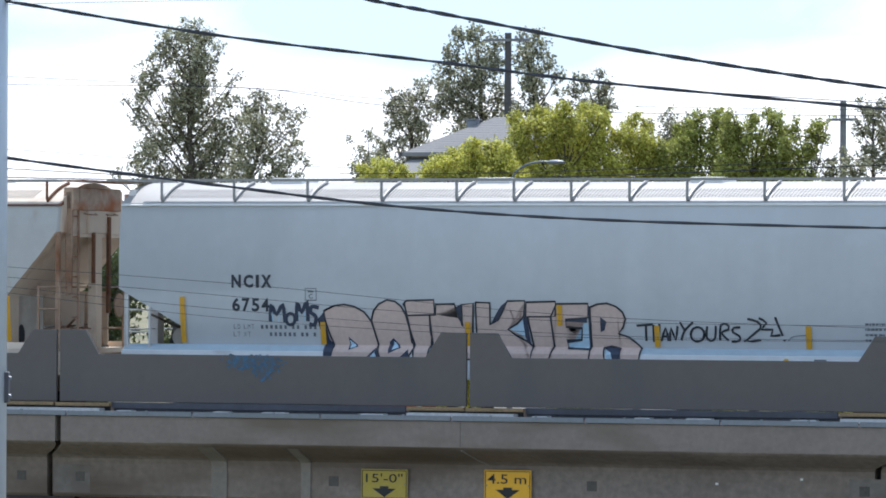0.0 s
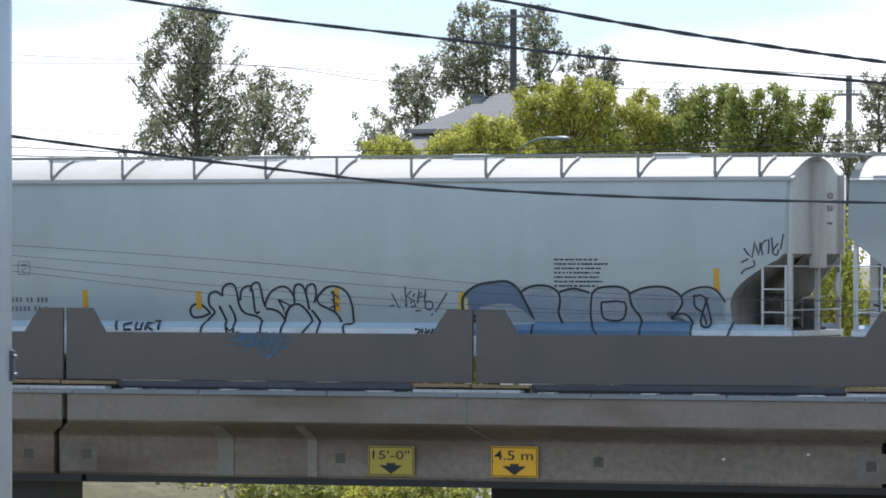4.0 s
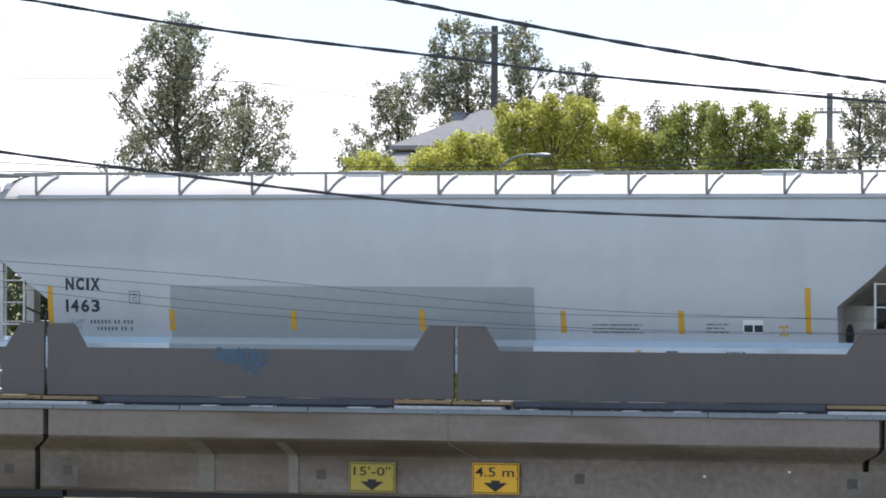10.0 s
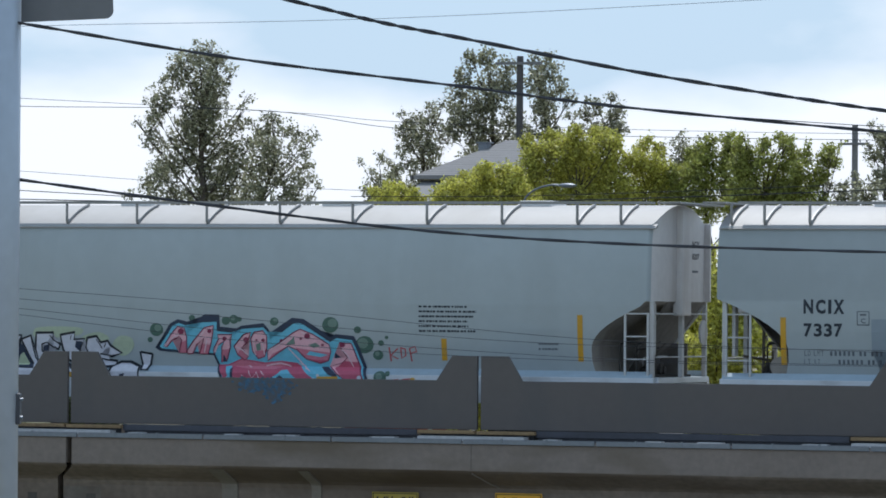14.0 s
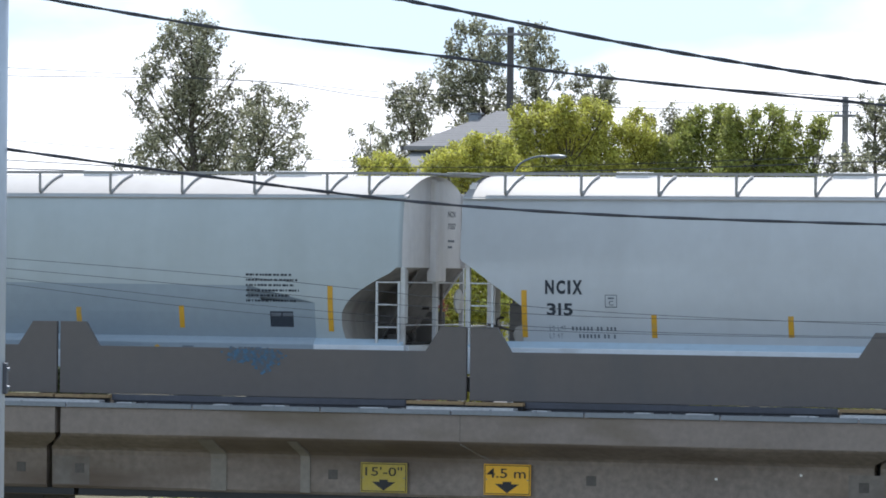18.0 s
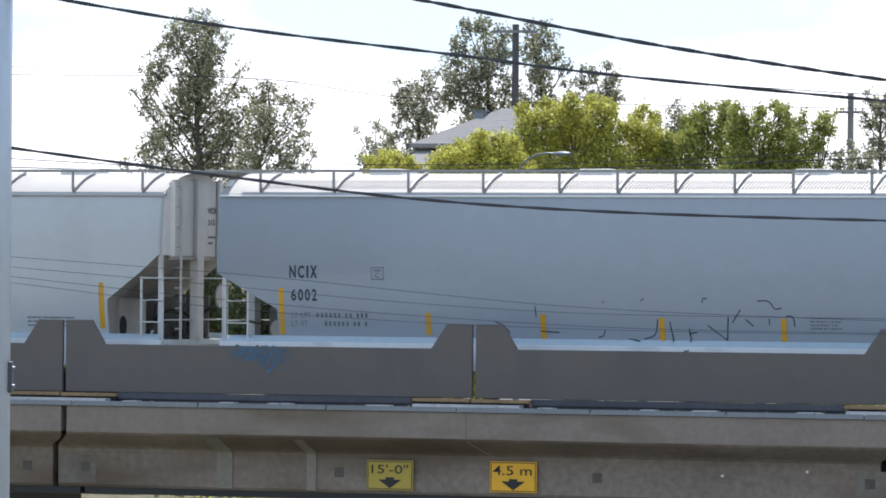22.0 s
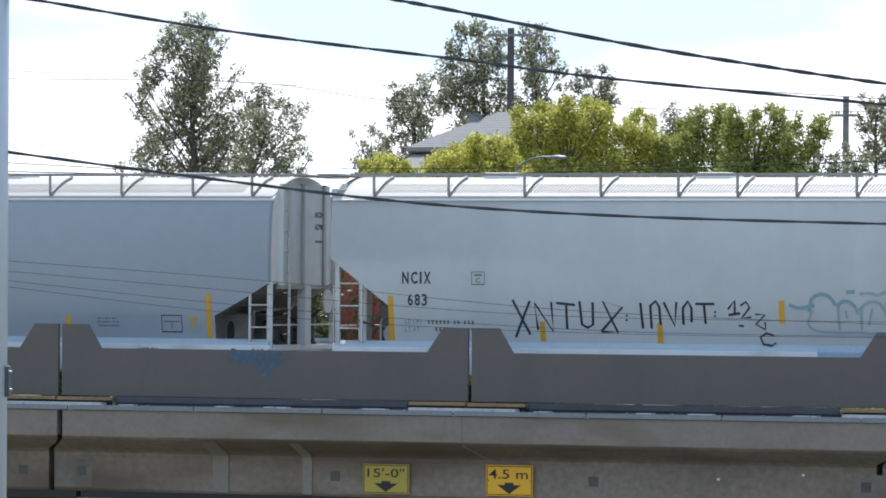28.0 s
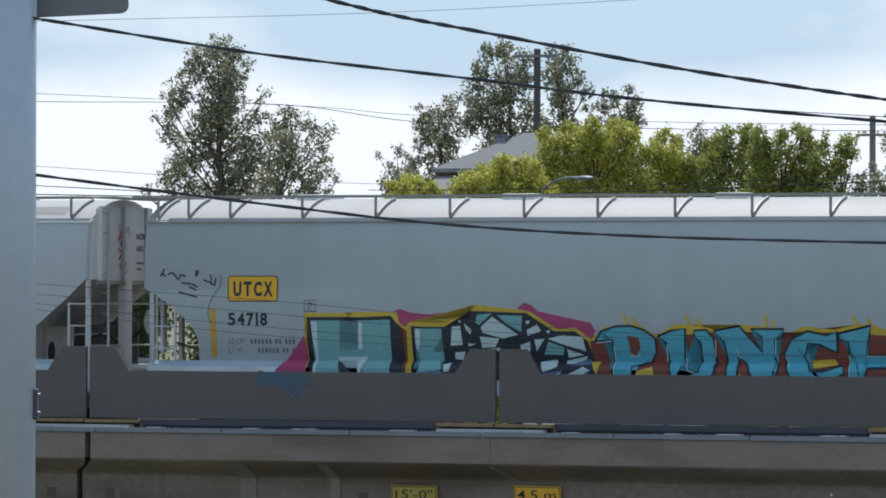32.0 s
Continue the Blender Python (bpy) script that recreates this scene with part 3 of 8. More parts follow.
# ---- track ----
def track():
    bed = boxes((-30, 34, -0.9, 4.6, 4.951, 5.30))
    tagged(add("ballast", finish(bed, "ballast", M_BALLAST)), "grey crushed stone ballast on the bridge deck", "ballast", kind="structure")
    for s in (-1, 1):
        bm = bmesh.new()
        x0, x1 = s * 260 if s < 0 else 32, -28 if s < 0 else 260
        sec = [(-4.2, 4.2), (-1.5, 5.25), (4.7, 5.25), (7.5, 4.2)]
        a = [bm.verts.new((x0, y, z)) for y, z in sec]
        b = [bm.verts.new((x1, y, z)) for y, z in sec]
        for i in range(4):
            bm.faces.new((a[i], b[i], b[(i + 1) % 4], a[(i + 1) % 4]))
        bm.faces.new(a)
        bm.faces.new(b)
        bmesh.ops.recalc_face_normals(bm, faces=bm.faces)
        tagged(add("ballast_bank", finish(bm, "ballast_bank", M_BALLAST)), "crushed stone railway bank", "ballast", kind="structure")
    for s in (-1, 1):
        y = 1.6 + s * 0.755
        tagged(add("rail", finish(boxes((-260, 260, y - 0.035, y + 0.035, 5.54, RAIL), (-260, 260, y - 0.01, y + 0.01, 5.44, 5.54), (-260, 260, y - 0.075, y + 0.075, 5.42, 5.44)), "rail", M_RAILS)), "worn steel rail on timber sleepers", "rail", kind="structure")
    tie = finish(boxes((-0.11, 0.11, -1.3, 1.3, 0, 0.17), bevel=0.01), "sleeper", M_POLEWOOD)
    root = empty("sleepers", pose(0, 1.6, 5.25), "dark timber railway sleepers under the rails", "sleepers", kind="structure")
    for i in range(-150, 150):
        add("sleeper", tie, root, pose(i * 0.6 if abs(i) < 60 else (i + (0 if i > 0 else 0)) * 0.6, 0, 0))


track()


# ---- the train ----
EAVE = 4.21
PROFILE = [(1.10, 0.16), (1.45, 0.155), (1.655, 0.14), (1.85, 0.10), (2.1, 0.055), (2.4, 0.02), (2.8, 0.0), (3.3, 0.0), (3.7, 0.03), (4.0, 0.075), (EAVE, 0.13)]
HALF = 1.6


def inset(z):
    for (a, u), (b, v) in zip(PROFILE, PROFILE[1:]):
        if z <= b:
            return u + (v - u) * max(z - a, 0) / (b - a)
    return PROFILE[-1][1]


def roof_z(y):
    """Height of the arched roof at y from the centre line."""
    k = min(abs(y) / (HALF - 0.13), 1.0)
    return EAVE + 0.40 * (1 - k ** 2.2)


def end_cut(kind, z, z1, z2, deep):
    """How far the side sheet is cut back at height z."""
    if z >= z1:
        return 0.0
    if z <= z2:
        return deep - (0.06 * ease(z2 - z, 0.15, 0.45) if kind == "round" else 0.0)
    k = (z1 - z) / (z1 - z2)
    return deep * (math.sin(k * math.pi / 2) ** 0.9 if kind == "round" else k)


def car_body(length, kind, z1, z2, deep):
    """The closed shell: curved sides, arched roof, rounded corners, end walls and slope sheets."""
    levels = sorted({z for z, _ in PROFILE if z >= 1.45} | {z1, z2} | ({z2 + (z1 - z2) * i / 8 for i in range(1, 8)} | {z2 - 0.15, z2 - 0.3, z2 - 0.45} if kind == "round" else set()))
    rx, ry = (0.14, 0.75) if kind == "round" else (0.06, 0.4)
    bm = bmesh.new()
    slot = {}
    wide = HALF - inset(EAVE)
    ys = [-math.cos(math.pi * i / 18) for i in range(19)]

    def vert(x, y, z):
        k = (round(x, 4), round(y, 4), round(z, 4))
        if k not in slot:
            slot[k] = bm.verts.new((x, y, z))
        return slot[k]

    def quad(vs, mat):
        vs = list(dict.fromkeys(vs))
        if len(vs) > 2:
            f = bm.faces.new(vs)
            f.material_index = mat
            f.smooth = True

    def corner(y, half, r):
        t = (abs(y) - (half - ry)) / ry
        return r * (1 - math.sqrt(max(1 - t * t, 0))) if t > 0 else 0.0
    rings = []
    for z in levels:
        c, half = end_cut(kind, z, z1, z2, deep), HALF - inset(z)
        r = max(rx - c, 0.0)
        round_x = [c + (corner(y * half, half, r) if y < 0 else 0.0) for y in ys]
        rings.append(([vert(c - 0.08 * (1 - c / deep), y * half, z) for y in ys], [vert(length - x, y * half, z) for x, y in zip(round_x, ys)]))
    top = [corner(y * wide, wide, rx) if y < 0 else 0.0 for y in ys]
    rings.append(([vert(-0.08, y * wide, roof_z(y * wide)) for y in ys], [vert(length - x, y * wide, roof_z(y * wide)) for x, y in zip(top, ys)]))
    for k, (lo, hi) in enumerate(zip(rings, rings[1:])):
        skin = 1 if levels[k] < z1 - 1e-6 else 3
        for e in (0, 1):
            for i in range(18):
                quad((lo[e][i], lo[e][i + 1], hi[e][i + 1], hi[e][i]), 0 if skin == 3 and e and i < 2 else skin)
        for i in (0, 18):
            quad((lo[0][i], lo[1][i], hi[1][i], hi[0][i]), 0)
    quad(rings[0][0] + rings[0][1][::-1], 1)
    for i in range(18):
        quad((rings[-1][0][i], rings[-1][1][i], rings[-1][1][i + 1], rings[-1][0][i + 1]), 2)
    bmesh.ops.recalc_face_normals(bm, faces=bm.faces)
    for e in bm.edges:
        kinds = {f.material_index for f in e.link_faces}
        if len(kinds) > 1 and kinds != {0, 3}:
            e.smooth = False
    return bm


LADDER_RUNGS = 3


def ladder_meshes(height, mat):
    stile = shared(("stile", height, mat.name), lambda: finish(boxes((-0.02, 0.02, -0.02, 0.02, 0, height), bevel=0.006), "stile", mat))
    rung = shared(("rung", mat.name), lambda: finish(rod(bmesh.new(), (0, 0, 0), (0.42, 0, 0), 0.014, 6), "rung", mat))
    return stile, rung


def bracket_mesh(mat):
    """A roof strap: an upright at the eave and a curved leg that follows the roof."""
    bm = bmesh.new()
    y0 = -(HALF - 0.15)
    bm.free()
    pts = [(0, y0 - 0.01, EAVE + 0.405), (0, y0 - 0.01, EAVE + 0.09), (0, y0 + 0.02, EAVE + 0.045)]
    pts += [(0, y0 + 0.95 * i / 8, max(roof_z(y0 + 0.95 * i / 8) + 0.03, EAVE + 0.05)) for i in range(1, 9)]
    bm = tube(pts, 0.027, 6)
    return finish(bm, "running_board_bracket", mat)


def grating(length, mat):
    """Running board: side bearers with open cross bars."""
    bm = bmesh.new()
    y0 = -(HALF - 0.15)
    for y in (y0 - 0.02, y0 + 0.24):
        box(bm, 0.25, length - 0.1, y, y + 0.03, EAVE + 0.395, EAVE + 0.44)
    n = int((length - 0.4) / 0.3)
    for i in range(n):
        x = 0.3 + i * 0.3
        box(bm, x, x + 0.02, y0, y0 + 0.26, EAVE + 0.41, EAVE + 0.43)
    return finish(bm, "running_board", mat)


def mesh_screen(length, mat):
    """Expanded-metal screen below the running board, laid close over the roof."""
    bm = bmesh.new()
    y0 = -(HALF - 0.15)
    n = int((length - 1.2) / 0.065)
    for i in range(n):
        x = 0.6 + i * 0.065
        ya, yb = y0 + 0.16, y0 + 0.52
        za, zb = roof_z(ya) + 0.012, roof_z(yb) + 0.012
        v = [bm.verts.new(p) for p in ((x, ya, za), (x + 0.02, ya, za), (x + 0.055, yb, zb), (x + 0.035, yb, zb))]
        bm.faces.new(v)
    return finish(bm, "tread_strip", mat)


def truck(car, x):
    t = add("truck", finish(boxes((-1.25, 1.25, -1.0, -0.86, 0.35, 0.75), (-1.25, 1.25, 0.86, 1.0, 0.35, 0.75), (-0.25, 0.25, -0.9, 0.9, 0.4, 0.85), bevel=0.03), "truck_frame", M_TRUCK) if ("truckmesh" not in CACHE) else CACHE["truckmesh"], car, pose(x, 0, 0))
    CACHE["truckmesh"] = t.data
    wheel = shared("wheel", lambda: finish(rod(rod(bmesh.new(), (0, -0.07, 0), (0, 0.07, 0), 0.457, 24), (0, -0.1, 0), (0, 0.1, 0), 0.14, 12), "wheel", M_TRUCK))
    axle = shared("axle", lambda: finish(rod(bmesh.new(), (0, -0.72, 0), (0, 0.72, 0), 0.075, 10), "axle", M_TRUCK))
    for dx in (-0.89, 0.89):
        add("axle", axle, t, pose(dx, 0, 0.457))
        for s in (-1, 1):
            add("wheel", wheel, t, pose(dx, s * 0.755, 0.457))


def end_gear(car, X, side, rusty):
    """Air-brake gear and pipework crowded on the end platform."""
    rng = random.Random(len(car.name) * 7 + side + int(car.matrix_basis.translation.x))
    dark, dusty = M_TRUCK, (M_GEAR if not rusty else M_RUSTY)
    for k in range(4 if side else 1):
        y, x, z = rng.uniform(-1.1, 0.9), rng.uniform(0.3, 0.8), rng.uniform(1.7, 2.2)
        line = [(X(x), y, 1.57), (X(x), y, z - 0.05), (X(x), y + 0.05, z), (X(x), y + rng.uniform(0.3, 0.7), z + 0.02), (X(x - 0.2), y + 0.75, z + 0.03)]
        part("air_pipe", tube(line, rng.choice((0.013, 0.018, 0.024)), 6), rng.choice((dark, dusty, M_STEEL)), car)
    for k in range(2 if side else 1):
        y, x = rng.uniform(-1.1, 0.6), rng.uniform(0.25, 0.75)
        valve = part("valve_body", rod(boxes((X(x) - 0.11, X(x) + 0.11, y - 0.12, y + 0.12, 1.565, 1.565 + rng.uniform(0.18, 0.34)), bevel=0.03), (X(x) - 0.17, y, 1.68), (X(x) + 0.17, y, 1.68), 0.07, 10), dark, car, "dark cast valve body")
        part("valve_stem", rod(bmesh.new(), (X(x), y, 1.7), (X(x), y, 2.05), 0.022, 6), dusty, valve)
    part("brake_rod", rod(bmesh.new(), (X(0.1), -0.6, rng.uniform(1.75, 2.2)), (X(0.85), 0.3, rng.uniform(1.62, 1.8)), 0.022, 6), dusty, car)
    part("vertical_pipe", rod(bmesh.new(), (X(0.16), rng.uniform(0.35, 0.8), 1.56), (X(0.16), rng.uniform(0.35, 0.8), 2.75), 0.03, 8), dusty, car)
    part("gear_tray", boxes((min(X(0.1), X(0.95)), max(X(0.1), X(0.95)), -0.9, 0.9, 1.562, 1.60)), dark, car)


def hopper_car(name, left, length, kind, paint, roofs, brackets, stripes, label, z1=3.16, z2=2.28, deep=1.1, hatch=(), rusty=False, over=False, ribs=False, dark_slope=False):
    """A covered hopper wagon; x runs from its left end, z from the top of rail."""
    iron = M_RUSTY if rusty else M_STEEL
    car = empty(name, pose(left, 1.6, RAIL), label, "freight car", "covered hopper cars of the train")
    me = finish(car_body(length, kind, z1, z2, deep), "body", paint)
    me.materials.append(M_PAINT_TAN if rusty else M_SLOPE_SHADE if dark_slope else M_SLOPE)
    me.materials.append(M_ROOF if not rusty else M_PAINT_TAN)
    me.materials.append(M_LIT_END if not rusty else M_PAINT_TAN)
    body = add("body", me, car)
    for s in (-1, 1):
        bm = bmesh.new()
        sec = [(1.505, EAVE - 0.05), (1.51, EAVE - 0.03), (1.35, EAVE + 0.045), (1.34, EAVE - 0.02)]
        a = [bm.verts.new((-0.08, s * y, z)) for y, z in sec]
        b = [bm.verts.new((length, s * y, z)) for y, z in sec]
        for i in range(4):
            bm.faces.new((a[i], b[i], b[(i + 1) % 4], a[(i + 1) % 4]))
        bm.faces.new(a)
        bm.faces.new(b)
        bmesh.ops.recalc_face_normals(bm, faces=bm.faces)
        part("eave_strip", bm, M_RUST if rusty else M_EAVE if roofs == "mesh" else M_ROOF, body)
    # side sills with a sloping ledge on top
    for s in (-1, 1):
        bm = bmesh.new()
        sec = [(1.47, 1.08), (1.605, 1.08), (1.605, 1.545), (1.60, 1.555), (1.50, 1.555), (1.47, 1.54)]
        a = [bm.verts.new((-0.02, s * y, z)) for y, z in sec]
        b = [bm.verts.new((length + 0.02, s * y, z)) for y, z in sec]
        for i in range(6):
            bm.faces.new((a[i], b[i], b[(i + 1) % 6], a[(i + 1) % 6]))
        bm.faces.new(a)
        bm.faces.new(b)
        bmesh.ops.recalc_face_normals(bm, faces=bm.faces)
        sill = part("side_sill", bm, M_SILL if not rusty else M_PAINT_TAN, car)
        bm = bmesh.new()
        sec = [(1.603, 1.556), (1.575, 1.60), (1.49, 1.665), (1.47, 1.665), (1.47, 1.556)]
        a = [bm.verts.new((0.02, s * y, z)) for y, z in sec]
        b = [bm.verts.new((length - 0.02, s * y, z)) for y, z in sec]
        for i in range(5):
            bm.faces.new((a[i], b[i], b[(i + 1) % 5], a[(i + 1) % 5]))
        bm.faces.new(a)
        bm.faces.new(b)
        bmesh.ops.recalc_face_normals(bm, faces=bm.faces)
        part("sill_cap", bm, M_SILLBLUE if not rusty else M_PAINT_TAN, sill, "sloping sill cap tinted pale blue for reflected sky")
    # the open ends
    for side in (0, 1):
        def X(v):
            return length - v if side else v
        sg = 1 if side else -1
        lo, hi = (lambda a, b: (min(X(a), X(b)), max(X(a), X(b))))(-0.06, deep)
        part("end_platform", boxes((lo, hi, -1.46, 1.46, 1.46, 1.56), bevel=0.008), M_SILL if not rusty else M_PAINT_TAN, car)
        part("center_sill", boxes((min(X(-0.35), X(deep)), max(X(-0.35), X(deep)), -0.2, 0.2, 0.75, 1.45)), iron, car)
        part("coupler", boxes((min(X(-0.62), X(-0.34)), max(X(-0.62), X(-0.34)), -0.12, 0.12, 0.72, 1.0), bevel=0.03), M_TRUCK, car)
        x = X(-0.02)
        tan = M_PAINT_TAN if rusty else M_LIT_END_COOL if paint is M_PAINT2 else M_LIT_END
        if kind == "straight":
            part("end_plate", boxes((x - 0.03, x + 0.03, -1.15, 1.15, z1 - 0.02, EAVE + 0.26), bevel=0.006), tan, car)
            if ribs:
                for y in (-0.20, 0.84):
                    part("end_rib", boxes((x - 0.07, x + 0.07, y - 0.05, y + 0.05, z1 - 0.02, EAVE + 0.27), bevel=0.012), M_END_RIB, car, "grey vertical stiffening rib")
            else:
                part("end_column", boxes((x - 0.08, x + 0.08, -0.46, 0.46, z1 - 0.02, EAVE + 0.27), bevel=0.03), tan, car)
            if rusty:
                part("end_cap", boxes((x - 0.10, x + 0.10, -1.2, 0.95, EAVE - 0.12, EAVE + 0.30), bevel=0.03), M_RUSTSTAIN, car, "rust-stained cap over the car end")
                for y in (-0.62, 0.30):
                    part("grab_iron", tube([(x + 0.05, y, z1 + 0.35), (x + 0.13, y, z1 + 0.33), (x + 0.13, y + 0.42, z1 + 0.33), (x + 0.05, y + 0.42, z1 + 0.35)], 0.014, 6), M_RUSTY, car)
                part("end_channel", boxes((x + 0.06, x + 0.12, 0.36, 0.46, 2.2, z1 + 0.3), bevel=0.008), M_RUST, car, "rusted vertical channel")
                part("end_channel", boxes((x + 0.06, x + 0.11, -0.30, -0.22, 2.75, z1), bevel=0.008), M_RUST, car, "rusted vertical channel")
            part("end_post", boxes((x - 0.08, x + 0.08, -0.14, 0.14, 1.56, z1 - 0.02), bevel=0.01), tan, car)
            part("end_girt", boxes((x - 0.06, x + 0.06, -1.2, 1.2, z1 - 0.09, z1 - 0.025), bevel=0.006), M_SLOPE if not rusty else M_PAINT_TAN, car)
            for y, xa, xb in ((-1.17, x - 0.05, x + 0.07), (1.40, min(x - 0.03, X(-0.14)), max(x + 0.03, X(-0.14)))):
                part("end_flange", boxes((xa, xb, y - 0.03, y + 0.03, (2.55 if rusty else z1) - 0.02, EAVE + 0.22), bevel=0.006), tan if not rusty else M_RUSTY, car)
        else:
            part("end_column", boxes((x - 0.09, x + 0.09, -0.27, 0.27, z1 - 0.25, EAVE + 0.33), bevel=0.03), tan, car)
            part("end_post", boxes((x - 0.04, x + 0.04, -0.10, 0.02, 1.56, z1 - 0.25), bevel=0.01), M_STEEL, car)
            part("end_flange", boxes((min(X(0.02), X(-0.11)), max(X(0.02), X(-0.11)), 1.34, 1.40, z1, EAVE + 0.1), bevel=0.008), tan, car)
            part("slope_brace", rod(bmesh.new(), (X(1.0), 1.42, 1.60), (X(0.04), 1.45, z1 - 0.06), 0.035, 6), M_STEEL, car)
            sheet = [(X(0.01), -0.7, z1), (X(0.01), 1.45, z1), (X(1.04), 1.42, 1.565), (X(1.04), 0.0, 1.565)]
            rear = [(px + (X(1.04) - X(1.0)), py, pz) for px, py, pz in sheet]
            add("slope_sheet", mesh_of("slope_sheet", sheet + rear, [(0, 1, 2, 3), (7, 6, 5, 4), (0, 4, 5, 1), (1, 5, 6, 2), (2, 6, 7, 3), (3, 7, 4, 0)], M_SLOPE_SHADE), car)
            part("end_gusset", boxes((min(X(0.1), X(0.16)), max(X(0.1), X(0.16)), -1.28, -1.10, z2 - 0.1, z1 + 0.02), bevel=0.01), M_STEEL, car)
        for y in (-1.50, 1.50):
            xx = X(0.04)
            part("corner_post", boxes((xx - 0.04, xx + 0.04, y - 0.04, y + 0.04, 1.56, z1), bevel=0.008), M_STEEL if not rusty else M_RUSTY, car)
        # bulkhead web with its access hole
        a, b = min(X(deep + 0.02), X(0.42)), max(X(deep + 0.02), X(0.42))
        if kind == "straight" and side == 1:
            web = part("bolster_web", boxes((a - 0.14, b - 0.14, -1.012, -0.988, 1.56, z2 + 0.02)), M_SLOPE_SHADE if dark_slope else M_SLOPE, car)
            hx = X(1.0)
            ring = [(hx + 0.075 * math.cos(i * math.tau / 16), -1.017, 1.80 + (0.19 if i < 8 else 0.24) * math.sin(i * math.tau / 16)) for i in range(16)]
            add("access_hole", mesh_of("access_hole", ring, [tuple(range(16))], M_BLACK), web)
        # Inner webs take the shaded colour to keep the end interior dark.
        if kind == "straight":
            part("center_web", boxes((min(X(deep + 0.02), X(0.25)), max(X(deep + 0.02), X(0.25)), 0.1, 0.13, 1.56, z2 + 0.05)), M_SLOPE_SHADE if not rusty else M_PAINT_TAN, car)
        if side == 1:
            part("hopper_web", boxes((min(X(deep + 0.02), X(0.3)), max(X(deep + 0.02), X(0.3)), 1.30, 1.33, 1.56, z2 + 0.1)), M_SLOPE_SHADE if not rusty else M_PAINT_TAN, car)
        # side ladder and the narrow end ladder
        top = 2.70
        stile, rung = ladder_meshes(round(top - 1.5, 2), iron)
        inner = 0.52 if kind == "round" or not side else 0.40
        lad = add("ladder", stile, car, pose(X(inner), -1.56, 1.5))
        add("stile", stile, lad, pose(0.42 if side else -0.44, 0, 0))
        for k in range(LADDER_RUNGS):
            add("rung", rung, lad, pose(0 if side else -0.44, -0.01, top - 1.52 - k * 0.40))
        if kind == "straight" and side == 1:
            tall, _ = ladder_meshes(round(EAVE + 0.3 - 1.56, 2), iron)
            lad = add("end_ladder", tall, car, pose(X(-0.10), -0.92, 1.56))
            short = shared(("end_rung", iron.name), lambda: finish(rod(bmesh.new(), (0, -0.25, 0), (0, 0, 0), 0.012, 6), "end_rung", iron))
            for k in range(8):
                add("rung", short, lad, pose(0, 0, 0.2 + k * 0.37))
        # brake gear and struts on the platform
        if side == 1 and kind == "straight" and not rusty:
            part("control_valve", boxes((X(0.42), X(0.12), -0.62, -0.3, 1.72, 2.02), bevel=0.04), M_TRUCK, car, "dark cast control valve")
            part("brake_cylinder", rod(bmesh.new(), (X(0.7), -0.75, 1.72), (X(0.2), -0.75, 1.72), 0.13, 14), M_TRUCK, car, "dark brake cylinder")
            part("air_reservoir", rod(bmesh.new(), (X(0.5), 0.25, 1.8), (X(0.5), 0.95, 1.8), 0.17, 14), M_TRUCK, car)
            for yy, za, zb in ((-0.5, 1.62, 2.25), (0.3, 2.0, 1.62), (0.65, 1.62, 2.2)):
                part("brake_lever", rod(bmesh.new(), (X(0.55), yy, za), (X(0.02), yy + 0.2, zb), 0.03, 6), M_TRUCK, car)
            pipe = smooth_line([(X(0.75), -0.35, 1.62), (X(0.6), -0.3, 2.0), (X(0.3), -0.15, 2.1), (X(0.1), 0.25, 1.85), (X(0.02), 0.4, 1.6)], 5)
            part("air_pipe", tube(pipe, 0.022, 6), M_TRUCK, car)
        if side == 0:
            part("brake_cylinder", rod(bmesh.new(), (X(0.55), 0.35, 1.75), (X(0.55), 0.85, 1.75), 0.14, 14), M_TRUCK, car)
            part("air_reservoir", rod(bmesh.new(), (X(0.85), -0.9, 1.78), (X(0.85), -0.1, 1.78), 0.17, 14), M_SLOPE, car)
        else:
            part("brake_wheel", rod(bmesh.new(), (X(-0.16), 0.75, 2.35), (X(-0.19), 0.75, 2.35), 0.22, 20), iron, car)
        for z in (1.92, 2.68):
            part("cross_rail", rod(bmesh.new(), (X(0.0), -1.5, z), (X(0.0), 1.5, z), 0.014, 6), iron, car)
        end_gear(car, X, side, rusty)
        part("roof_step", boxes((min(X(-0.42), X(0.0)), max(X(-0.42), X(0.0)), -1.40, 1.2, EAVE + 0.40, EAVE + 0.435), bevel=0.006), M_GRATE if not rusty else M_RUSTY, car, "grey steel roof platform over the car end")
    # roof walk
    part_board = add("running_board", grating(length, M_GRATE), car)
    br = shared(("bracket", iron.name), lambda: bracket_mesh(M_GRATE if not rusty else M_RUST))
    for x in brackets:
        add("bracket", br, part_board, pose(x, 0, 0))
    if roofs == "mesh":
        tagged(add("tread_strip", mesh_screen(length, M_TREAD), part_board), kind="stuff")
    hatch_me = shared("hatch", lambda: finish(boxes((0, 0.62, -0.42, 0.42, EAVE + 0.34, EAVE + 0.475), bevel=0.03), "hatch_cover", M_EAVE))
    for x in hatch or (2.4, 6.4, 10.4, 14.2):
        add("hatch_cover", hatch_me, car, pose(x, 0, 0))
    for x in (2.0, length - 2.0):
        truck(car, x)
    for x, a, b in stripes:
        stripe_on(car, x, a, b, 0.03 if over else 0.006)
    return car


CAP = [(1.553, 1.606), (1.60, 1.579), (1.665, 1.494), (1.668, 1.463)]


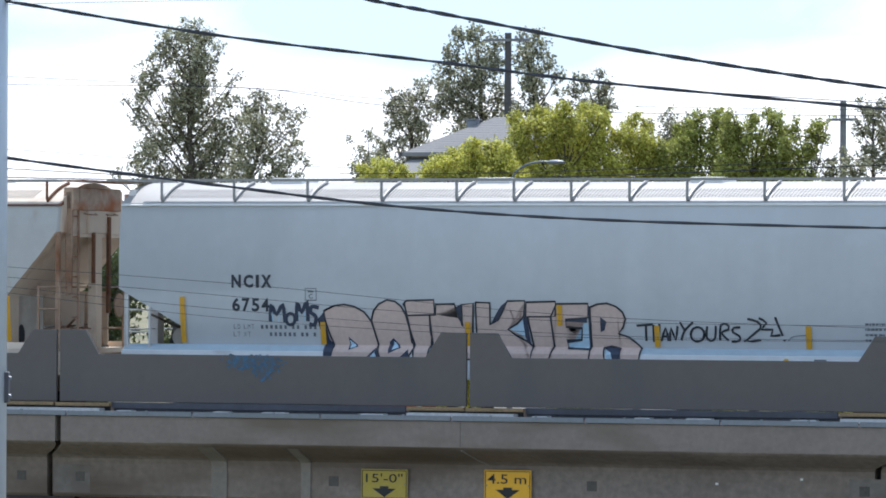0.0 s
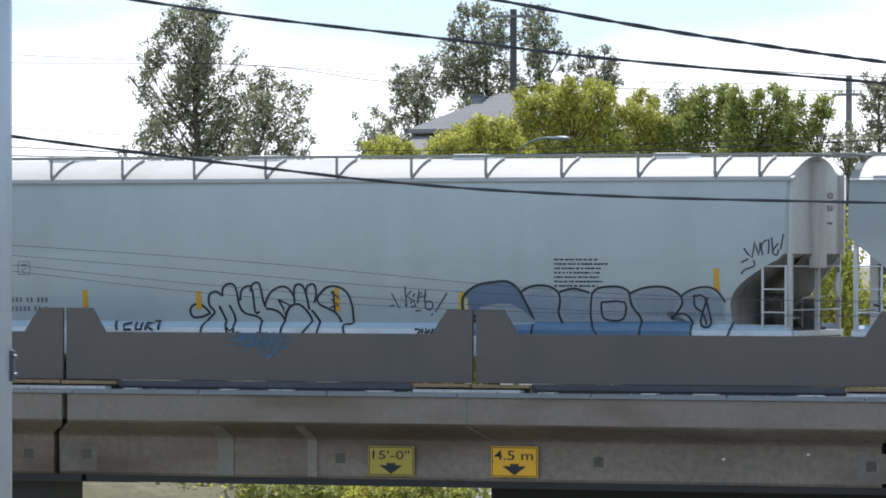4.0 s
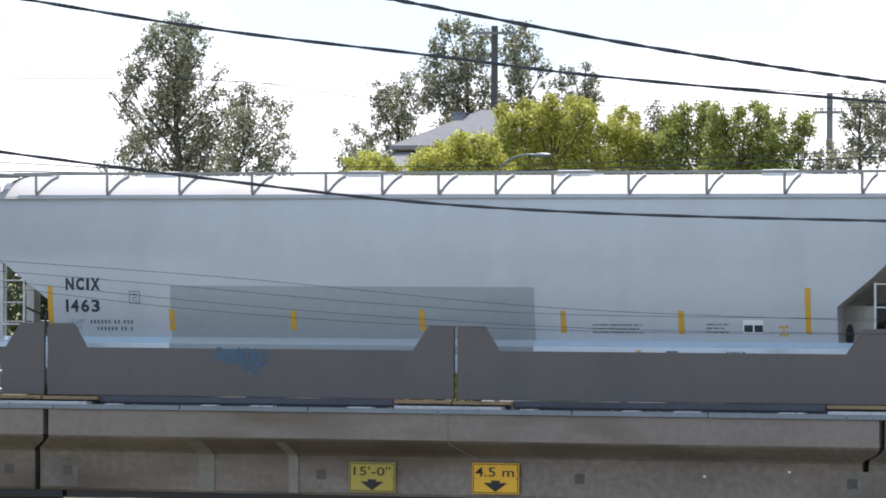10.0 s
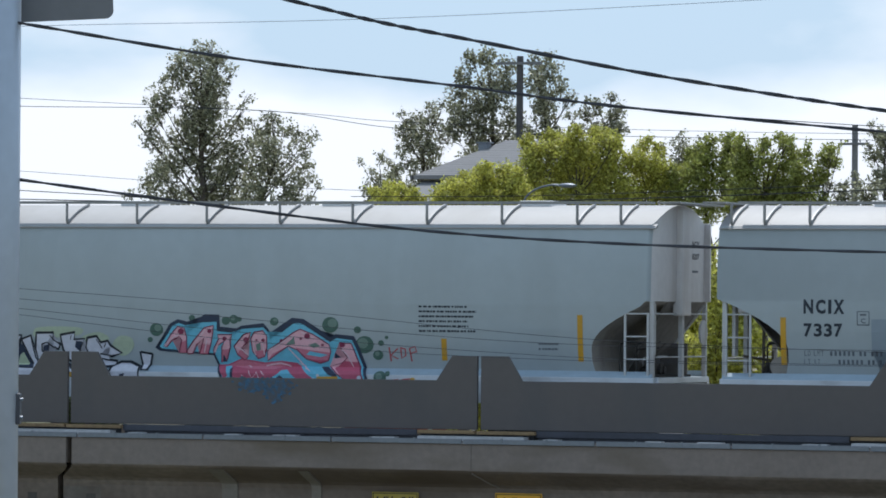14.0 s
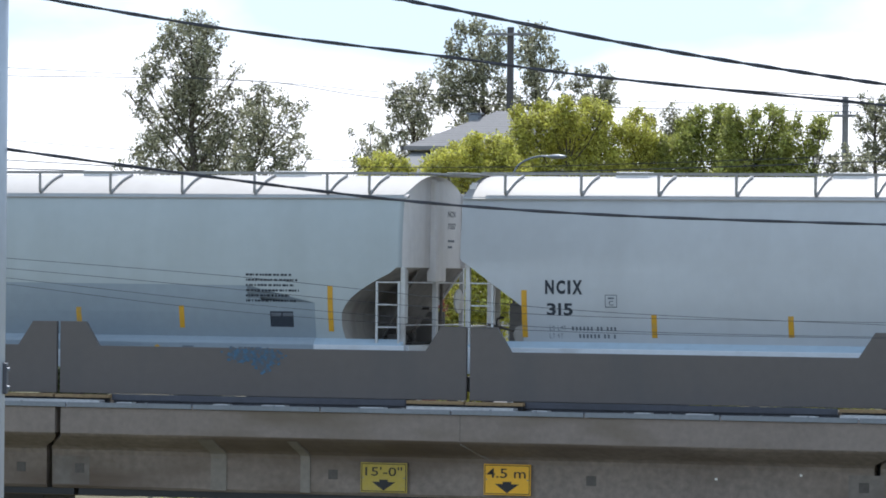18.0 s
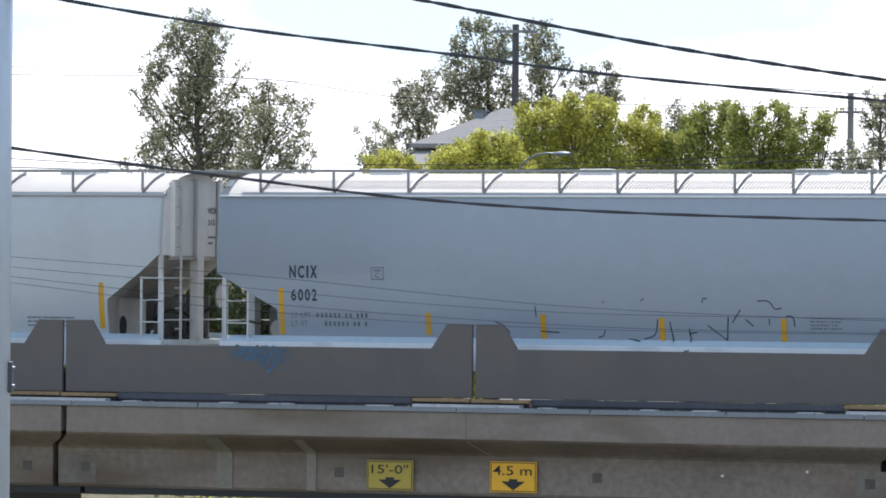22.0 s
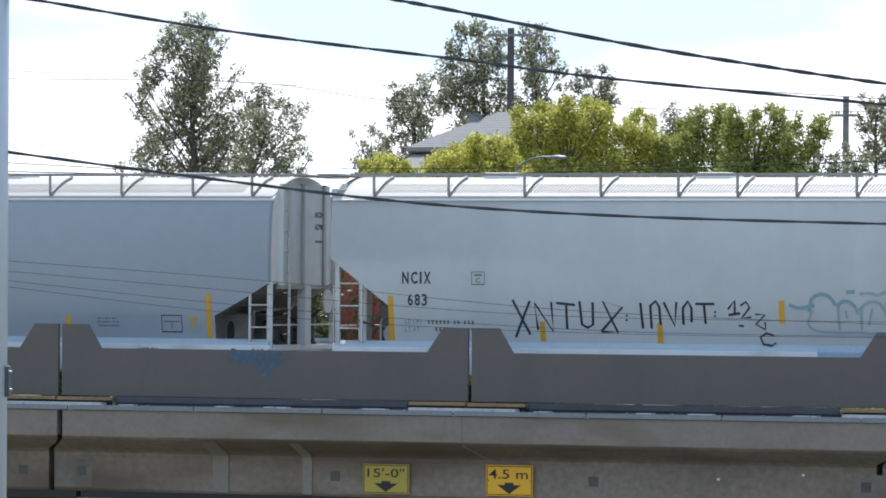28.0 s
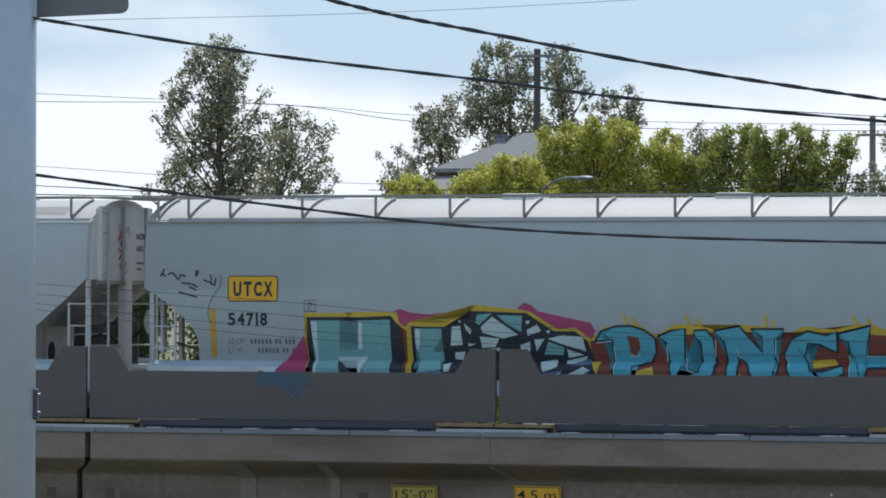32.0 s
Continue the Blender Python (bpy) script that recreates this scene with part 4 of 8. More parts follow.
def side_y(z):
    """Outline of the near side: sill, sloping cap, curved sheet."""
    if z >= 1.668:
        return -HALF + inset(z)
    if z <= CAP[0][0]:
        return -1.606
    for (a, u), (b, v) in zip(CAP, CAP[1:]):
        if z <= b:
            return -(u + (v - u) * (z - a) / (b - a))


def on_side(bm, lift):
    """Lays flat work, drawn in (x, z), on the curved near side."""
    for z in [q for q, _ in PROFILE[3:]] + [z for z, _ in CAP]:
        geom = bm.verts[:] + bm.edges[:] + bm.faces[:]
        bmesh.ops.bisect_plane(bm, geom=geom, dist=1e-5, plane_co=(0, 0, z), plane_no=(0, 0, 1))
    for v in bm.verts:
        v.co.y = side_y(v.co.z) - lift
        if 1.56 < v.co.z < 1.668:
            v.co.z += lift * 0.8
    return bm


def flat(shapes):
    """A bmesh of (verts, faces) drawn in (x, z)."""
    bm = bmesh.new()
    for v, f in shapes:
        vs = [bm.verts.new((p[0], 0, p[1])) for p in v]
        for face in f:
            try:
                bm.faces.new([vs[i] for i in face])
            except ValueError:
                pass
    big = [f for f in bm.faces if len(f.verts) > 4]
    if big:
        bmesh.ops.triangulate(bm, faces=big)
    return bm


def decal(car, name, shapes, mat, lift=0.004, label="", parent=None):
    bm = on_side(flat(shapes), lift)
    bmesh.ops.recalc_face_normals(bm, faces=bm.faces)
    for f in bm.faces:
        if f.normal.y > 0:
            f.normal_flip()
    return part(name, bm, mat, parent or car, label)


def rect(x0, x1, z0, z1, lean=0.0):
    return [(x0, z0), (x1, z0), (x1 + lean, z1), (x0 + lean, z1)], [(0, 1, 2, 3)]


def stripe_on(car, x, a, b, lift=0.006):
    decal(car, "reflective_stripe", [rect(x - 0.05, x + 0.05, a, b)], M_YELLOW, lift, "yellow reflective stripe")


S_BR = (0.70, 2.12, 3.55, 4.97, 6.40, 7.48, 8.55, 9.63, 10.69, 12.10, 13.53, 14.94, 16.33)
R_BR = (0.13, 0.73, 1.55, 2.96, 4.38, 5.80, 7.20, 8.58, 10.01, 11.42, 12.84, 14.26, 15.67, 16.48)
S_STRIPE = ((1.15, 1.68, 2.51), (3.9, 1.69, 2.08), (6.1, 1.69, 2.09), (8.38, 1.70, 2.1), (10.65, 1.70, 2.1), (12.9, 1.69, 2.07), (15.6, 1.69, 2.51))
LIGHT = "light grey covered hopper car with worn stencils and yellow stripes"
CARS = {}
CARS["Z"] = hopper_car("hopper_car", -24.1, 16.62, "straight", M_PAINT_OLD, "mesh", S_BR, S_STRIPE, "rusty tan covered hopper car with sloping end sheets", z1=3.69, z2=2.5, deep=1.05, rusty=True)
CARS["A"] = hopper_car("hopper_car", -6.18, 16.85, "straight", M_PAINT, "mesh", S_BR, ((1.18, 1.69, 2.52), (3.9, 1.68, 2.08), (6.66, 1.68, 2.1), (8.39, 2.05, 2.41), (10.18, 1.69, 2.06), (12.93, 1.68, 2.07), (15.65, 1.67, 2.48)), LIGHT, z1=2.66, z2=1.98, deep=1.15, over=True, ribs=True)
CARS["B"] = hopper_car("hopper_car", 11.90, 17.09, "round", M_PAINT_R, "plain", R_BR, ((1.16, 1.82, 2.65), (3.68, 1.83, 2.23), (5.93, 1.88, 2.22), (8.62, 1.86, 2.28), (11.03, 1.83, 2.22), (15.74, 1.83, 2.64)), LIGHT, z1=2.90, z2=2.0, deep=1.12)
CARS["C"] = hopper_car("hopper_car", 30.09, 16.84, "straight", M_PAINT3, "mesh", S_BR, ((1.23, 1.76, 2.54), (3.41, 1.69, 2.1), (5.9, 1.7, 2.08), (8.48, 1.71, 2.13), (10.69, 1.72, 2.11), (13.11, 1.7, 2.05), (15.65, 1.73, 2.53)), "light grey covered hopper car with repainted patches", z1=3.19, z2=2.26, deep=1.08)
CARS["D"] = hopper_car("hopper_car", 48.22, 17.0, "straight", M_PAINT, "plain", S_BR, ((1.05, 1.77, 2.58), (3.45, 1.79, 2.17), (5.82, 1.81, 2.16), (8.28, 1.82, 2.19), (10.93, 1.8, 2.19), (13.1, 1.79, 2.2), (15.4, 1.81, 2.61)), "light grey covered hopper car with a darker grey repainted patch", z1=3.15, z2=2.28, deep=1.08)
CARS["E"] = hopper_car("hopper_car", 66.11, 17.13, "round", M_PAINT_R, "plain", R_BR, ((1.16, 1.83, 2.66), (13.22, 1.82, 2.21), (15.78, 1.83, 2.65)), LIGHT, z1=2.90, z2=2.05, deep=1.15)
CARS["F"] = hopper_car("hopper_car", 84.49, 17.21, "round", M_PAINT_R, "plain", R_BR, ((1.12, 1.81, 2.64), (4.03, 1.81, 2.18), (6.0, 1.81, 2.18), (8.38, 1.79, 2.2), (10.86, 1.8, 2.17), (12.9, 1.82, 2.22), (15.8, 1.79, 2.61)), "light grey covered hopper car with a long grey-blue repainted band", z1=2.95, z2=2.05, deep=1.2)
CARS["G"] = hopper_car("hopper_car", 102.85, 16.77, "straight", M_PAINT, "plain", S_BR, ((1.12, 1.74, 2.57), (3.52, 1.76, 2.17), (6.01, 1.8, 2.17), (8.39, 1.8, 2.2), (10.89, 1.79, 2.19), (13.45, 1.79, 2.2), (15.58, 1.76, 2.59)), LIGHT, z1=3.10, z2=2.28, deep=1.08, ribs=True)
CARS["H"] = hopper_car("hopper_car", 120.80, 16.67, "straight", M_PAINT2, "mesh", S_BR, ((1.17, 1.69, 2.52), (3.98, 1.71, 2.1), (6.14, 1.66, 2.1), (8.34, 1.66, 2.06), (10.56, 1.67, 2.07), (12.77, 1.69, 2.07), (15.53, 1.69, 2.53)), "bluish grey covered hopper car with faint scribbles", z1=2.78, z2=2.14, deep=1.08, ribs=True)
CARS["I"] = hopper_car("hopper_car", 138.66, 16.52, "straight", M_PAINT2, "mesh", S_BR[:-1] + (16.1,), ((1.15, 1.67, 2.49), (3.93, 1.68, 2.08), (6.08, 1.7, 2.09), (8.38, 1.69, 2.08), (10.61, 1.71, 2.1), (12.52, 1.68, 2.06), (15.31, 1.68, 2.48)), "clean bluish grey covered hopper car", z1=2.66, z2=2.08, deep=1.1, ribs=True, dark_slope=True)
CARS["J"] = hopper_car("hopper_car", 156.42, 16.74, "straight", M_PAINT, "mesh", S_BR, ((1.08, 1.67, 2.47), (3.93, 1.68, 2.03), (6.1, 1.67, 2.03), (8.33, 2.04, 2.44), (10.68, 1.69, 2.04), (12.84, 1.67, 2.05), (15.59, 1.69, 2.47)), LIGHT, z1=3.13, z2=2.24, deep=1.1, ribs=True)
CARS["K"] = hopper_car("hopper_car", 174.365, 17.13, "round", M_PAINT_R, "plain", R_BR, ((1.27, 1.73, 2.6),), "light grey covered hopper car with a large painted mural", z1=2.97, z2=1.9, deep=0.98)


# ---- trees ----
def leaf_cloud(blobs, size, seed, mat):
    """Leaves gathered in small clumps inside rounded masses, with gaps between the clumps."""
    rng = np.random.default_rng(seed)
    per, centres = 10, []
    for x, y, z, r, thick in blobs:
        n = max(4, int(13.0 * thick * (r / size) ** 2 / per))
        d = rng.normal(size=(n, 3))
        d /= np.linalg.norm(d, axis=1)[:, None]
        k = r * rng.uniform(0.02, 1.3, size=(n, 1)) ** 0.42
        centres.append(np.array((x, y, z)) + d * k)
    centres = np.concatenate(centres)
    p = np.repeat(centres, per, axis=0) + rng.normal(scale=size * 1.3, size=(len(centres) * per, 3))
    n = len(p)
    u = rng.normal(size=(n, 3))
    u /= np.linalg.norm(u, axis=1)[:, None]
    w = np.cross(u, rng.normal(size=(n, 3)))
    w /= np.linalg.norm(w, axis=1)[:, None]
    s = size * rng.uniform(0.55, 1.35, size=(n, 1))
    bend = np.cross(u, w) * s * 0.25
    v = np.stack([p - u * s, p + w * s * 0.62 + bend, p + u * s, p - w * s * 0.62 + bend], axis=1).reshape(-1, 3)
    me = bpy.data.meshes.new("crown")
    me.vertices.add(n * 4)
    me.vertices.foreach_set("co", v.astype(np.float32).ravel())
    me.loops.add(n * 4)
    me.loops.foreach_set("vertex_index", np.arange(n * 4, dtype=np.int32))
    me.polygons.add(n)
    me.polygons.foreach_set("loop_start", np.arange(0, n * 4, 4, dtype=np.int32))
    me.update(calc_edges=True)
    me.materials.append(mat)
    return me


def tree(name, x, y, top, blobs, mat, size, seed, label, category="tree", girth=0.22):
    z0 = ground_z(x, y) - 0.1
    root = empty(name, pose(x, y, z0), label, category)
    rng = random.Random(seed)
    trunk = bmesh.new()
    line = [Vector((0, 0, 0))]
    for i in range(1, 7):
        line.append(Vector((rng.uniform(-0.12, 0.12) * i * 0.5, rng.uniform(-0.1, 0.1) * i * 0.5, (top - z0) * 0.93 * i / 6)))
    for i, (a, b) in enumerate(zip(line, line[1:])):
        rod(trunk, a, b, girth * (1 - i / 6.6), 8, girth * (1 - (i + 1) / 6.6))
    part("trunk", trunk, M_BARK, root)
    local = [(bx - x, by - y, bz - z0, r, thick) for bx, by, bz, r, thick in blobs]
    for bx, by, bz, r, _ in local:
        limb = bmesh.new()
        h = min(max(bz - r * 1.3 - abs(bx) * 1.1, (top - z0) * 0.2), (top - z0) * 0.8)
        k = h / ((top - z0) * 0.93) * 6
        i = min(int(k), 5)
        a = line[i].lerp(line[i + 1], k - i)
        mid = a.lerp(Vector((bx, by, bz)), 0.55) + Vector((0, 0, -0.15))
        rod(limb, a, mid, girth * 0.14, 6, girth * 0.08)
        rod(limb, mid, (bx, by, bz), girth * 0.08, 6, girth * 0.03)
        for q in range(4):
            e = Vector((bx, by, bz)) + Vector([rng.uniform(-0.7, 0.7) * r for _ in range(3)])
            rod(limb, mid.lerp(Vector((bx, by, bz)), 0.6), e, girth * 0.06, 5, girth * 0.025)
        part("limb", limb, M_BARK, root)
    me = leaf_cloud(local, size, seed, mat)
    tagged(add("crown", me, root), kind="stuff")
    return root


def deep(blobs, y, spread=1.0, seed=1):
    """Gives each rounded mass a place in depth about y."""
    rng = random.Random(seed)
    return [(x, y + rng.uniform(-spread, spread), z, r, thick) for x, z, r, thick in blobs]


tree("poplar_tree", -45.7, 95, 18.6, deep([(-45.80, 17.99, 0.48, 0.62), (-46.75, 17.74, 0.48, 0.62), (-45.09, 17.72, 0.43, 0.62), (-47.15, 17.14, 0.52, 0.62), (-46.03, 17.02, 0.74, 0.62), (-44.97, 17.00, 0.56, 0.62), (-47.26, 16.27, 0.59, 0.62), (-46.26, 16.04, 0.74, 0.62), (-45.20, 16.14, 0.65, 0.62), (-47.64, 15.72, 0.39, 0.62), (-46.73, 15.17, 0.83, 0.62), (-45.66, 15.16, 0.83, 0.62), (-44.72, 15.27, 0.43, 0.62), (-48.59, 15.51, 0.17, 0.31), (-48.09, 15.47, 0.26, 0.37), (-47.63, 14.74, 0.44, 0.62), (-46.96, 14.19, 0.83, 0.62), (-45.66, 14.08, 0.87, 0.62), (-44.60, 14.29, 0.52, 0.62), (-47.91, 13.76, 0.35, 0.43), (-48.19, 13.11, 0.44, 0.37), (-47.07, 13.21, 0.74, 0.62), (-45.77, 13.10, 0.87, 0.62), (-44.71, 13.20, 0.61, 0.62), (-48.76, 12.67, 0.28, 0.31), (-44.26, 17.37, 0.22, 0.25), (-44.19, 16.45, 0.28, 0.19), (-44.09, 15.91, 0.22, 0.22), (-45.68, 18.38, 0.17, 0.31), (-47.22, 17.92, 0.20, 0.37), (-46.71, 12.23, 0.70, 0.62), (-45.53, 12.23, 0.78, 0.62), (-47.71, 12.39, 0.48, 0.43), (-44.08, 14.61, 0.30, 0.5), (-44.12, 13.74, 0.43, 0.62), (-44.17, 12.94, 0.48, 0.62), (-44.47, 12.23, 0.56, 0.62)], 95, 0.9, 3), M_LEAF_DARK, 0.062, 3, "tall dark green poplar with an open crown beyond the track", "tree", 0.28)
tree("poplar_tree", -42.7, 94, 16.1, deep([(-42.52, 15.64, 0.32, 0.36), (-43.01, 15.22, 0.43, 0.6), (-42.19, 15.10, 0.41, 0.42), (-41.61, 14.88, 0.43, 0.36), (-41.03, 14.77, 0.26, 0.3), (-43.24, 14.57, 0.52, 0.6), (-42.42, 14.35, 0.60, 0.6), (-41.49, 14.24, 0.47, 0.42), (-43.35, 13.71, 0.56, 0.6), (-42.42, 13.49, 0.69, 0.6), (-41.49, 13.49, 0.47, 0.48), (-40.91, 13.16, 0.32, 0.3), (-40.56, 12.95, 0.21, 0.24), (-43.00, 12.85, 0.56, 0.6), (-41.83, 12.78, 0.56, 0.6), (-43.43, 15.44, 0.24, 0.3), (-43.11, 12.14, 0.60, 0.6), (-41.83, 12.14, 0.64, 0.6), (-40.90, 12.41, 0.34, 0.36)], 94, 0.9, 5), M_LEAF_DARK, 0.062, 5, "smaller grey-green poplar beside a taller one", "tree", 0.2)
tree("poplar_tree", -35.5, 100, 18.4, deep([(-36.52, 18.08, 0.37, 0.68), (-35.82, 18.11, 0.42, 0.68), (-35.24, 17.71, 0.37, 0.68), (-36.63, 17.35, 0.44, 0.68), (-35.81, 17.24, 0.55, 0.68), (-35.12, 17.01, 0.42, 0.68), (-36.98, 16.70, 0.37, 0.68), (-36.39, 16.47, 0.59, 0.68), (-35.46, 16.36, 0.59, 0.68), (-37.33, 16.33, 0.29, 0.48), (-36.74, 15.82, 0.55, 0.68), (-35.81, 15.59, 0.63, 0.68), (-34.99, 15.81, 0.44, 0.68), (-37.49, 15.83, 0.31, 0.54), (-37.20, 15.28, 0.44, 0.68), (-36.27, 15.05, 0.57, 0.68), (-35.34, 15.04, 0.52, 0.68), (-36.73, 14.29, 0.66, 0.68), (-35.56, 14.17, 0.74, 0.68)], 100, 0.9, 7), M_LEAF_DARK, 0.064, 7, "tall dark green poplar behind a house roof", "tree", 0.26)
tree("poplar_tree", -33.3, 99, 18.4, deep([(-33.61, 17.77, 0.35, 0.68), (-33.15, 17.99, 0.26, 0.54), (-32.80, 17.48, 0.39, 0.68), (-33.79, 17.28, 0.35, 0.68), (-33.26, 16.95, 0.50, 0.68), (-32.68, 16.87, 0.35, 0.68), (-33.64, 16.41, 0.41, 0.68), (-33.02, 16.18, 0.48, 0.68), (-32.45, 16.29, 0.26, 0.48), (-33.36, 15.65, 0.48, 0.68), (-33.82, 15.11, 0.43, 0.68), (-33.02, 15.10, 0.43, 0.68), (-32.29, 16.55, 0.15, 0.34), (-33.36, 14.24, 0.69, 0.68)], 99, 0.9, 9), M_LEAF_DARK, 0.064, 9, "tall dark green poplar beside a utility pole", "tree", 0.24)
tree("poplar_tree", -39.1, 101, 16.3, deep([(-39.94, 15.95, 0.18, 0.37), (-39.99, 15.33, 0.27, 0.5), (-39.07, 16.17, 0.27, 0.5), (-39.40, 15.66, 0.40, 0.62), (-38.64, 15.65, 0.40, 0.62), (-39.70, 15.11, 0.44, 0.62), (-38.87, 14.99, 0.55, 0.62), (-38.16, 15.10, 0.44, 0.62), (-39.94, 14.56, 0.35, 0.62), (-39.22, 14.33, 0.51, 0.62), (-38.40, 14.55, 0.44, 0.62), (-39.51, 13.89, 0.40, 0.5), (-37.96, 16.31, 0.26, 0.43), (-38.75, 13.78, 0.53, 0.62), (-39.33, 13.12, 0.58, 0.62), (-39.93, 13.83, 0.31, 0.5)], 101, 0.9, 11), M_LEAF_DARK, 0.062, 11, "grey-green poplar beside a house roof", "tree", 0.2)
tree("poplar_tree", -41.2, 102, 14.6, deep([(-41.08, 14.26, 0.27, 0.56), (-41.80, 13.77, 0.18, 0.42), (-41.46, 13.48, 0.31, 0.56), (-40.91, 13.70, 0.33, 0.7), (-41.27, 12.99, 0.42, 0.7), (-40.55, 13.21, 0.38, 0.7), (-41.83, 14.15, 0.11, 0.35), (-41.14, 12.37, 0.53, 0.7), (-40.31, 12.48, 0.45, 0.7)], 102, 0.9, 13), M_LEAF_DARK, 0.06, 13, "low grey-green poplar beyond the track", "tree", 0.14)
tree("poplar_tree", -31.9, 102, 17.0, deep([(-31.92, 16.62, 0.22, 0.55), (-32.10, 16.19, 0.39, 0.78), (-31.52, 16.07, 0.31, 0.78), (-32.45, 15.86, 0.26, 0.78), (-31.87, 15.64, 0.44, 0.78), (-33.03, 15.82, 0.22, 0.47), (-32.68, 15.38, 0.35, 0.78), (-31.36, 15.41, 0.26, 0.78), (-31.98, 15.09, 0.48, 0.78), (-33.30, 15.49, 0.22, 0.55), (-31.86, 14.54, 0.57, 0.78)], 102, 0.9, 15), M_LEAF_DARK, 0.062, 15, "small grey-green poplar behind lime shrubs", "tree", 0.17)
tree("poplar_tree", -27.5, 98, 15.1, deep([(-27.46, 14.88, 0.26, 0.44), (-27.80, 14.60, 0.23, 0.4), (-27.12, 14.66, 0.23, 0.4), (-28.06, 14.37, 0.21, 0.4), (-27.46, 14.32, 0.38, 0.64), (-27.57, 13.75, 0.51, 0.8)], 98, 0.9, 17), M_LEAF_DARK, 0.06, 17, "thin grey-green poplar behind a row of maples", "tree", 0.13)
tree("poplar_tree", -19.9, 100, 15.7, deep([(-20.71, 15.41, 0.15, 0.47), (-20.47, 15.04, 0.32, 0.7), (-20.01, 14.76, 0.36, 0.78), (-19.48, 15.04, 0.47, 0.78), (-20.40, 14.26, 0.36, 0.78), (-19.83, 14.08, 0.43, 0.78), (-20.26, 13.45, 0.38, 0.78), (-19.69, 13.19, 0.47, 0.78), (-19.08, 14.29, 0.55, 0.78), (-18.97, 13.23, 0.59, 0.78), (-20.67, 14.68, 0.17, 0.47)], 100, 0.9, 19), M_LEAF_DARK, 0.062, 19, "dark green poplar near a utility pole", "tree", 0.2)
tree("lime_shrub", -22.5, 55, 12.1, deep([(-22.95, 11.76, 0.18, 1), (-22.64, 11.89, 0.20, 1.25), (-22.20, 11.82, 0.23, 1.25), (-21.87, 11.69, 0.20, 1.25), (-22.52, 11.55, 0.33, 1.25), (-23.00, 11.42, 0.30, 1.25), (-22.10, 11.45, 0.33, 1.25), (-21.66, 11.55, 0.20, 1.25)], 55, 0.6, 21), M_LEAF_LIME, 0.047, 21, "yellow-green shrub beyond the track", "shrub", 0.1)
tree("lime_shrub", -19.4, 54, 12.5, deep([(-20.44, 11.94, 0.25, 1.25), (-19.96, 12.08, 0.28, 1.25), (-19.44, 12.21, 0.30, 1.25), (-19.00, 12.34, 0.26, 1.25), (-18.62, 12.34, 0.26, 1.25), (-18.30, 12.18, 0.29, 1.25), (-20.66, 11.69, 0.23, 1.25), (-20.05, 11.69, 0.36, 1.25), (-19.43, 11.72, 0.43, 1.25), (-18.74, 11.75, 0.46, 1.25), (-18.16, 11.80, 0.36, 1.25), (-19.52, 11.26, 0.49, 1.25), (-20.31, 11.36, 0.36, 1.25), (-18.73, 11.31, 0.49, 1.25), (-18.04, 11.42, 0.43, 1.25), (-19.17, 12.02, 0.30, 1.25)], 54, 0.6, 23), M_LEAF_LIME, 0.047, 23, "yellow-green shrub in front of a house", "shrub", 0.14)
tree("lime_tree", -16.9, 56, 13.7, deep([(-18.59, 13.23, 0.25, 1.25), (-18.06, 13.37, 0.25, 1.25), (-17.58, 13.32, 0.25, 1.25), (-17.04, 13.45, 0.26, 1.25), (-16.57, 13.51, 0.23, 1.25), (-16.13, 13.34, 0.25, 1.25), (-15.73, 13.21, 0.25, 1.25), (-18.71, 12.80, 0.30, 1.25), (-18.14, 12.83, 0.43, 1.25), (-17.44, 12.89, 0.46, 1.25), (-16.71, 12.92, 0.46, 1.25), (-16.01, 12.78, 0.41, 1.25), (-18.40, 12.26, 0.46, 1.25), (-17.61, 12.23, 0.53, 1.25), (-16.74, 12.26, 0.53, 1.25), (-15.95, 12.22, 0.49, 1.25), (-15.52, 12.66, 0.26, 1.25), (-17.08, 11.43, 0.66, 1.25), (-18.49, 11.57, 0.50, 1.25), (-17.87, 11.47, 0.50, 1.25), (-16.30, 11.51, 0.53, 1.25), (-15.60, 11.76, 0.43, 1.25)], 56, 0.6, 25), M_LEAF_LIME, 0.047, 25, "broad yellow-green tree in full leaf", "tree", 0.2)
tree("lime_tree", -15.2, 57, 13.5, deep([(-15.34, 13.30, 0.17, 1.25), (-15.54, 13.07, 0.20, 1.12), (-15.16, 13.07, 0.17, 1), (-15.42, 12.69, 0.33, 1.25), (-14.90, 12.61, 0.30, 1.25), (-15.50, 12.19, 0.43, 1.25), (-14.81, 12.11, 0.43, 1.25), (-15.15, 11.53, 0.53, 1.25), (-14.54, 11.78, 0.43, 1.25), (-15.85, 11.53, 0.43, 1.25), (-14.98, 12.90, 0.20, 1), (-14.63, 12.31, 0.33, 1.25)], 57, 0.6, 27), M_LEAF_LIME, 0.047, 27, "narrow yellow-green tree beside maples", "tree", 0.13)
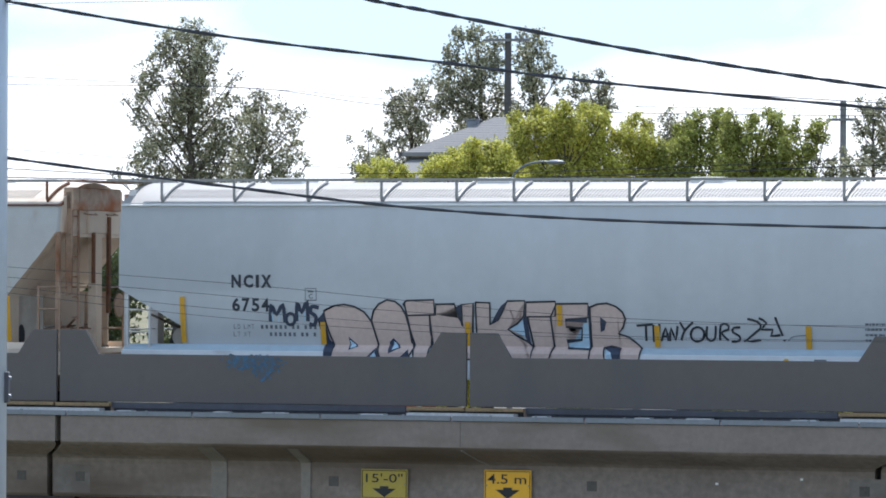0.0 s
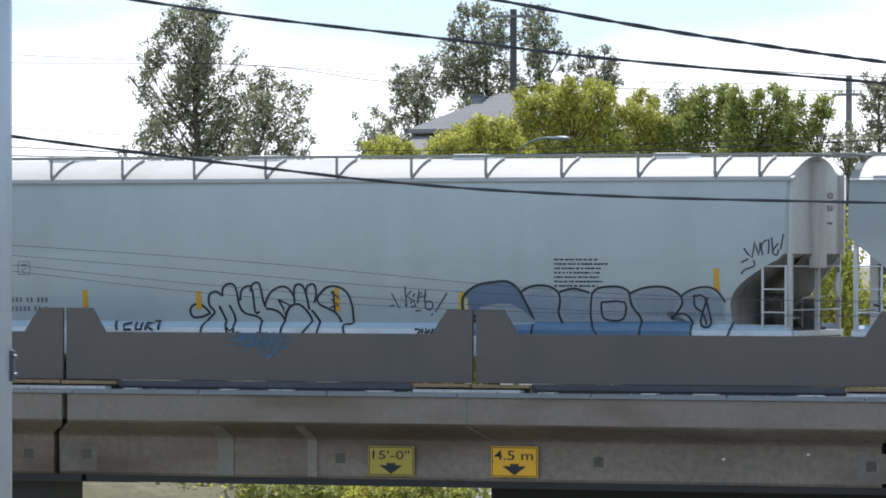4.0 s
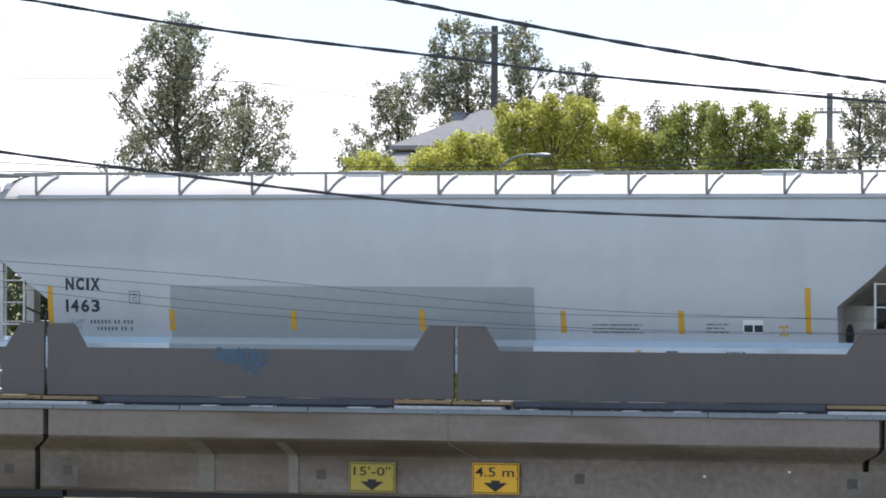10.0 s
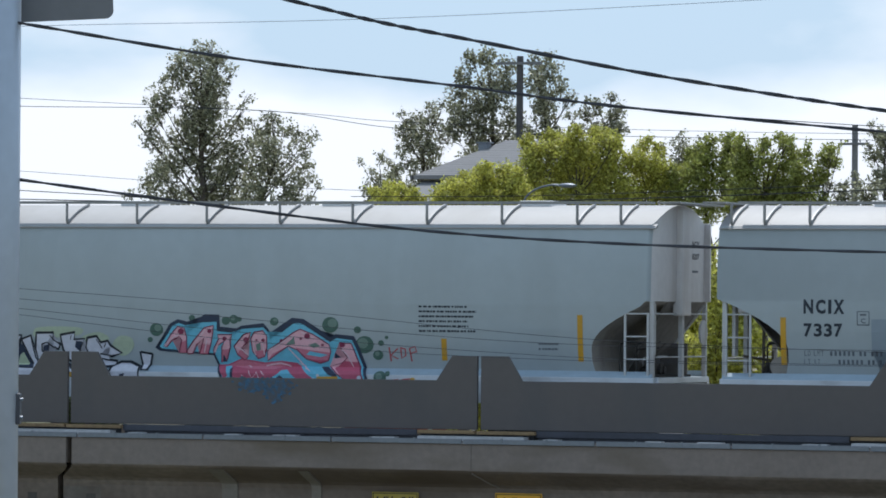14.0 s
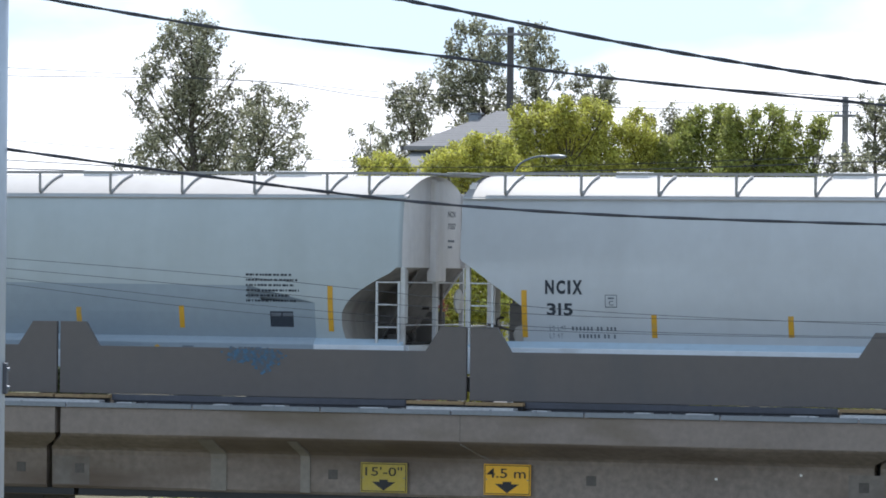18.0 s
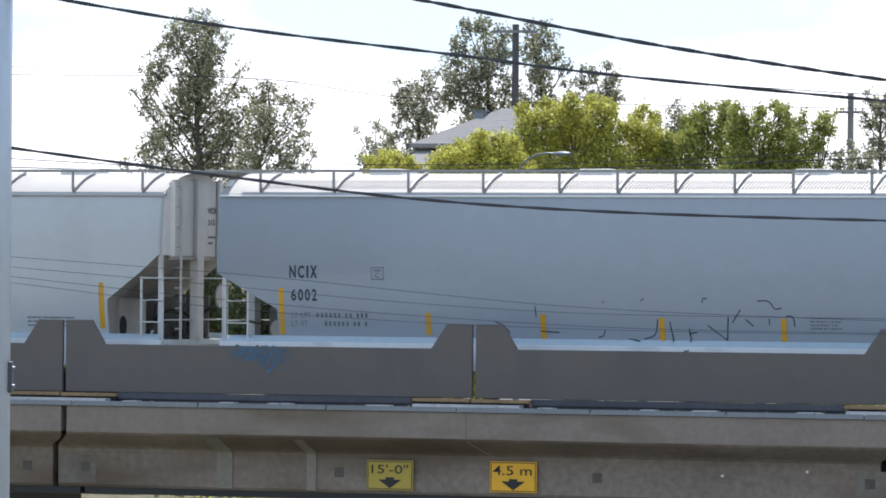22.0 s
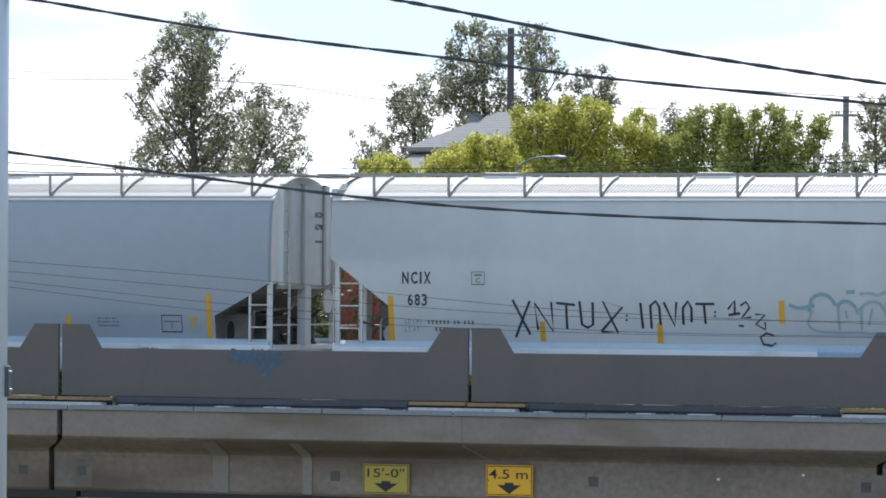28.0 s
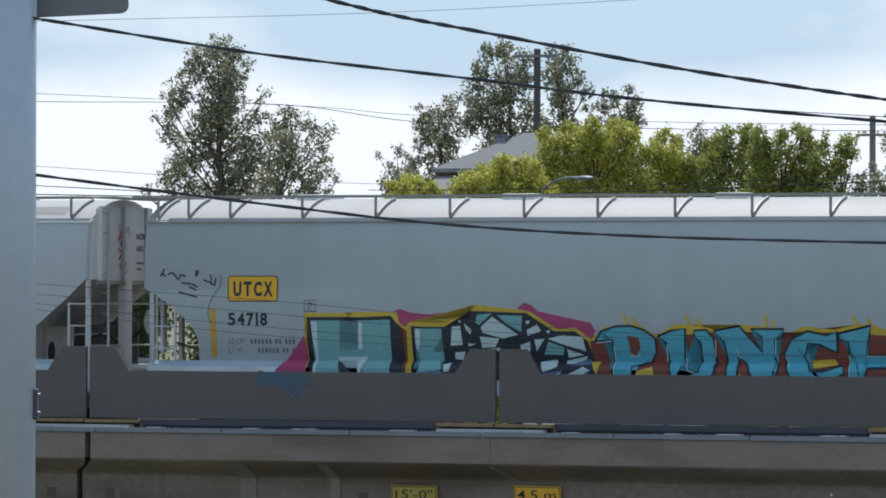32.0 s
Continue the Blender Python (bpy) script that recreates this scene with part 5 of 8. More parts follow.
tree("maple_tree", -13.2, 57, 13.5, deep([(-13.63, 13.06, 0.21, 1.25), (-13.25, 13.29, 0.20, 1.25), (-12.94, 13.37, 0.18, 1.25), (-12.56, 13.29, 0.23, 1.25), (-13.85, 12.77, 0.26, 1.25), (-13.34, 12.80, 0.36, 1.25), (-12.70, 12.83, 0.36, 1.25), (-14.11, 12.40, 0.33, 1.25), (-13.51, 12.30, 0.43, 1.25), (-12.76, 12.27, 0.46, 1.25), (-13.24, 11.48, 0.59, 1.25), (-14.11, 11.78, 0.50, 1.25), (-12.55, 11.57, 0.53, 1.25), (-14.37, 12.27, 0.30, 1.25), (-13.94, 13.01, 0.17, 0.88)], 57, 0.6, 29), M_LEAF_MID, 0.047, 29, "mid-green maple in a row beyond the track", "tree", 0.18)
tree("maple_tree", -10.9, 55, 13.5, deep([(-11.50, 13.29, 0.11, 1.12), (-11.51, 12.99, 0.23, 1.25), (-11.01, 13.11, 0.21, 1.25), (-10.62, 13.24, 0.19, 1.25), (-10.28, 13.14, 0.21, 1.25), (-11.59, 12.56, 0.36, 1.25), (-11.00, 12.63, 0.39, 1.25), (-10.38, 12.65, 0.36, 1.25), (-11.42, 12.08, 0.45, 1.25), (-10.66, 12.07, 0.49, 1.25), (-11.08, 11.43, 0.58, 1.25), (-11.59, 11.56, 0.45, 1.25), (-10.41, 11.52, 0.49, 1.25), (-11.77, 13.02, 0.19, 1.25)], 55, 0.6, 31), M_LEAF_MID, 0.047, 31, "dense green maple in a row beyond the track", "tree", 0.18)
tree("maple_tree", -9.4, 55, 13.2, deep([(-9.79, 13.10, 0.10, 1.12), (-9.87, 12.81, 0.19, 1.25), (-9.27, 12.97, 0.18, 1.25), (-8.97, 12.90, 0.15, 1.12), (-8.87, 13.07, 0.08, 0.88), (-9.40, 12.65, 0.26, 1.25), (-9.07, 12.60, 0.16, 1.25), (-9.91, 12.33, 0.32, 1.25), (-9.48, 12.17, 0.32, 1.25), (-9.99, 11.88, 0.39, 1.25), (-9.56, 11.39, 0.45, 1.25)], 55, 0.6, 33), M_LEAF_MID, 0.047, 33, "green maple at the end of a row", "tree", 0.15)
tree("elm_tree", -9.4, 58, 12.4, deep([(-9.94, 11.92, 0.21, 0.64), (-9.60, 12.05, 0.18, 0.56), (-9.26, 12.34, 0.10, 0.48), (-9.29, 12.05, 0.13, 0.56), (-9.05, 11.91, 0.21, 0.64), (-8.68, 11.95, 0.18, 0.56), (-9.68, 11.70, 0.26, 0.8), (-8.83, 11.65, 0.30, 0.8), (-9.25, 11.37, 0.43, 0.8)], 58, 0.6, 35), M_LEAF_DARK, 0.05, 35, "low grey-green elm beyond the track", "tree", 0.12)
random.seed(31)
for i in range(20):
    sx = -22.0 + i * 1.3 + (1.0 if i > 11 else 0.0)
    sy = 16.5 + (i % 2) * 2.6 + random.uniform(-0.6, 0.6)
    hgt = random.uniform(8.6, 10.0)
    sx -= 0.75 if i == 10 else 0.0
    sy = 15.4 if i == 11 else sy
    thin = 0.13 if i == 11 else 0.6 if i in (8, 9) else 0.9
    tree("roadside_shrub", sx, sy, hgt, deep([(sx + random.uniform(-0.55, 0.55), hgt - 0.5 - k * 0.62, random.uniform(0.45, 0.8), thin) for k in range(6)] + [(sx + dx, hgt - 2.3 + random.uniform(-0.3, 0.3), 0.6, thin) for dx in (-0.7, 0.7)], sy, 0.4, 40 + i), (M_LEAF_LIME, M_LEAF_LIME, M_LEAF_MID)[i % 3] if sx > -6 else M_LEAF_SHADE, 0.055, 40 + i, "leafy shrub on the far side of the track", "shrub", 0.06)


# ---- house ----
def house():
    root = empty("house", pose(-24.5, 75, 6.2), "house with a grey shingled hip roof half hidden by trees", "house")
    part("wall", boxes((-3.3, 0.9, -3.4, 3.4, -0.1, 6.5)), M_WALLPALE, root)
    ex, ey, ze, zr, re_ = 3.45, 3.9, 6.5, 7.78, 1.0
    n = 20
    for face in ("south", "west"):
        for i in range(n):
            a, b = i / n, (i + 1) / n
            z0, z1 = ze + (zr - ze) * a, ze + (zr - ze) * b
            lift = 0.014
            if face == "south":
                q = [(-ex + 1.8 * a, -ey * (1 - a), z0 + lift), (re_, -ey * (1 - a), z0 + lift), (re_, -ey * (1 - b), z1 + 0.006), (-ex + 1.8 * b, -ey * (1 - b), z1 + 0.006)]
            else:
                q = [(-ex + 1.8 * a, ey * (1 - a), z0 + lift), (-ex + 1.8 * a, -ey * (1 - a), z0 + lift), (-ex + 1.8 * b, -ey * (1 - b), z1 + 0.006), (-ex + 1.8 * b, ey * (1 - b), z1 + 0.006)]
            low = [(p[0], p[1], p[2] - 0.02) for p in q]
            add("shingle_course", mesh_of("shingle_course", q + low, [(0, 1, 2, 3), (0, 4, 5, 1), (7, 6, 5, 4)], M_SHINGLE), root)
    north = [(-ex, ey, ze), (re_, ey, ze), (re_, 0, zr), (-ex + 1.8, 0, zr)]
    add("roof", mesh_of("roof", north, [(0, 1, 2, 3)], M_SHINGLE), root)
    part("gutter", boxes((-ex - 0.05, re_, -ey - 0.1, -ey, ze - 0.12, ze), (-ex - 0.12, -ex, -ey - 0.1, ey, ze - 0.12, ze)), M_SHINGLE, root)
    vent = part("roof_vent", boxes((-2.32, -1.98, -0.95, -0.55, 7.35, 7.66), bevel=0.04), M_GALV, root)
    part("vent_cap", boxes((-2.38, -1.92, -1.0, -0.5, 7.66, 7.70)), M_GALV, vent)
    part("window", boxes((-3.0, -1.8, -3.42, -3.38, 3.6, 4.9)), M_GLASS, root)
    part("porch_roof", prism([(-6.2, 5.55), (-3.6, 6.35), (-3.6, 6.28), (-6.2, 5.47)], -3.25, -1.7), M_SHINGLE, root, "grey shingled lower roof")
    part("porch_wall", boxes((-3.1, -1.8, -5.9, -3.41, -0.1, 5.46)), M_WALLPALE, root)
    part("second_vent", boxes((-0.62, -0.34, -0.9, -0.5, 7.35, 7.68), bevel=0.04), M_GALV, root)
    part("extension", boxes((0.9, 4.5, -2.0, 2.0, -0.1, 4.3)), M_WALLPALE, root)
    return root


house()
def board_shed(x, y, half, top):
    """A narrow shed clad in upright red boards, under a low gable."""
    z0 = ground_z(x, y) - 0.05
    shed = empty("garden_shed", pose(x, y, z0), "red-brown shed clad in upright boards beyond the railway", "shed")
    h = top - z0
    wall = part("wall", boxes((-half, half, -0.9, 0.9, 0, h)), M_WALLRED, shed)
    n = 11
    w = 2 * half / n
    for k in range(n):
        x0 = -half + k * w
        add("board", shared(("board", round(h, 2)), lambda: finish(boxes((0.008, w - 0.008, -0.022, 0, 0, h), bevel=0.004), "board", M_WALLRED)), wall, pose(x0, -0.901, 0))
    for sx in (-half - 0.03, half - 0.05):
        part("corner_trim", boxes((sx, sx + 0.08, -0.94, -0.86, 0, h)), M_WALLPALE, shed)
    part("roof", prism([(-1.1, h), (0.0, h + 0.45), (1.1, h), (1.1, h + 0.06), (0.0, h + 0.52), (-1.1, h + 0.06)], -half - 0.15, half + 0.15), M_SHINGLE, shed)


board_shed(-7.65, 17.4, 1.0, 9.35)
for i, bx in enumerate((-9.2, -8.2, -7.2, -6.2, -5.2, -4.2, -3.3)):
    tree("bank_shrub", bx, 9.2, 3.9, deep([(bx - 0.3, 3.55, 0.42, 0.8), (bx + 0.3, 3.6, 0.42, 0.8), (bx, 3.0, 0.6, 0.8), (bx - 0.2, 2.2, 0.7, 0.6)], 9.2, 0.25, 70 + i), (M_LEAF_MID, M_LEAF_LIME)[i % 3 == 1], 0.05, 70 + i, "low olive-green shrub on the bank under the bridge", "shrub", 0.05)


# ---- poles ----
def utility_pole(x, y, top, arms, r, label, wood):
    z0 = ground_z(x, y) - 0.2
    root = empty("utility_pole", pose(x, y, z0), label, "utility pole", "utility poles")
    part("pole", rod(bmesh.new(), (0, 0, 0), (0, 0, top - z0), r * 1.15, 10, r), wood, root)
    for z, half in arms:
        arm = part("crossarm", boxes((-half, half, -0.2, -0.08, z - z0 - 0.05, z - z0 + 0.05)), M_POLEGREY, root)
        for k in (-0.85, -0.4, 0.4, 0.85):
            part("insulator", rod(bmesh.new(), (k * half, -0.14, z - z0 + 0.06), (k * half, -0.14, z - z0 + 0.16), 0.03, 8), M_POLEGREY, arm)


utility_pole(-31.8, 92, 17.70, ((17.43, 0.9),), 0.125, "dark wooden utility pole with one crossarm before a tall tree", M_POLEWOOD)
utility_pole(-23.52, 108, 15.72, ((14.96, 0.62),), 0.12, "grey wooden utility pole with a short crossarm", M_POLEGREY)

lamp = empty("street_lamp", pose(-9.1, 29, ground_z(-9.1, 29) - 0.05), "grey street lamp with a curved arm", "street lamp")
lz0 = ground_z(-9.1, 29) - 0.05
part("post", rod(bmesh.new(), (0, 0, 0), (0, 0, 10.72 - lz0), 0.09, 10, 0.05), M_GALV, lamp)
arm_line = smooth_line([(0, 0, 10.7 - lz0), (0.10, 0, 11.0 - lz0), (0.35, 0, 11.18 - lz0), (0.68, 0, 11.27 - lz0), (0.95, 0, 11.27 - lz0)], 5)
part("arm", tube(arm_line, 0.025, 8), M_GALV, lamp)
head = bmesh.new()
bmesh.ops.create_uvsphere(head, u_segments=14, v_segments=8, radius=1, matrix=Matrix.Translation((1.12, 0, 11.265 - lz0)) @ Matrix.Diagonal((0.24, 0.10, 0.055, 1)))
part("lamp_head", head, M_GALV, lamp)

post = empty("lamp_post", pose(17.972, -56.168, ground_z(18, -56) - 0.05), "tall blue-grey painted steel post beside the road", "post")
pz0 = ground_z(18, -56) - 0.05
shaft = bmesh.new()
for a, b, r, r2 in ((0, 0.5, 0.26, 0.24), (0.5, 12.5 - pz0, 0.178, 0.166)):
    rod(shaft, (0, 0, a), (0, 0, b), r, 16, r2)
for f in shaft.faces:
    f.smooth = True
part("shaft", shaft, M_POLEPAINT, post)
band = part("clamp", boxes((-0.19, 0.19, -0.06, 0.06, 7.58 - pz0, 7.77 - pz0), bevel=0.01), M_DARKSTEEL, post, "dark steel clamp")
band.matrix_basis = Matrix.Rotation(radians(AXIS), 4, "Z")
for z in (7.62, 7.73):
    bolt = part("bolt", rod(bmesh.new(), (0.19, -0.03, z - pz0), (0.205, -0.03, z - pz0), 0.012), M_GALV, band)


def rounded_plate(w, h, r, thick):
    bm = bmesh.new()
    pts = []
    for cx, cz, a0 in ((w - r, r, -90), (w - r, h - r, 0), (r, h - r, 90), (r, r, 180)):
        for k in range(6):
            a = radians(a0 + k * 18)
            pts.append((cx + r * math.cos(a), cz + r * math.sin(a)))
    f = bm.faces.new([bm.verts.new((x, 0, z)) for x, z in pts])
    ex = bmesh.ops.extrude_face_region(bm, geom=[f])
    for v in [g for g in ex["geom"] if isinstance(g, bmesh.types.BMVert)]:
        v.co.y = thick
    bmesh.ops.recalc_face_normals(bm, faces=bm.faces)
    return bm


board = empty("road_sign", Matrix.Translation((17.972, -56.168, 10.02)) @ Matrix.Rotation(radians(AXIS), 4, "Z") @ pose(-0.34, 0.24, 0, 0, -3, 0), "grey aluminium back of a road sign on a post", "road sign")
part("panel", rounded_plate(1.06, 1.05, 0.05, 0.01), M_SIGNBACK, board)
part("stiffener", boxes((0.02, 1.04, -0.04, 0.0, 0.30, 0.35), (0.02, 1.04, -0.04, 0.0, 0.75, 0.80)), M_SIGNBACK, board)
part("strap", boxes((0.14, 0.54, -0.08, -0.02, 0.29, 0.36)), M_DARKSTEEL, board)


# ---- wires ----
def wire(points, r, label, twist=0.0):
    line = smooth_line(points, 12)
    root = empty("overhead_wire", pose(*line[0]), label, "wire", "overhead wires")
    base = line[0]
    strands = 2 if twist else 1
    for s in range(strands):
        pts = []
        for i, p in enumerate(line):
            a = i * 0.9 + s * math.pi
            pts.append(p - base + Vector((0, twist * math.cos(a), twist * math.sin(a))))
        part("strand", tube(pts, r, 6), M_WIRE, root)


wire([(18.40, -56.83, 10.555), (19.06, -56.13, 10.35), (19.738, -55.44, 10.16), (20.096, -55.075, 10.064), (20.497, -54.703, 9.981), (21.358, -53.965, 9.805), (22.117, -53.298, 9.677), (22.75, -52.798, 9.586), (23.307, -52.337, 9.519)], 0.0085, "twisted black overhead cable", 0.006)
wire([(17.975, -56.216, 10.054), (18.237, -56.088, 10.009), (19.155, -55.121, 9.848), (20.251, -54.14, 9.714), (21.098, -53.41, 9.606), (22.616, -52.312, 9.471), (23.208, -51.946, 9.427)], 0.0075, "black overhead cable strung from a post", 0.005)
wire([(20.961, -53.457, 9.627), (21.62, -53.027, 9.562), (22.616, -52.313, 9.507), (23.208, -51.947, 9.483)], 0.003, "thin black service wire")
wire([(17.963, -56.178, 9.105), (18.13, -56.097, 9.072), (19.148, -55.089, 8.918), (20.079, -54.175, 8.796), (21.163, -53.363, 8.729), (22.615, -52.293, 8.697), (23.207, -51.928, 8.695)], 0.0075, "black overhead cable strung from a post", 0.004)
wire([(17.963, -56.176, 9.016), (18.13, -56.096, 9.007), (18.683, -55.511, 8.977), (18.962, -55.278, 8.943)], 0.003, "thin black service wire")
wire([(9.598, -39.109, 8.503), (9.972, -38.929, 8.475), (12.182, -37.944, 8.306), (15.104, -36.831, 8.028), (18.068, -35.91, 7.913), (18.773, -35.72, 7.89)], 0.0028, "thin dark telephone wire")
wire([(9.162, -38.209, 8.411), (9.544, -38.025, 8.376), (11.379, -37.197, 8.215), (13.12, -36.491, 8.057), (14.94, -35.831, 7.957), (17.8, -34.946, 7.928), (18.519, -34.753, 7.921)], 0.0028, "thin dark telephone wire")
wire([(8.726, -37.308, 8.309), (9.116, -37.121, 8.28), (10.881, -36.323, 8.084), (12.763, -35.558, 7.924), (14.948, -34.774, 7.804), (17.535, -33.984, 7.771), (18.268, -33.786, 7.764)], 0.0028, "thin dark telephone wire")
wire([(8.291, -36.408, 8.244), (8.688, -36.218, 8.215), (10.488, -35.404, 7.992), (12.405, -34.625, 7.846), (14.631, -33.825, 7.77), (17.268, -33.02, 7.749), (18.015, -32.819, 7.742)], 0.0028, "thin dark telephone wire")
wire([(-34.563, 50.482, 14.268), (-32.771, 51.349, 14.202), (-26.379, 54.199, 14.156), (-22.349, 55.836, 13.648), (-16.053, 58.101, 13.48), (-6.48, 60.95, 13.393)], 0.011, "thin far power line")
wire([(-38.959, 59.445, 14.896), (-37.047, 60.369, 14.844), (-29.245, 63.83, 14.482), (-25.931, 65.157, 14.219), (-17.523, 68.13, 14.01), (-9.005, 70.613, 13.927)], 0.009, "thin far power line")
wire([(-34.581, 50.545, 12.321), (-32.788, 51.411, 12.287), (-28.086, 53.549, 11.973), (-22.359, 55.891, 11.775)], 0.008, "thin far power line")
wire([(-17.865, 16.452, 10.681), (-14.153, 18.188, 10.635), (-8.736, 20.434, 10.645), (-4.032, 22.118, 10.795), (1.539, 23.812, 11.042), (3.717, 24.388, 11.148)], 0.013, "dark cable beyond the train")
wire([(-10.268, 20.905, 10.81), (-6.73, 22.241, 10.856), (-3.152, 23.454, 10.999), (1.273, 24.771, 11.217), (3.47, 25.352, 11.348)], 0.009, "dark cable beyond the train")
wire([(-30.282, 41.344, 15.938), (-27.061, 42.87, 16.067), (-18.586, 46.421, 16.371), (-6.345, 50.428, 17.111), (-3.628, 51.15, 17.273)], 0.007, "thin far power line")


# ---- lettering and graffiti on the cars ----
BOARD = {   # drawing boards on the car sides: origin (x, z), then the steps along and down
    "A1": (2.031, 3.087, 0.003887, -0.003661), "A2": (7.439, 2.807, 0.003455, -0.003322), "B1": (4.148, 2.575, 0.004333, -0.004062),
    "B2": (10.837, 3.387, 0.004305, -0.004138), "E1": (-0.203, 4.136, 0.004280, -0.003956), "E2": (3.284, 2.711, 0.003625, -0.003396),
    "J3": (7.95, 2.91, 0.003496, -0.003333), "B3": (8.96, 2.78, 0.0034, -0.00329), "E4": (7.53, 2.85, 0.003497, -0.003322), "E5": (3.06, 2.66, 0.003467, -0.003298), "E3": (7.098, 2.835, 0.003748, -0.003585), "K1": (-0.031, 3.589, 0.004184, -0.003903), "K2": (4.822, 2.883, 0.003540, -0.003357),
    "K3": (8.342, 2.793, 0.003535, -0.003413), "J1": (0.660, 3.164, 0.003618, -0.003404), "J2": (5.540, 2.895, 0.003473, -0.003329),
    "H1": (4.914, 2.726, 0.004020, -0.003783)}
SPRAY = {}


def spray(name, color, rough=0.55, worn=0.0):
    if name not in SPRAY:
        SPRAY[name] = material("spray_" + name, color, rough=rough, spread=0.10, grain=7.0)
    return SPRAY[name]


NAVY = spray("navy", (0.028, 0.042, 0.08))
INK = spray("ink", (0.02, 0.027, 0.04))
BEIGE = spray("dusty_pink", (0.55, 0.435, 0.39))
PALEBLUE = spray("pale_blue", (0.42, 0.58, 0.70))
MIDBLUE = spray("worn_blue", (0.13, 0.18, 0.265))
GREYBLUE = spray("thin_grey_blue", (0.30, 0.34, 0.385))
STRONGBLUE = spray("strong_blue", (0.11, 0.19, 0.30))
CHALK = spray("chalk_white", (0.68, 0.69, 0.76))
CREAM = spray("cream", (0.62, 0.56, 0.36))
FAINTTEAL = spray("faint_teal", (0.285, 0.385, 0.42))
SKYBLUE = spray("thin_sky_blue", (0.32, 0.44, 0.56))
PLUM = spray("plum", (0.27, 0.14, 0.20))
HAZE = spray("thin_green", (0.47, 0.55, 0.40))
CYAN = spray("cyan", (0.17, 0.52, 0.68))
PINK = spray("pink", (0.80, 0.46, 0.52))
ROSE = spray("rose", (0.50, 0.10, 0.17))
CORAL = spray("coral", (0.60, 0.20, 0.27))
LIGHTPINK = spray("light_pink", (0.78, 0.58, 0.64))
MOSS = spray("moss_green", (0.17, 0.25, 0.21))
MAROON = spray("maroon", (0.24, 0.03, 0.08))
BOTTLE = spray("bottle_green", (0.07, 0.14, 0.11))
SCARLET = spray("thin_red", (0.48, 0.09, 0.10))
GOLD = spray("gold", (0.60, 0.43, 0.05))
TEAL = spray("teal", (0.20, 0.42, 0.44))
MAGENTA = spray("magenta", (0.40, 0.06, 0.16))
BROWN = spray("rust_brown", (0.20, 0.055, 0.035))
AQUA = spray("aqua", (0.10, 0.40, 0.52))
ICE = spray("ice", (0.56, 0.68, 0.70))
THINTEAL = spray("thin_teal", (0.21, 0.35, 0.40))
HAZEBLUE = spray("hazy_blue", (0.25, 0.295, 0.36))
PATCH_GREY = material("patch_grey", (0.315, 0.35, 0.36), rough=0.42, spread=0.05, grain=3.0)
PATCH_BLUE = material("patch_blue", (0.305, 0.375, 0.44), rough=0.42, spread=0.05, grain=3.0)
PATCH_TEAL = material("patch_teal", (0.295, 0.35, 0.36), rough=0.42, spread=0.05, grain=3.0)
PATCH_BAND = material("patch_band", (0.27, 0.325, 0.37), rough=0.42, spread=0.05, grain=3.0)


def at_board(board, pts):
    """Board points to (x, z) on the car, set back where the side curves in."""
    x0, z0, u, v = BOARD[board]
    out = []
    for a, b in pts:
        z = z0 + v * b
        out.append((x0 + u * a - 0.37 * inset(z) * (z > 1.65), z))
    return out


def rounded(pts, steps=4, closed=False):
    p = [Vector(q) for q in pts]
    n = len(p)
    if n < 3:
        return p
    out = []
    for i in range(n if closed else n - 1):
        a, b, c, d = (p[(i - 1) % n] if closed or i else p[0]), p[i], p[(i + 1) % n], (p[(i + 2) % n] if closed or i + 2 < n else p[-1])
        for k in range(steps):
            t = k / steps
            out.append(0.5 * (2 * b + (c - a) * t + (2 * a - 5 * b + 4 * c - d) * t * t + (3 * b - a - 3 * c + d) * t ** 3))
    return out if closed else out + [p[-1]]


def ribbon(pts, width, closed=False):
    """A band of that width along a line in (x, z)."""
    p = [Vector(q) for q in pts]
    if closed:
        p = p + [p[0], p[1]]
    left, right = [], []
    for i, q in enumerate(p):
        d = p[min(i + 1, len(p) - 1)] - p[max(i - 1, 0)]
        if d.length < 1e-6:
            d = Vector((1, 0))
        n = Vector((-d.y, d.x)).normalized() * width / 2
        left.append(q + n)
        right.append(q - n)
    k = len(p)
    return [tuple(v) for v in left + right], [(i, i + 1, k + i + 1, k + i) for i in range(k - 1)]


def blob(pts, soft=0):
    q = [tuple(v) for v in (rounded(pts, soft, True) if soft else pts)]
    return q, [tuple(range(len(q)))]


def ring_pts(cx, cy, rx, ry, n=14):
    return [(cx + rx * math.cos(i * math.tau / n), cy + ry * math.sin(i * math.tau / n)) for i in range(n)]


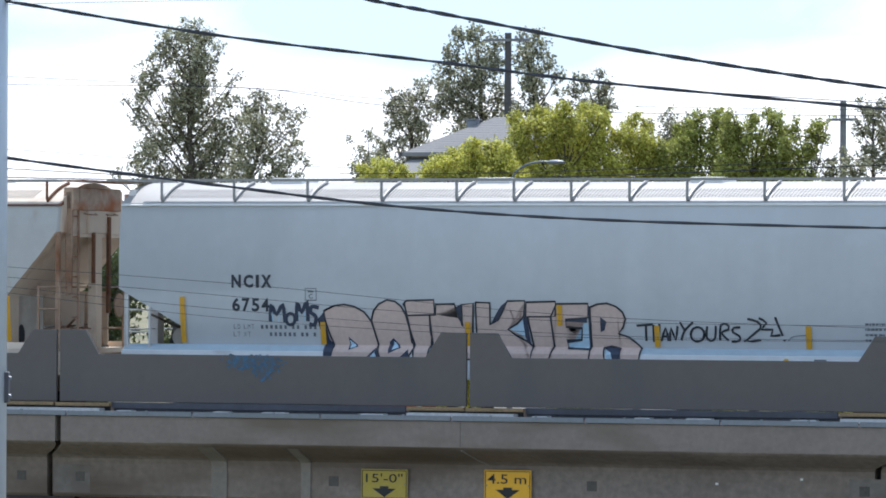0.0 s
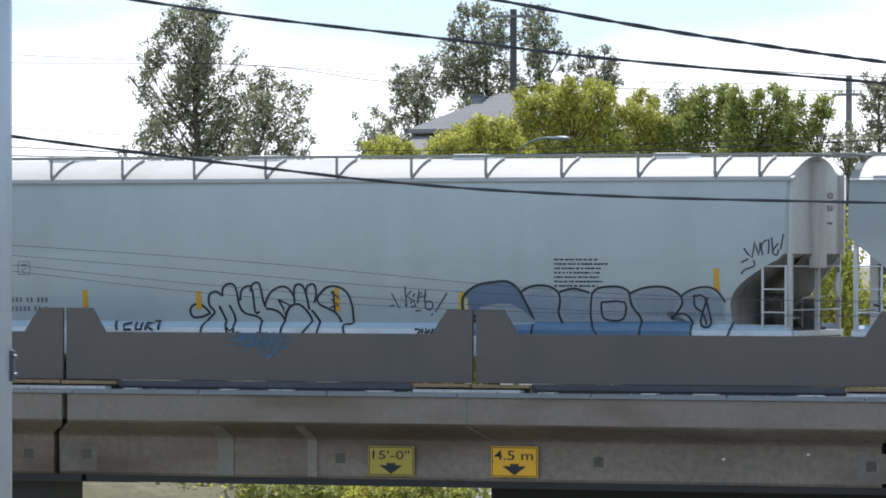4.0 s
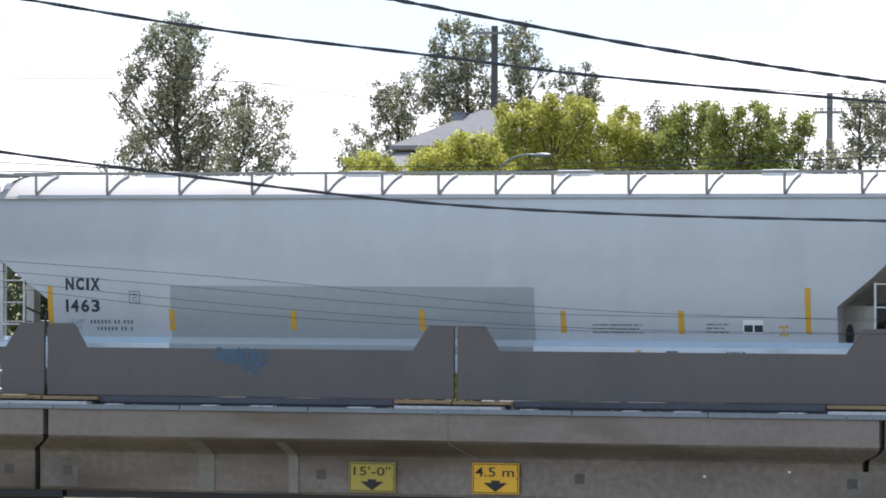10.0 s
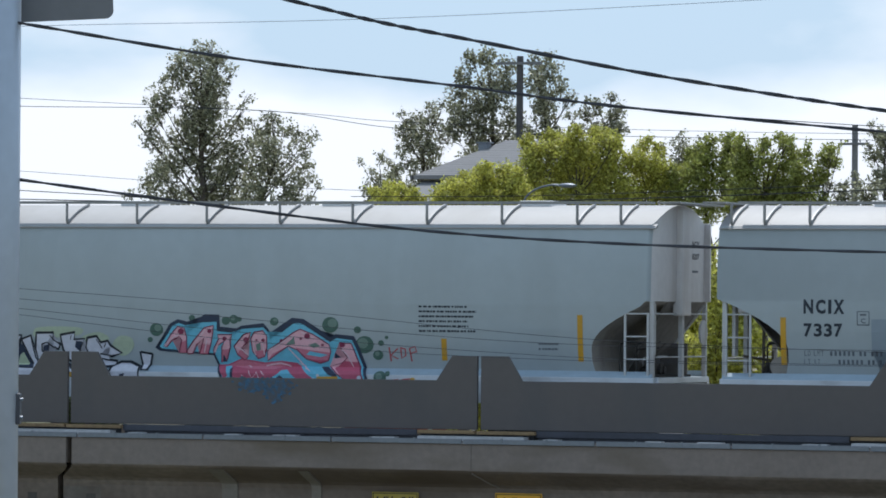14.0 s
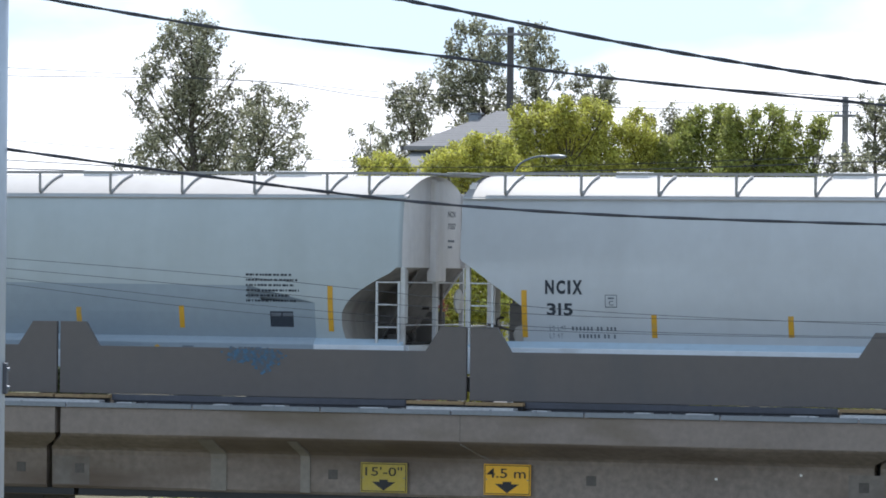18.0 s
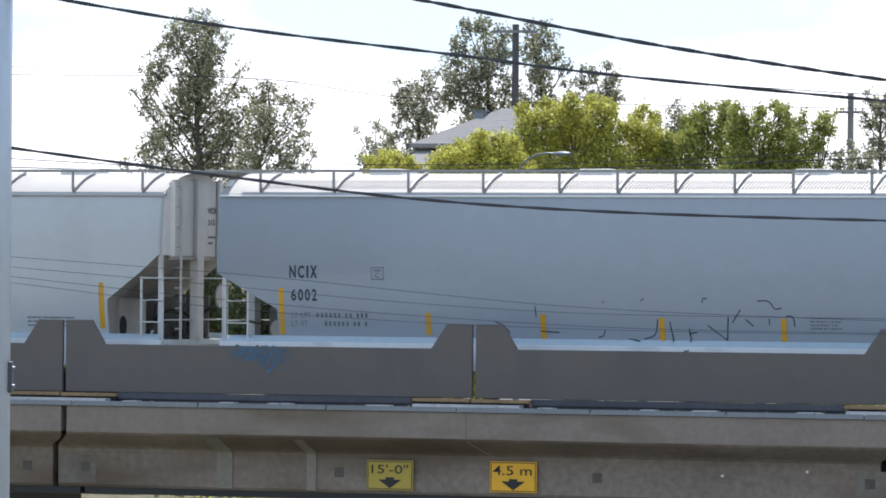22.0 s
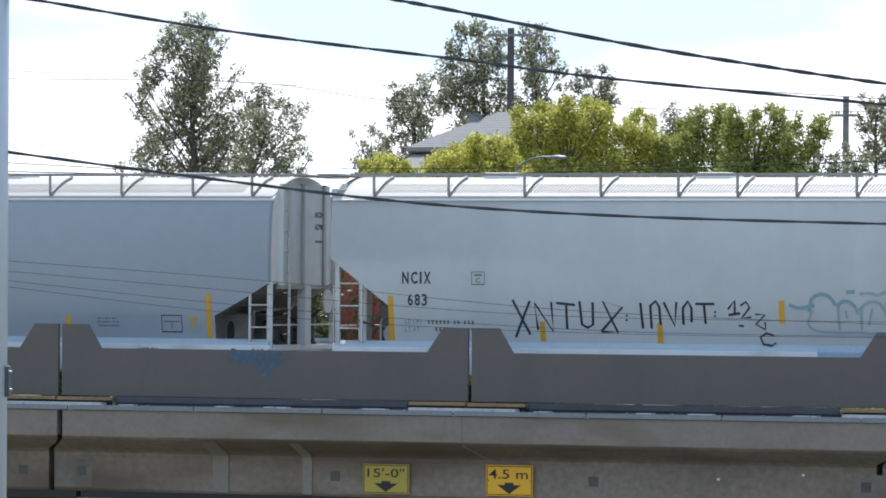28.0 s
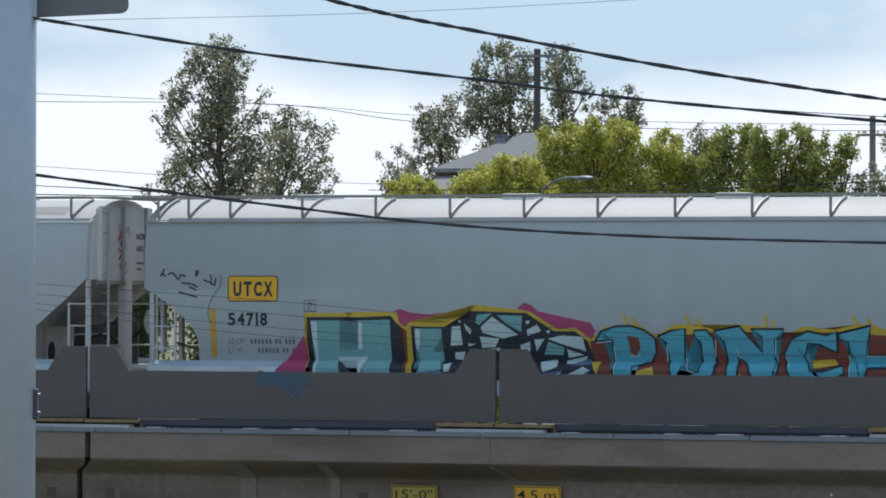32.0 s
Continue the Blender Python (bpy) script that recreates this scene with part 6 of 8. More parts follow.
class Piece:
    """One graffito: layers of paint on a car side, each a little above the last."""

    def __init__(self, car, board, label, lift=0.004):
        self.car, self.board, self.label, self.lift, self.root = CARS[car], board, label, lift, None

    def put(self, name, shapes, mat):
        self.lift += 0.0012
        for i, shape in enumerate(shapes):
            ob = decal(self.car, name if self.root else "graffiti", [shape], mat, self.lift + 0.00004 * i, "" if self.root else self.label, self.root)
            self.root = self.root or ob
        return self

    def on(self, board):
        self.board = board
        return self

    def fill(self, mat, *outlines, soft=0):
        return self.put("paint_fill", [blob(at_board(self.board, o), soft) for o in outlines], mat)

    def edge(self, mat, width, *outlines, soft=0):
        return self.put("outline", [ribbon(rounded(at_board(self.board, o), soft, True) if soft else at_board(self.board, o), width, True) for o in outlines], mat)

    def line(self, mat, width, *lines, soft=3):
        return self.put("line", [ribbon(rounded(at_board(self.board, o), soft), width) for o in lines], mat)

    def dots(self, mat, *spots):
        return self.put("dot", [blob(at_board(self.board, ring_pts(x, y, r, r * 0.95))) for x, y, r in spots], mat)


def doinkier():
    D = [(490, 220), (540, 195), (590, 188), (640, 198), (690, 225), (725, 270), (745, 330), (752, 400), (748, 450), (525, 450), (535, 400), (515, 320), (495, 260)]
    O = [(725, 265), (735, 220), (760, 185), (800, 165), (840, 172), (870, 195), (895, 240), (912, 300), (925, 370), (930, 400), (905, 450), (770, 450), (752, 400), (745, 330)]
    I = [(885, 180), (895, 168), (1030, 163), (1035, 235), (1010, 240), (1015, 320), (1022, 345), (1000, 450), (930, 450), (930, 395), (915, 310), (900, 240)]
    N = [(1040, 185), (1130, 182), (1152, 250), (1170, 290), (1165, 185), (1222, 178), (1222, 340), (1220, 450), (1020, 450), (1010, 240), (1038, 236)]
    g = Piece("A", "A1", "bubble-letter graffiti in dusty pink with navy shading")
    g.fill(BEIGE, D, O, I, N)
    g.on("A2")
    K = [(-178, 107), (-100, 110), (-97, 228), (-54, 201), (-27, 147), (-6, 99), (90, 97), (85, 180), (50, 220), (0, 250), (50, 285), (110, 315), (130, 350), (120, 410), (-180, 415)]
    T = [(97, 105), (255, 100), (255, 178), (230, 182), (240, 350), (220, 408), (120, 408), (130, 350), (105, 182), (95, 180)]
    E = [(260, 113), (430, 110), (430, 185), (310, 195), (315, 235), (400, 240), (400, 300), (320, 305), (318, 350), (440, 355), (430, 415), (220, 410), (240, 350), (230, 182)]
    R = [(440, 130), (480, 113), (530, 108), (580, 125), (615, 155), (630, 190), (620, 235), (595, 268), (650, 285), (690, 315), (712, 350), (700, 420), (600, 418), (600, 350), (560, 335), (525, 345), (520, 415), (435, 415), (440, 355), (455, 345)]
    g.fill(BEIGE, K, T, E, R)
    g.fill(PALEBLUE, [(10, 248), (85, 195), (95, 290)], [(320, 305), (400, 300), (410, 212), (430, 215), (435, 350), (320, 350)], [(528, 360), (552, 370), (558, 415), (522, 415)])
    g.fill(NAVY, [(-97, 228), (-54, 200), (-27, 147), (-6, 99), (-40, 125), (-65, 165), (-72, 205)], [(85, 180), (102, 185), (130, 345), (110, 320), (95, 290), (80, 200)],
           [(430, 118), (442, 130), (458, 345), (440, 355), (428, 350)], [(310, 190), (425, 183), (425, 212), (310, 206)], [(495, 180), (530, 205), (520, 250), (500, 262)],
           [(525, 345), (560, 335), (600, 350), (598, 415), (562, 415), (552, 370)], [(320, 305), (400, 296), (402, 308), (322, 322)])
    g.on("A1").fill(NAVY, [(458, 262), (490, 225), (500, 290), (520, 360), (540, 395), (528, 445), (487, 445), (490, 400), (510, 385), (485, 350), (470, 272)], [(612, 345), (655, 395), (612, 412)],
                    [(835, 350), (865, 400), (808, 425), (815, 370)], [(1135, 200), (1165, 182), (1170, 290), (1155, 250)], [(700, 445), (745, 400), (770, 447)], [(860, 447), (905, 405), (912, 447)], [(875, 185), (890, 172), (897, 215)])
    g.fill(PALEBLUE, [(619, 360), (646, 394), (619, 404)], [(838, 365), (855, 398), (824, 410)], [(715, 445), (740, 418), (750, 446)])
    g.edge(INK, 0.034, D, O, I, N)
    g.line(INK, 0.03, [(900, 240), (1036, 236)], soft=1)
    g.on("A2").edge(INK, 0.034, K, T, E, R)
    g.line(INK, 0.028, [(105, 182), (232, 181)], soft=1)
    t = Piece("A", "A2", "hand-written dark marker tag", 0.008)
    t.line(INK, 0.042, [(690, 225), (778, 218)], [(740, 222), (745, 305)], [(780, 220), (785, 310)], [(812, 215), (808, 300)], [(783, 262), (808, 258)], [(825, 305), (845, 235), (862, 305)], [(833, 280), (857, 280)],
           [(870, 305), (873, 235), (900, 300), (908, 225)], [(920, 205), (945, 245)], [(990, 205), (945, 250), (930, 300)], [(1065, 225), (1062, 280), (1085, 302), (1108, 285), (1110, 222)], soft=2)
    t.line(INK, 0.042, [(1135, 300), (1135, 220), (1170, 215), (1178, 240), (1140, 258), (1180, 300)], [(1240, 230), (1205, 232), (1200, 255), (1235, 275), (1235, 300), (1195, 305)], [(1275, 185), (1330, 200), (1345, 235), (1270, 300), (1350, 295)],
           [(1335, 180), (1375, 205), (1350, 240), (1410, 240), (1400, 272), (1450, 268)], [(1420, 175), (1462, 272)], soft=2)
    t.line(FAINT_INK, 0.014, [(1490, 300), (1520, 275), (1600, 268)])
    t.dots(INK, (1265, 300, 7), (1472, 296, 7))
    t.put("line", [ribbon(at_board("A2", ring_pts(1015, 268, 36, 38)), 0.042, True)], INK)
    m = Piece("A", "A1", "small dark bubble tag", 0.01)
    m.line(NAVY, 0.07, [(225, 275), (228, 192), (255, 240), (285, 190), (298, 278)], [(355, 272), (358, 180), (380, 230), (405, 175), (412, 272)], [(465, 205), (430, 200), (425, 228), (450, 248), (445, 288), (418, 284)], soft=3)
    m.put("line", [ribbon(at_board("A1", ring_pts(325, 262, 22, 28)), 0.06, True)], NAVY)
    m.line(PALEBLUE, 0.025, [(232, 232), (238, 275)], [(272, 232), (266, 275)], [(366, 228), (370, 272)], [(396, 226), (392, 270)], soft=2)


FAINT_INK = spray("thin_ink", (0.12, 0.15, 0.19))


def mucko():
    g = Piece("B", "B1", "dark outline bubble graffiti left unfilled")
    lines = ([(425, 272), (435, 235), (470, 205), (490, 180), (465, 150), (465, 105), (495, 90), (525, 110)], [(525, 110), (525, 80), (545, 57), (575, 60), (590, 95), (600, 150), (625, 185), (680, 200), (705, 225), (695, 275)],
             [(470, 185), (430, 150), (395, 150), (378, 175), (395, 205), (440, 200), (470, 185)], [(510, 155), (540, 215), (545, 272)], [(555, 150), (580, 200), (575, 272)], [(605, 130), (610, 85), (640, 65), (660, 85), (672, 180), (692, 178)],
             [(650, 90), (660, 57), (690, 55), (708, 130), (720, 160)])
    more = ([(715, 150), (740, 95), (785, 68), (820, 75), (845, 110), (848, 140)], [(720, 165), (770, 175), (805, 215), (785, 272)], [(805, 215), (825, 160), (870, 145), (915, 190), (915, 230), (880, 275)],
            [(845, 110), (850, 65), (880, 60), (900, 100), (915, 170)], [(900, 100), (905, 65), (935, 58), (945, 100), (937, 140)], [(925, 170), (955, 230), (945, 275)],
            [(950, 115), (985, 75), (1030, 65), (1080, 90), (1105, 150), (1110, 200), (1100, 230), (1065, 235), (1070, 275)], [(950, 115), (960, 145), (1030, 180), (1060, 225)])
    g.line(INK, 0.042, *lines)
    g.line(INK, 0.042, *more)
    g.line(INK, 0.036, [(775, 125), (830, 150), (805, 190), (800, 165), (775, 125)], [(545, 250), (558, 265), (575, 250)], [(1010, 90), (1050, 120), (1010, 122), (1045, 150), (1010, 158)], [(1022, 85), (1028, 175)], soft=1)
    g.line(INK, 0.05, [(45, 222), (45, 262)], [(110, 232), (75, 240), (80, 262), (110, 260)], [(130, 228), (132, 260), (155, 260), (158, 230)], [(175, 264), (180, 230), (205, 232), (182, 246), (210, 264)], [(220, 225), (245, 222), (235, 262)], soft=1)
    w = Piece("B", "B3", "thin dark hand-written tag")
    w.line(NAVY, 0.028, [(215, 180), (262, 265), (270, 200), (300, 255), (290, 140)], [(325, 165), (300, 195), (330, 215)], [(345, 180), (335, 200)], [(370, 165), (360, 235)], [(385, 175), (365, 205), (410, 190)], [(405, 160), (400, 230)], [(205, 250), (230, 245)], [(318, 235), (340, 215), (350, 250), (322, 250)], [(460, 280), (525, 178)], [(350, 275), (380, 272)], [(438, 300), (445, 288)], soft=1)
    w.put("line", [ribbon(at_board("B3", ring_pts(425, 245, 22, 24)), 0.026, True)], NAVY)
    w.line(INK, 0.045, [(345, 375), (380, 375), (355, 410)], [(385, 410), (390, 370), (405, 405), (410, 370)], [(430, 375), (415, 395), (430, 410), (440, 390)], [(445, 410), (445, 372), (465, 380), (450, 392), (470, 410)], soft=1)
    w.put("line", [ribbon(at_board("B3", ring_pts(487, 388, 14, 16)), 0.045, True)], INK)
    b = Piece("B", "B2", "worn blue throw-up graffiti with dark rounded letter outlines")
    one = [(60, 290), (110, 255), (180, 240), (245, 238), (290, 270), (320, 320), (350, 380), (362, 412), (345, 470), (60, 470), (50, 360)]
    two = [(305, 280), (350, 255), (420, 255), (465, 285), (470, 330), (468, 380), (480, 418), (362, 412), (340, 360)]
    three = [(470, 285), (530, 265), (600, 285), (605, 340), (605, 418), (485, 418), (468, 380)]
    four = [(610, 290), (640, 262), (720, 258), (765, 275), (772, 300), (785, 350), (820, 395), (815, 418), (608, 418)]
    five = [(772, 285), (830, 262), (910, 258), (970, 280), (995, 310), (990, 350), (950, 395), (1030, 400), (1030, 415), (818, 415), (785, 345)]
    six = [(988, 300), (1030, 270), (1090, 258), (1140, 272), (1175, 320), (1180, 400), (1035, 402), (1000, 370)]
    b.fill(MIDBLUE, one)
    b.fill(GREYBLUE, two, three, four, five, six)
    b.fill(STRONGBLUE, [(285, 412), (1030, 404), (1038, 475), (280, 472)])
    b.fill(HAZEBLUE, [(990, 310), (1060, 270), (1150, 300), (1160, 380), (1040, 390)], [(800, 300), (900, 272), (980, 310), (930, 370), (830, 370)], [(490, 290), (580, 285), (600, 390), (490, 390)], [(330, 300), (420, 275), (460, 320), (460, 390), (370, 390)], soft=3)
    b.line(INK, 0.042, [(40, 350), (60, 290), (110, 255), (180, 240), (245, 238), (290, 270), (320, 320), (350, 380), (362, 412), (345, 475)], [(305, 280), (350, 257), (420, 257), (465, 285), (472, 330), (466, 370), (485, 418)],
           [(470, 282), (530, 267), (600, 285)], [(608, 290), (640, 264), (720, 258), (765, 277), (772, 300), (785, 345), (822, 395), (812, 475)], [(772, 287), (830, 264), (910, 258), (970, 280), (995, 310), (990, 345), (950, 395)])
    b.line(INK, 0.036, [(610, 290), (605, 350), (612, 415), (640, 475)], [(988, 300), (1030, 272), (1090, 258), (1140, 272), (1178, 322)], [(650, 325), (655, 380), (680, 400), (745, 395), (750, 325), (650, 325)], [(950, 385), (1000, 370), (1040, 405), (1030, 475)],
           [(1180, 480), (1200, 430), (1212, 405)], [(1040, 300), (1090, 300), (1120, 405), (1095, 430), (1075, 405), (1105, 300)], [(1048, 290), (1050, 340), (1085, 370), (1090, 420)])
    b.on("B3").fill(GREYBLUE, [(720, 250), (880, 235), (985, 300), (995, 345), (740, 345), (700, 300)], soft=3)
    b.fill(GOLD, [(590, 180), (630, 175), (612, 230), (620, 290), (590, 300)])
    b.fill(CREAM, [(620, 215), (640, 200), (640, 260), (652, 280), (626, 275)])
    b.line(INK, 0.05, [(640, 170), (615, 200), (612, 250), (625, 290), (660, 303), (715, 298)], [(640, 410), (640, 360), (660, 332), (720, 322)], soft=3)
    tag = Piece("B", "B2", "thin grey hand-written tag near the car end")
    tag.line(NAVY, 0.03, [(1245, 205), (1260, 185), (1300, 170), (1295, 145)], [(1255, 95), (1290, 135), (1300, 70), (1318, 125), (1325, 70)], [(1335, 125), (1330, 80), (1360, 60), (1358, 120)], [(1378, 120), (1372, 50)], [(1400, 75), (1375, 110), (1395, 125), (1400, 100)],
             [(1422, 35), (1410, 100)], [(1245, 155), (1275, 140)], soft=2)


def huske():
    H = [(100, 195), (115, 160), (150, 115), (205, 80), (188, 110), (160, 160), (215, 165), (235, 112), (325, 112), (300, 165), (285, 200), (345, 198), (365, 180), (340, 150), (345, 130), (385, 112), (400, 155), (435, 180), (412, 225), (395, 235), (415, 290), (425, 365), (385, 365), (345, 310), (325, 245), (265, 240), (262, 300), (225, 320), (195, 330), (150, 330), (185, 290), (215, 215), (150, 205)]
    U = [(465, 160), (480, 140), (550, 145), (540, 190), (515, 260), (500, 320), (560, 322), (620, 325), (600, 260), (565, 190), (555, 165), (605, 145), (615, 190), (635, 265), (655, 320), (660, 365), (470, 365), (450, 300), (440, 230)]
    S = [(640, 130), (735, 128), (735, 165), (775, 190), (765, 215), (735, 205), (700, 180), (670, 190), (672, 230), (750, 245), (810, 290), (855, 335), (850, 365), (800, 340), (760, 300), (700, 285), (650, 275), (635, 220)]
    K = [(780, 140), (860, 125), (855, 165), (915, 160), (895, 205), (890, 240), (960, 300), (1020, 345), (1030, 372), (900, 370), (890, 310), (830, 275), (795, 215)]
    E = [(935, 155), (985, 145), (1010, 180), (1050, 170), (1065, 195), (1130, 235), (1075, 250), (1010, 240), (1000, 262), (1060, 275), (1105, 280), (1095, 305), (1030, 310), (960, 270), (925, 205)]
    lobe = [(1050, 360), (1075, 310), (1130, 285), (1190, 285), (1225, 310), (1225, 372), (1060, 372)]
    mark = [(1240, 230), (1305, 240), (1275, 325), (1245, 325)]
    dot = [(1238, 345), (1270, 350), (1275, 375), (1240, 375)]
    base = [(200, 340), (240, 312), (300, 312), (345, 335), (370, 365), (200, 365)]
    low = [(690, 315), (740, 310), (800, 350), (795, 367), (690, 367)]
    g = Piece("E", "E5", "wild-style graffiti in white letters with a black outline")
    g.fill(HAZE, [(150, 75), (210, 25), (245, 45), (225, 95), (160, 110)], [(55, 210), (100, 130), (150, 210), (180, 330), (60, 340)], [(620, 125), (660, 95), (880, 95), (900, 130), (800, 150), (640, 150)], [(1080, 180), (1120, 140), (1185, 150), (1200, 200), (1150, 250), (1090, 230)], [(900, 150), (1000, 120), (1060, 160), (960, 190)], soft=4)
    g.edge(INK, 0.065, H, U, S, K, E, lobe, mark)
    g.fill(NAVY, [(440, 150), (475, 132), (460, 215), (450, 290), (425, 240)], [(265, 240), (345, 240), (385, 365), (300, 330), (255, 320)], [(500, 322), (545, 190), (570, 195), (625, 325)], [(650, 275), (760, 285), (850, 350), (690, 330)], [(880, 280), (960, 300), (1030, 372), (890, 372)], [(300, 120), (345, 120), (365, 190), (285, 198)])
    g.fill(CHALK, H, U, S, K, E, lobe, mark, dot, base, low)
    g.fill(HAZE, [(278, 258), (320, 256), (338, 302), (300, 304), (272, 302)], [(515, 308), (545, 250), (565, 235), (590, 308)])
    g.fill(NAVY, [(315, 128), (335, 140), (352, 182), (300, 190)], [(545, 200), (560, 195), (592, 260), (608, 312), (566, 228)], [(655, 285), (750, 285), (812, 312), (840, 345), (780, 312), (660, 304)], [(675, 232), (682, 198), (715, 190), (700, 212), (708, 236)], [(868, 170), (905, 172), (888, 226), (862, 204)], [(915, 292), (960, 322), (1005, 368), (975, 370), (935, 325)], [(1120, 350), (1150, 345), (1140, 370), (1115, 370)])
    g.edge(INK, 0.026, H, U, S, K, E, lobe, mark, base)
    g.line(INK, 0.018, [(242, 215), (240, 285), (210, 290)], [(300, 130), (270, 130)], [(365, 135), (390, 155)], [(545, 155), (520, 230)], [(715, 140), (735, 160)], [(840, 140), (835, 165)], [(985, 160), (1020, 210)], [(760, 215), (745, 200)], [(1040, 180), (1030, 205)], [(860, 300), (850, 340)], [(330, 318), (365, 350)], [(1185, 290), (1215, 310)], soft=1)
    g.fill(M_YELLOW, [(122, 332), (235, 335), (235, 358), (122, 358)], [(755, 342), (868, 342), (868, 368), (755, 368)])


def mose():
    outer = [(40, 260), (85, 190), (120, 130), (160, 108), (205, 118), (225, 160), (285, 100), (310, 80), (390, 80), (395, 145), (490, 155), (520, 140), (640, 125), (660, 150), (680, 175), (740, 135), (800, 95), (860, 100), (940, 150), (1010, 200), (1040, 180), (1140, 190), (1165, 240), (1195, 320), (1225, 435), (410, 435), (365, 290), (60, 270)]
    g = Piece("E", "E4", "wild-style graffiti in pink and cyan with green bubbles", 0.006)
    g.dots(BOTTLE, (40, 160, 38), (5, 215, 15), (240, 95, 18), (430, 108, 24), (475, 100, 26), (505, 100, 14), (700, 110, 24), (1010, 125, 45), (1160, 150, 20), (1200, 230, 50), (1275, 285, 28), (1000, 190, 20), (1285, 405, 35), (1325, 385, 14), (1290, 220, 16), (1320, 190, 10))
    g.dots(MOSS, (1022, 116, 26), (1190, 222, 30), (48, 150, 20), (706, 104, 12), (1270, 278, 13), (1280, 400, 18), (470, 96, 12))
    g.fill(NAVY, outer)
    g.edge(NAVY, 0.04, outer)
    g.fill(CYAN, [(60, 250), (100, 190), (130, 140), (165, 122), (200, 134), (218, 182), (300, 118), (380, 114), (380, 165), (460, 172), (480, 185), (520, 152), (640, 142), (662, 165), (680, 207), (745, 167), (810, 118), (850, 118), (930, 168), (1010, 218), (1045, 196), (1132, 207), (1158, 260), (1186, 330), (1208, 432), (420, 432), (400, 345), (370, 285), (70, 262)])
    M = [(85, 250), (120, 190), (160, 142), (198, 150), (212, 200), (212, 285), (170, 285), (185, 215), (170, 197), (130, 217), (100, 255)]
    W = [(215, 272), (250, 220), (310, 147), (362, 134), (358, 180), (348, 240), (333, 290), (285, 290), (308, 205), (270, 238), (247, 288), (220, 290)]
    I = [(385, 184), (466, 182), (455, 207), (458, 250), (440, 320), (410, 335), (410, 250), (428, 215), (388, 242), (368, 292), (362, 265), (392, 207)]
    V = [(478, 246), (530, 183), (570, 170), (560, 200), (545, 230), (520, 256), (560, 300), (540, 322), (500, 292)]
    O = [(572, 202), (590, 168), (638, 160), (660, 190), (662, 250), (648, 300), (615, 312), (582, 270)]
    S = [(665, 268), (740, 218), (805, 170), (845, 150), (918, 178), (1006, 232), (1016, 270), (1003, 318), (960, 333), (880, 310), (830, 262), (780, 242), (720, 282), (668, 322)]
    R = [(1062, 220), (1128, 224), (1148, 272), (1180, 350), (1200, 430), (1110, 432), (1010, 350), (1080, 330), (1108, 300), (1072, 252)]
    low = [(430, 352), (520, 312), (560, 332), (650, 332), (740, 322), (830, 332), (870, 382), (940, 432), (840, 432), (770, 370), (690, 410), (660, 430), (490, 430)]
    g.fill(ROSE, low, [(392, 346), (438, 346), (448, 400), (422, 425)])
    g.fill(PINK, M, W, I, V, O, S, R)
    g.fill(CORAL, [(176, 230), (212, 215), (212, 285), (170, 285)], [(300, 235), (348, 240), (333, 290), (285, 290)], [(412, 265), (455, 262), (440, 320), (410, 335)], [(505, 268), (530, 264), (560, 300), (540, 322), (500, 292)], [(585, 272), (657, 265), (648, 300), (615, 312)], [(820, 250), (900, 262), (1014, 275), (1003, 318), (960, 333), (880, 310)], [(690, 285), (760, 250), (780, 242), (720, 282), (668, 322)], [(450, 352), (520, 318), (640, 340), (740, 326), (800, 345), (700, 372), (560, 372)])
    g.fill(ROSE, [(1095, 320), (1168, 325), (1200, 430), (1110, 432), (1030, 362)], [(880, 310), (1003, 318), (960, 333)])
    g.fill(CYAN, [(690, 415), (740, 377), (770, 372), (838, 430), (700, 432)], [(920, 342), (980, 347), (1108, 432), (1050, 432)], [(900, 268), (1000, 287), (960, 300), (880, 287)], [(440, 360), (470, 352), (478, 430), (450, 425)])
    g.fill(MOSS, [(762, 238), (812, 192), (816, 230)], [(892, 236), (930, 222), (958, 240), (920, 250)], [(600, 235), (625, 225), (628, 265), (606, 270)])
    g.fill(NAVY, [(420, 290), (442, 330), (416, 332)], [(1040, 275), (1072, 300), (1036, 306)], [(700, 426), (732, 400), (762, 420)], [(965, 352), (1000, 352), (1052, 395), (1042, 412), (990, 387)], [(456, 372), (468, 365), (472, 420), (458, 420)])
    g.edge(MAROON, 0.02, M, W, I, V, O, S, R)
    g.line(LIGHTPINK, 0.022, [(88, 246), (130, 206), (165, 190)], [(225, 266), (270, 216), (315, 158)], [(312, 284), (326, 215)], [(490, 250), (520, 262), (560, 296)], [(590, 200), (586, 260), (602, 292)], [(632, 200), (650, 290)], [(672, 266), (740, 228), (805, 184)], [(780, 252), (830, 302), (880, 372)], [(1076, 256), (1110, 292), (1145, 356)], [(388, 240), (372, 280)], [(850, 165), (920, 195)], [(660, 350), (740, 335), (800, 352)], soft=2)
    g.line(LIGHTPINK, 0.016, [(520, 400), (545, 425)], [(560, 382), (580, 420), (605, 387), (620, 420)], [(627, 382), (650, 402)], [(842, 332), (902, 382)], [(560, 350), (572, 365)], soft=1)
    g.dots(MAROON, (180, 168, 17), (340, 165, 12), (425, 205, 12), (545, 210, 15), (640, 212, 10), (885, 187, 16), (850, 200, 8), (1080, 232, 14), (970, 234, 8), (605, 212, 6), (740, 210, 7))
    g.dots(CHALK, (920, 425, 14), (945, 398, 8), (1173, 408, 12))
    g.fill(M_YELLOW, [(940, 405), (1055, 402), (1055, 432), (940, 435)])
    r = Piece("E", "E3", "thin red hand-written tag", 0.006)
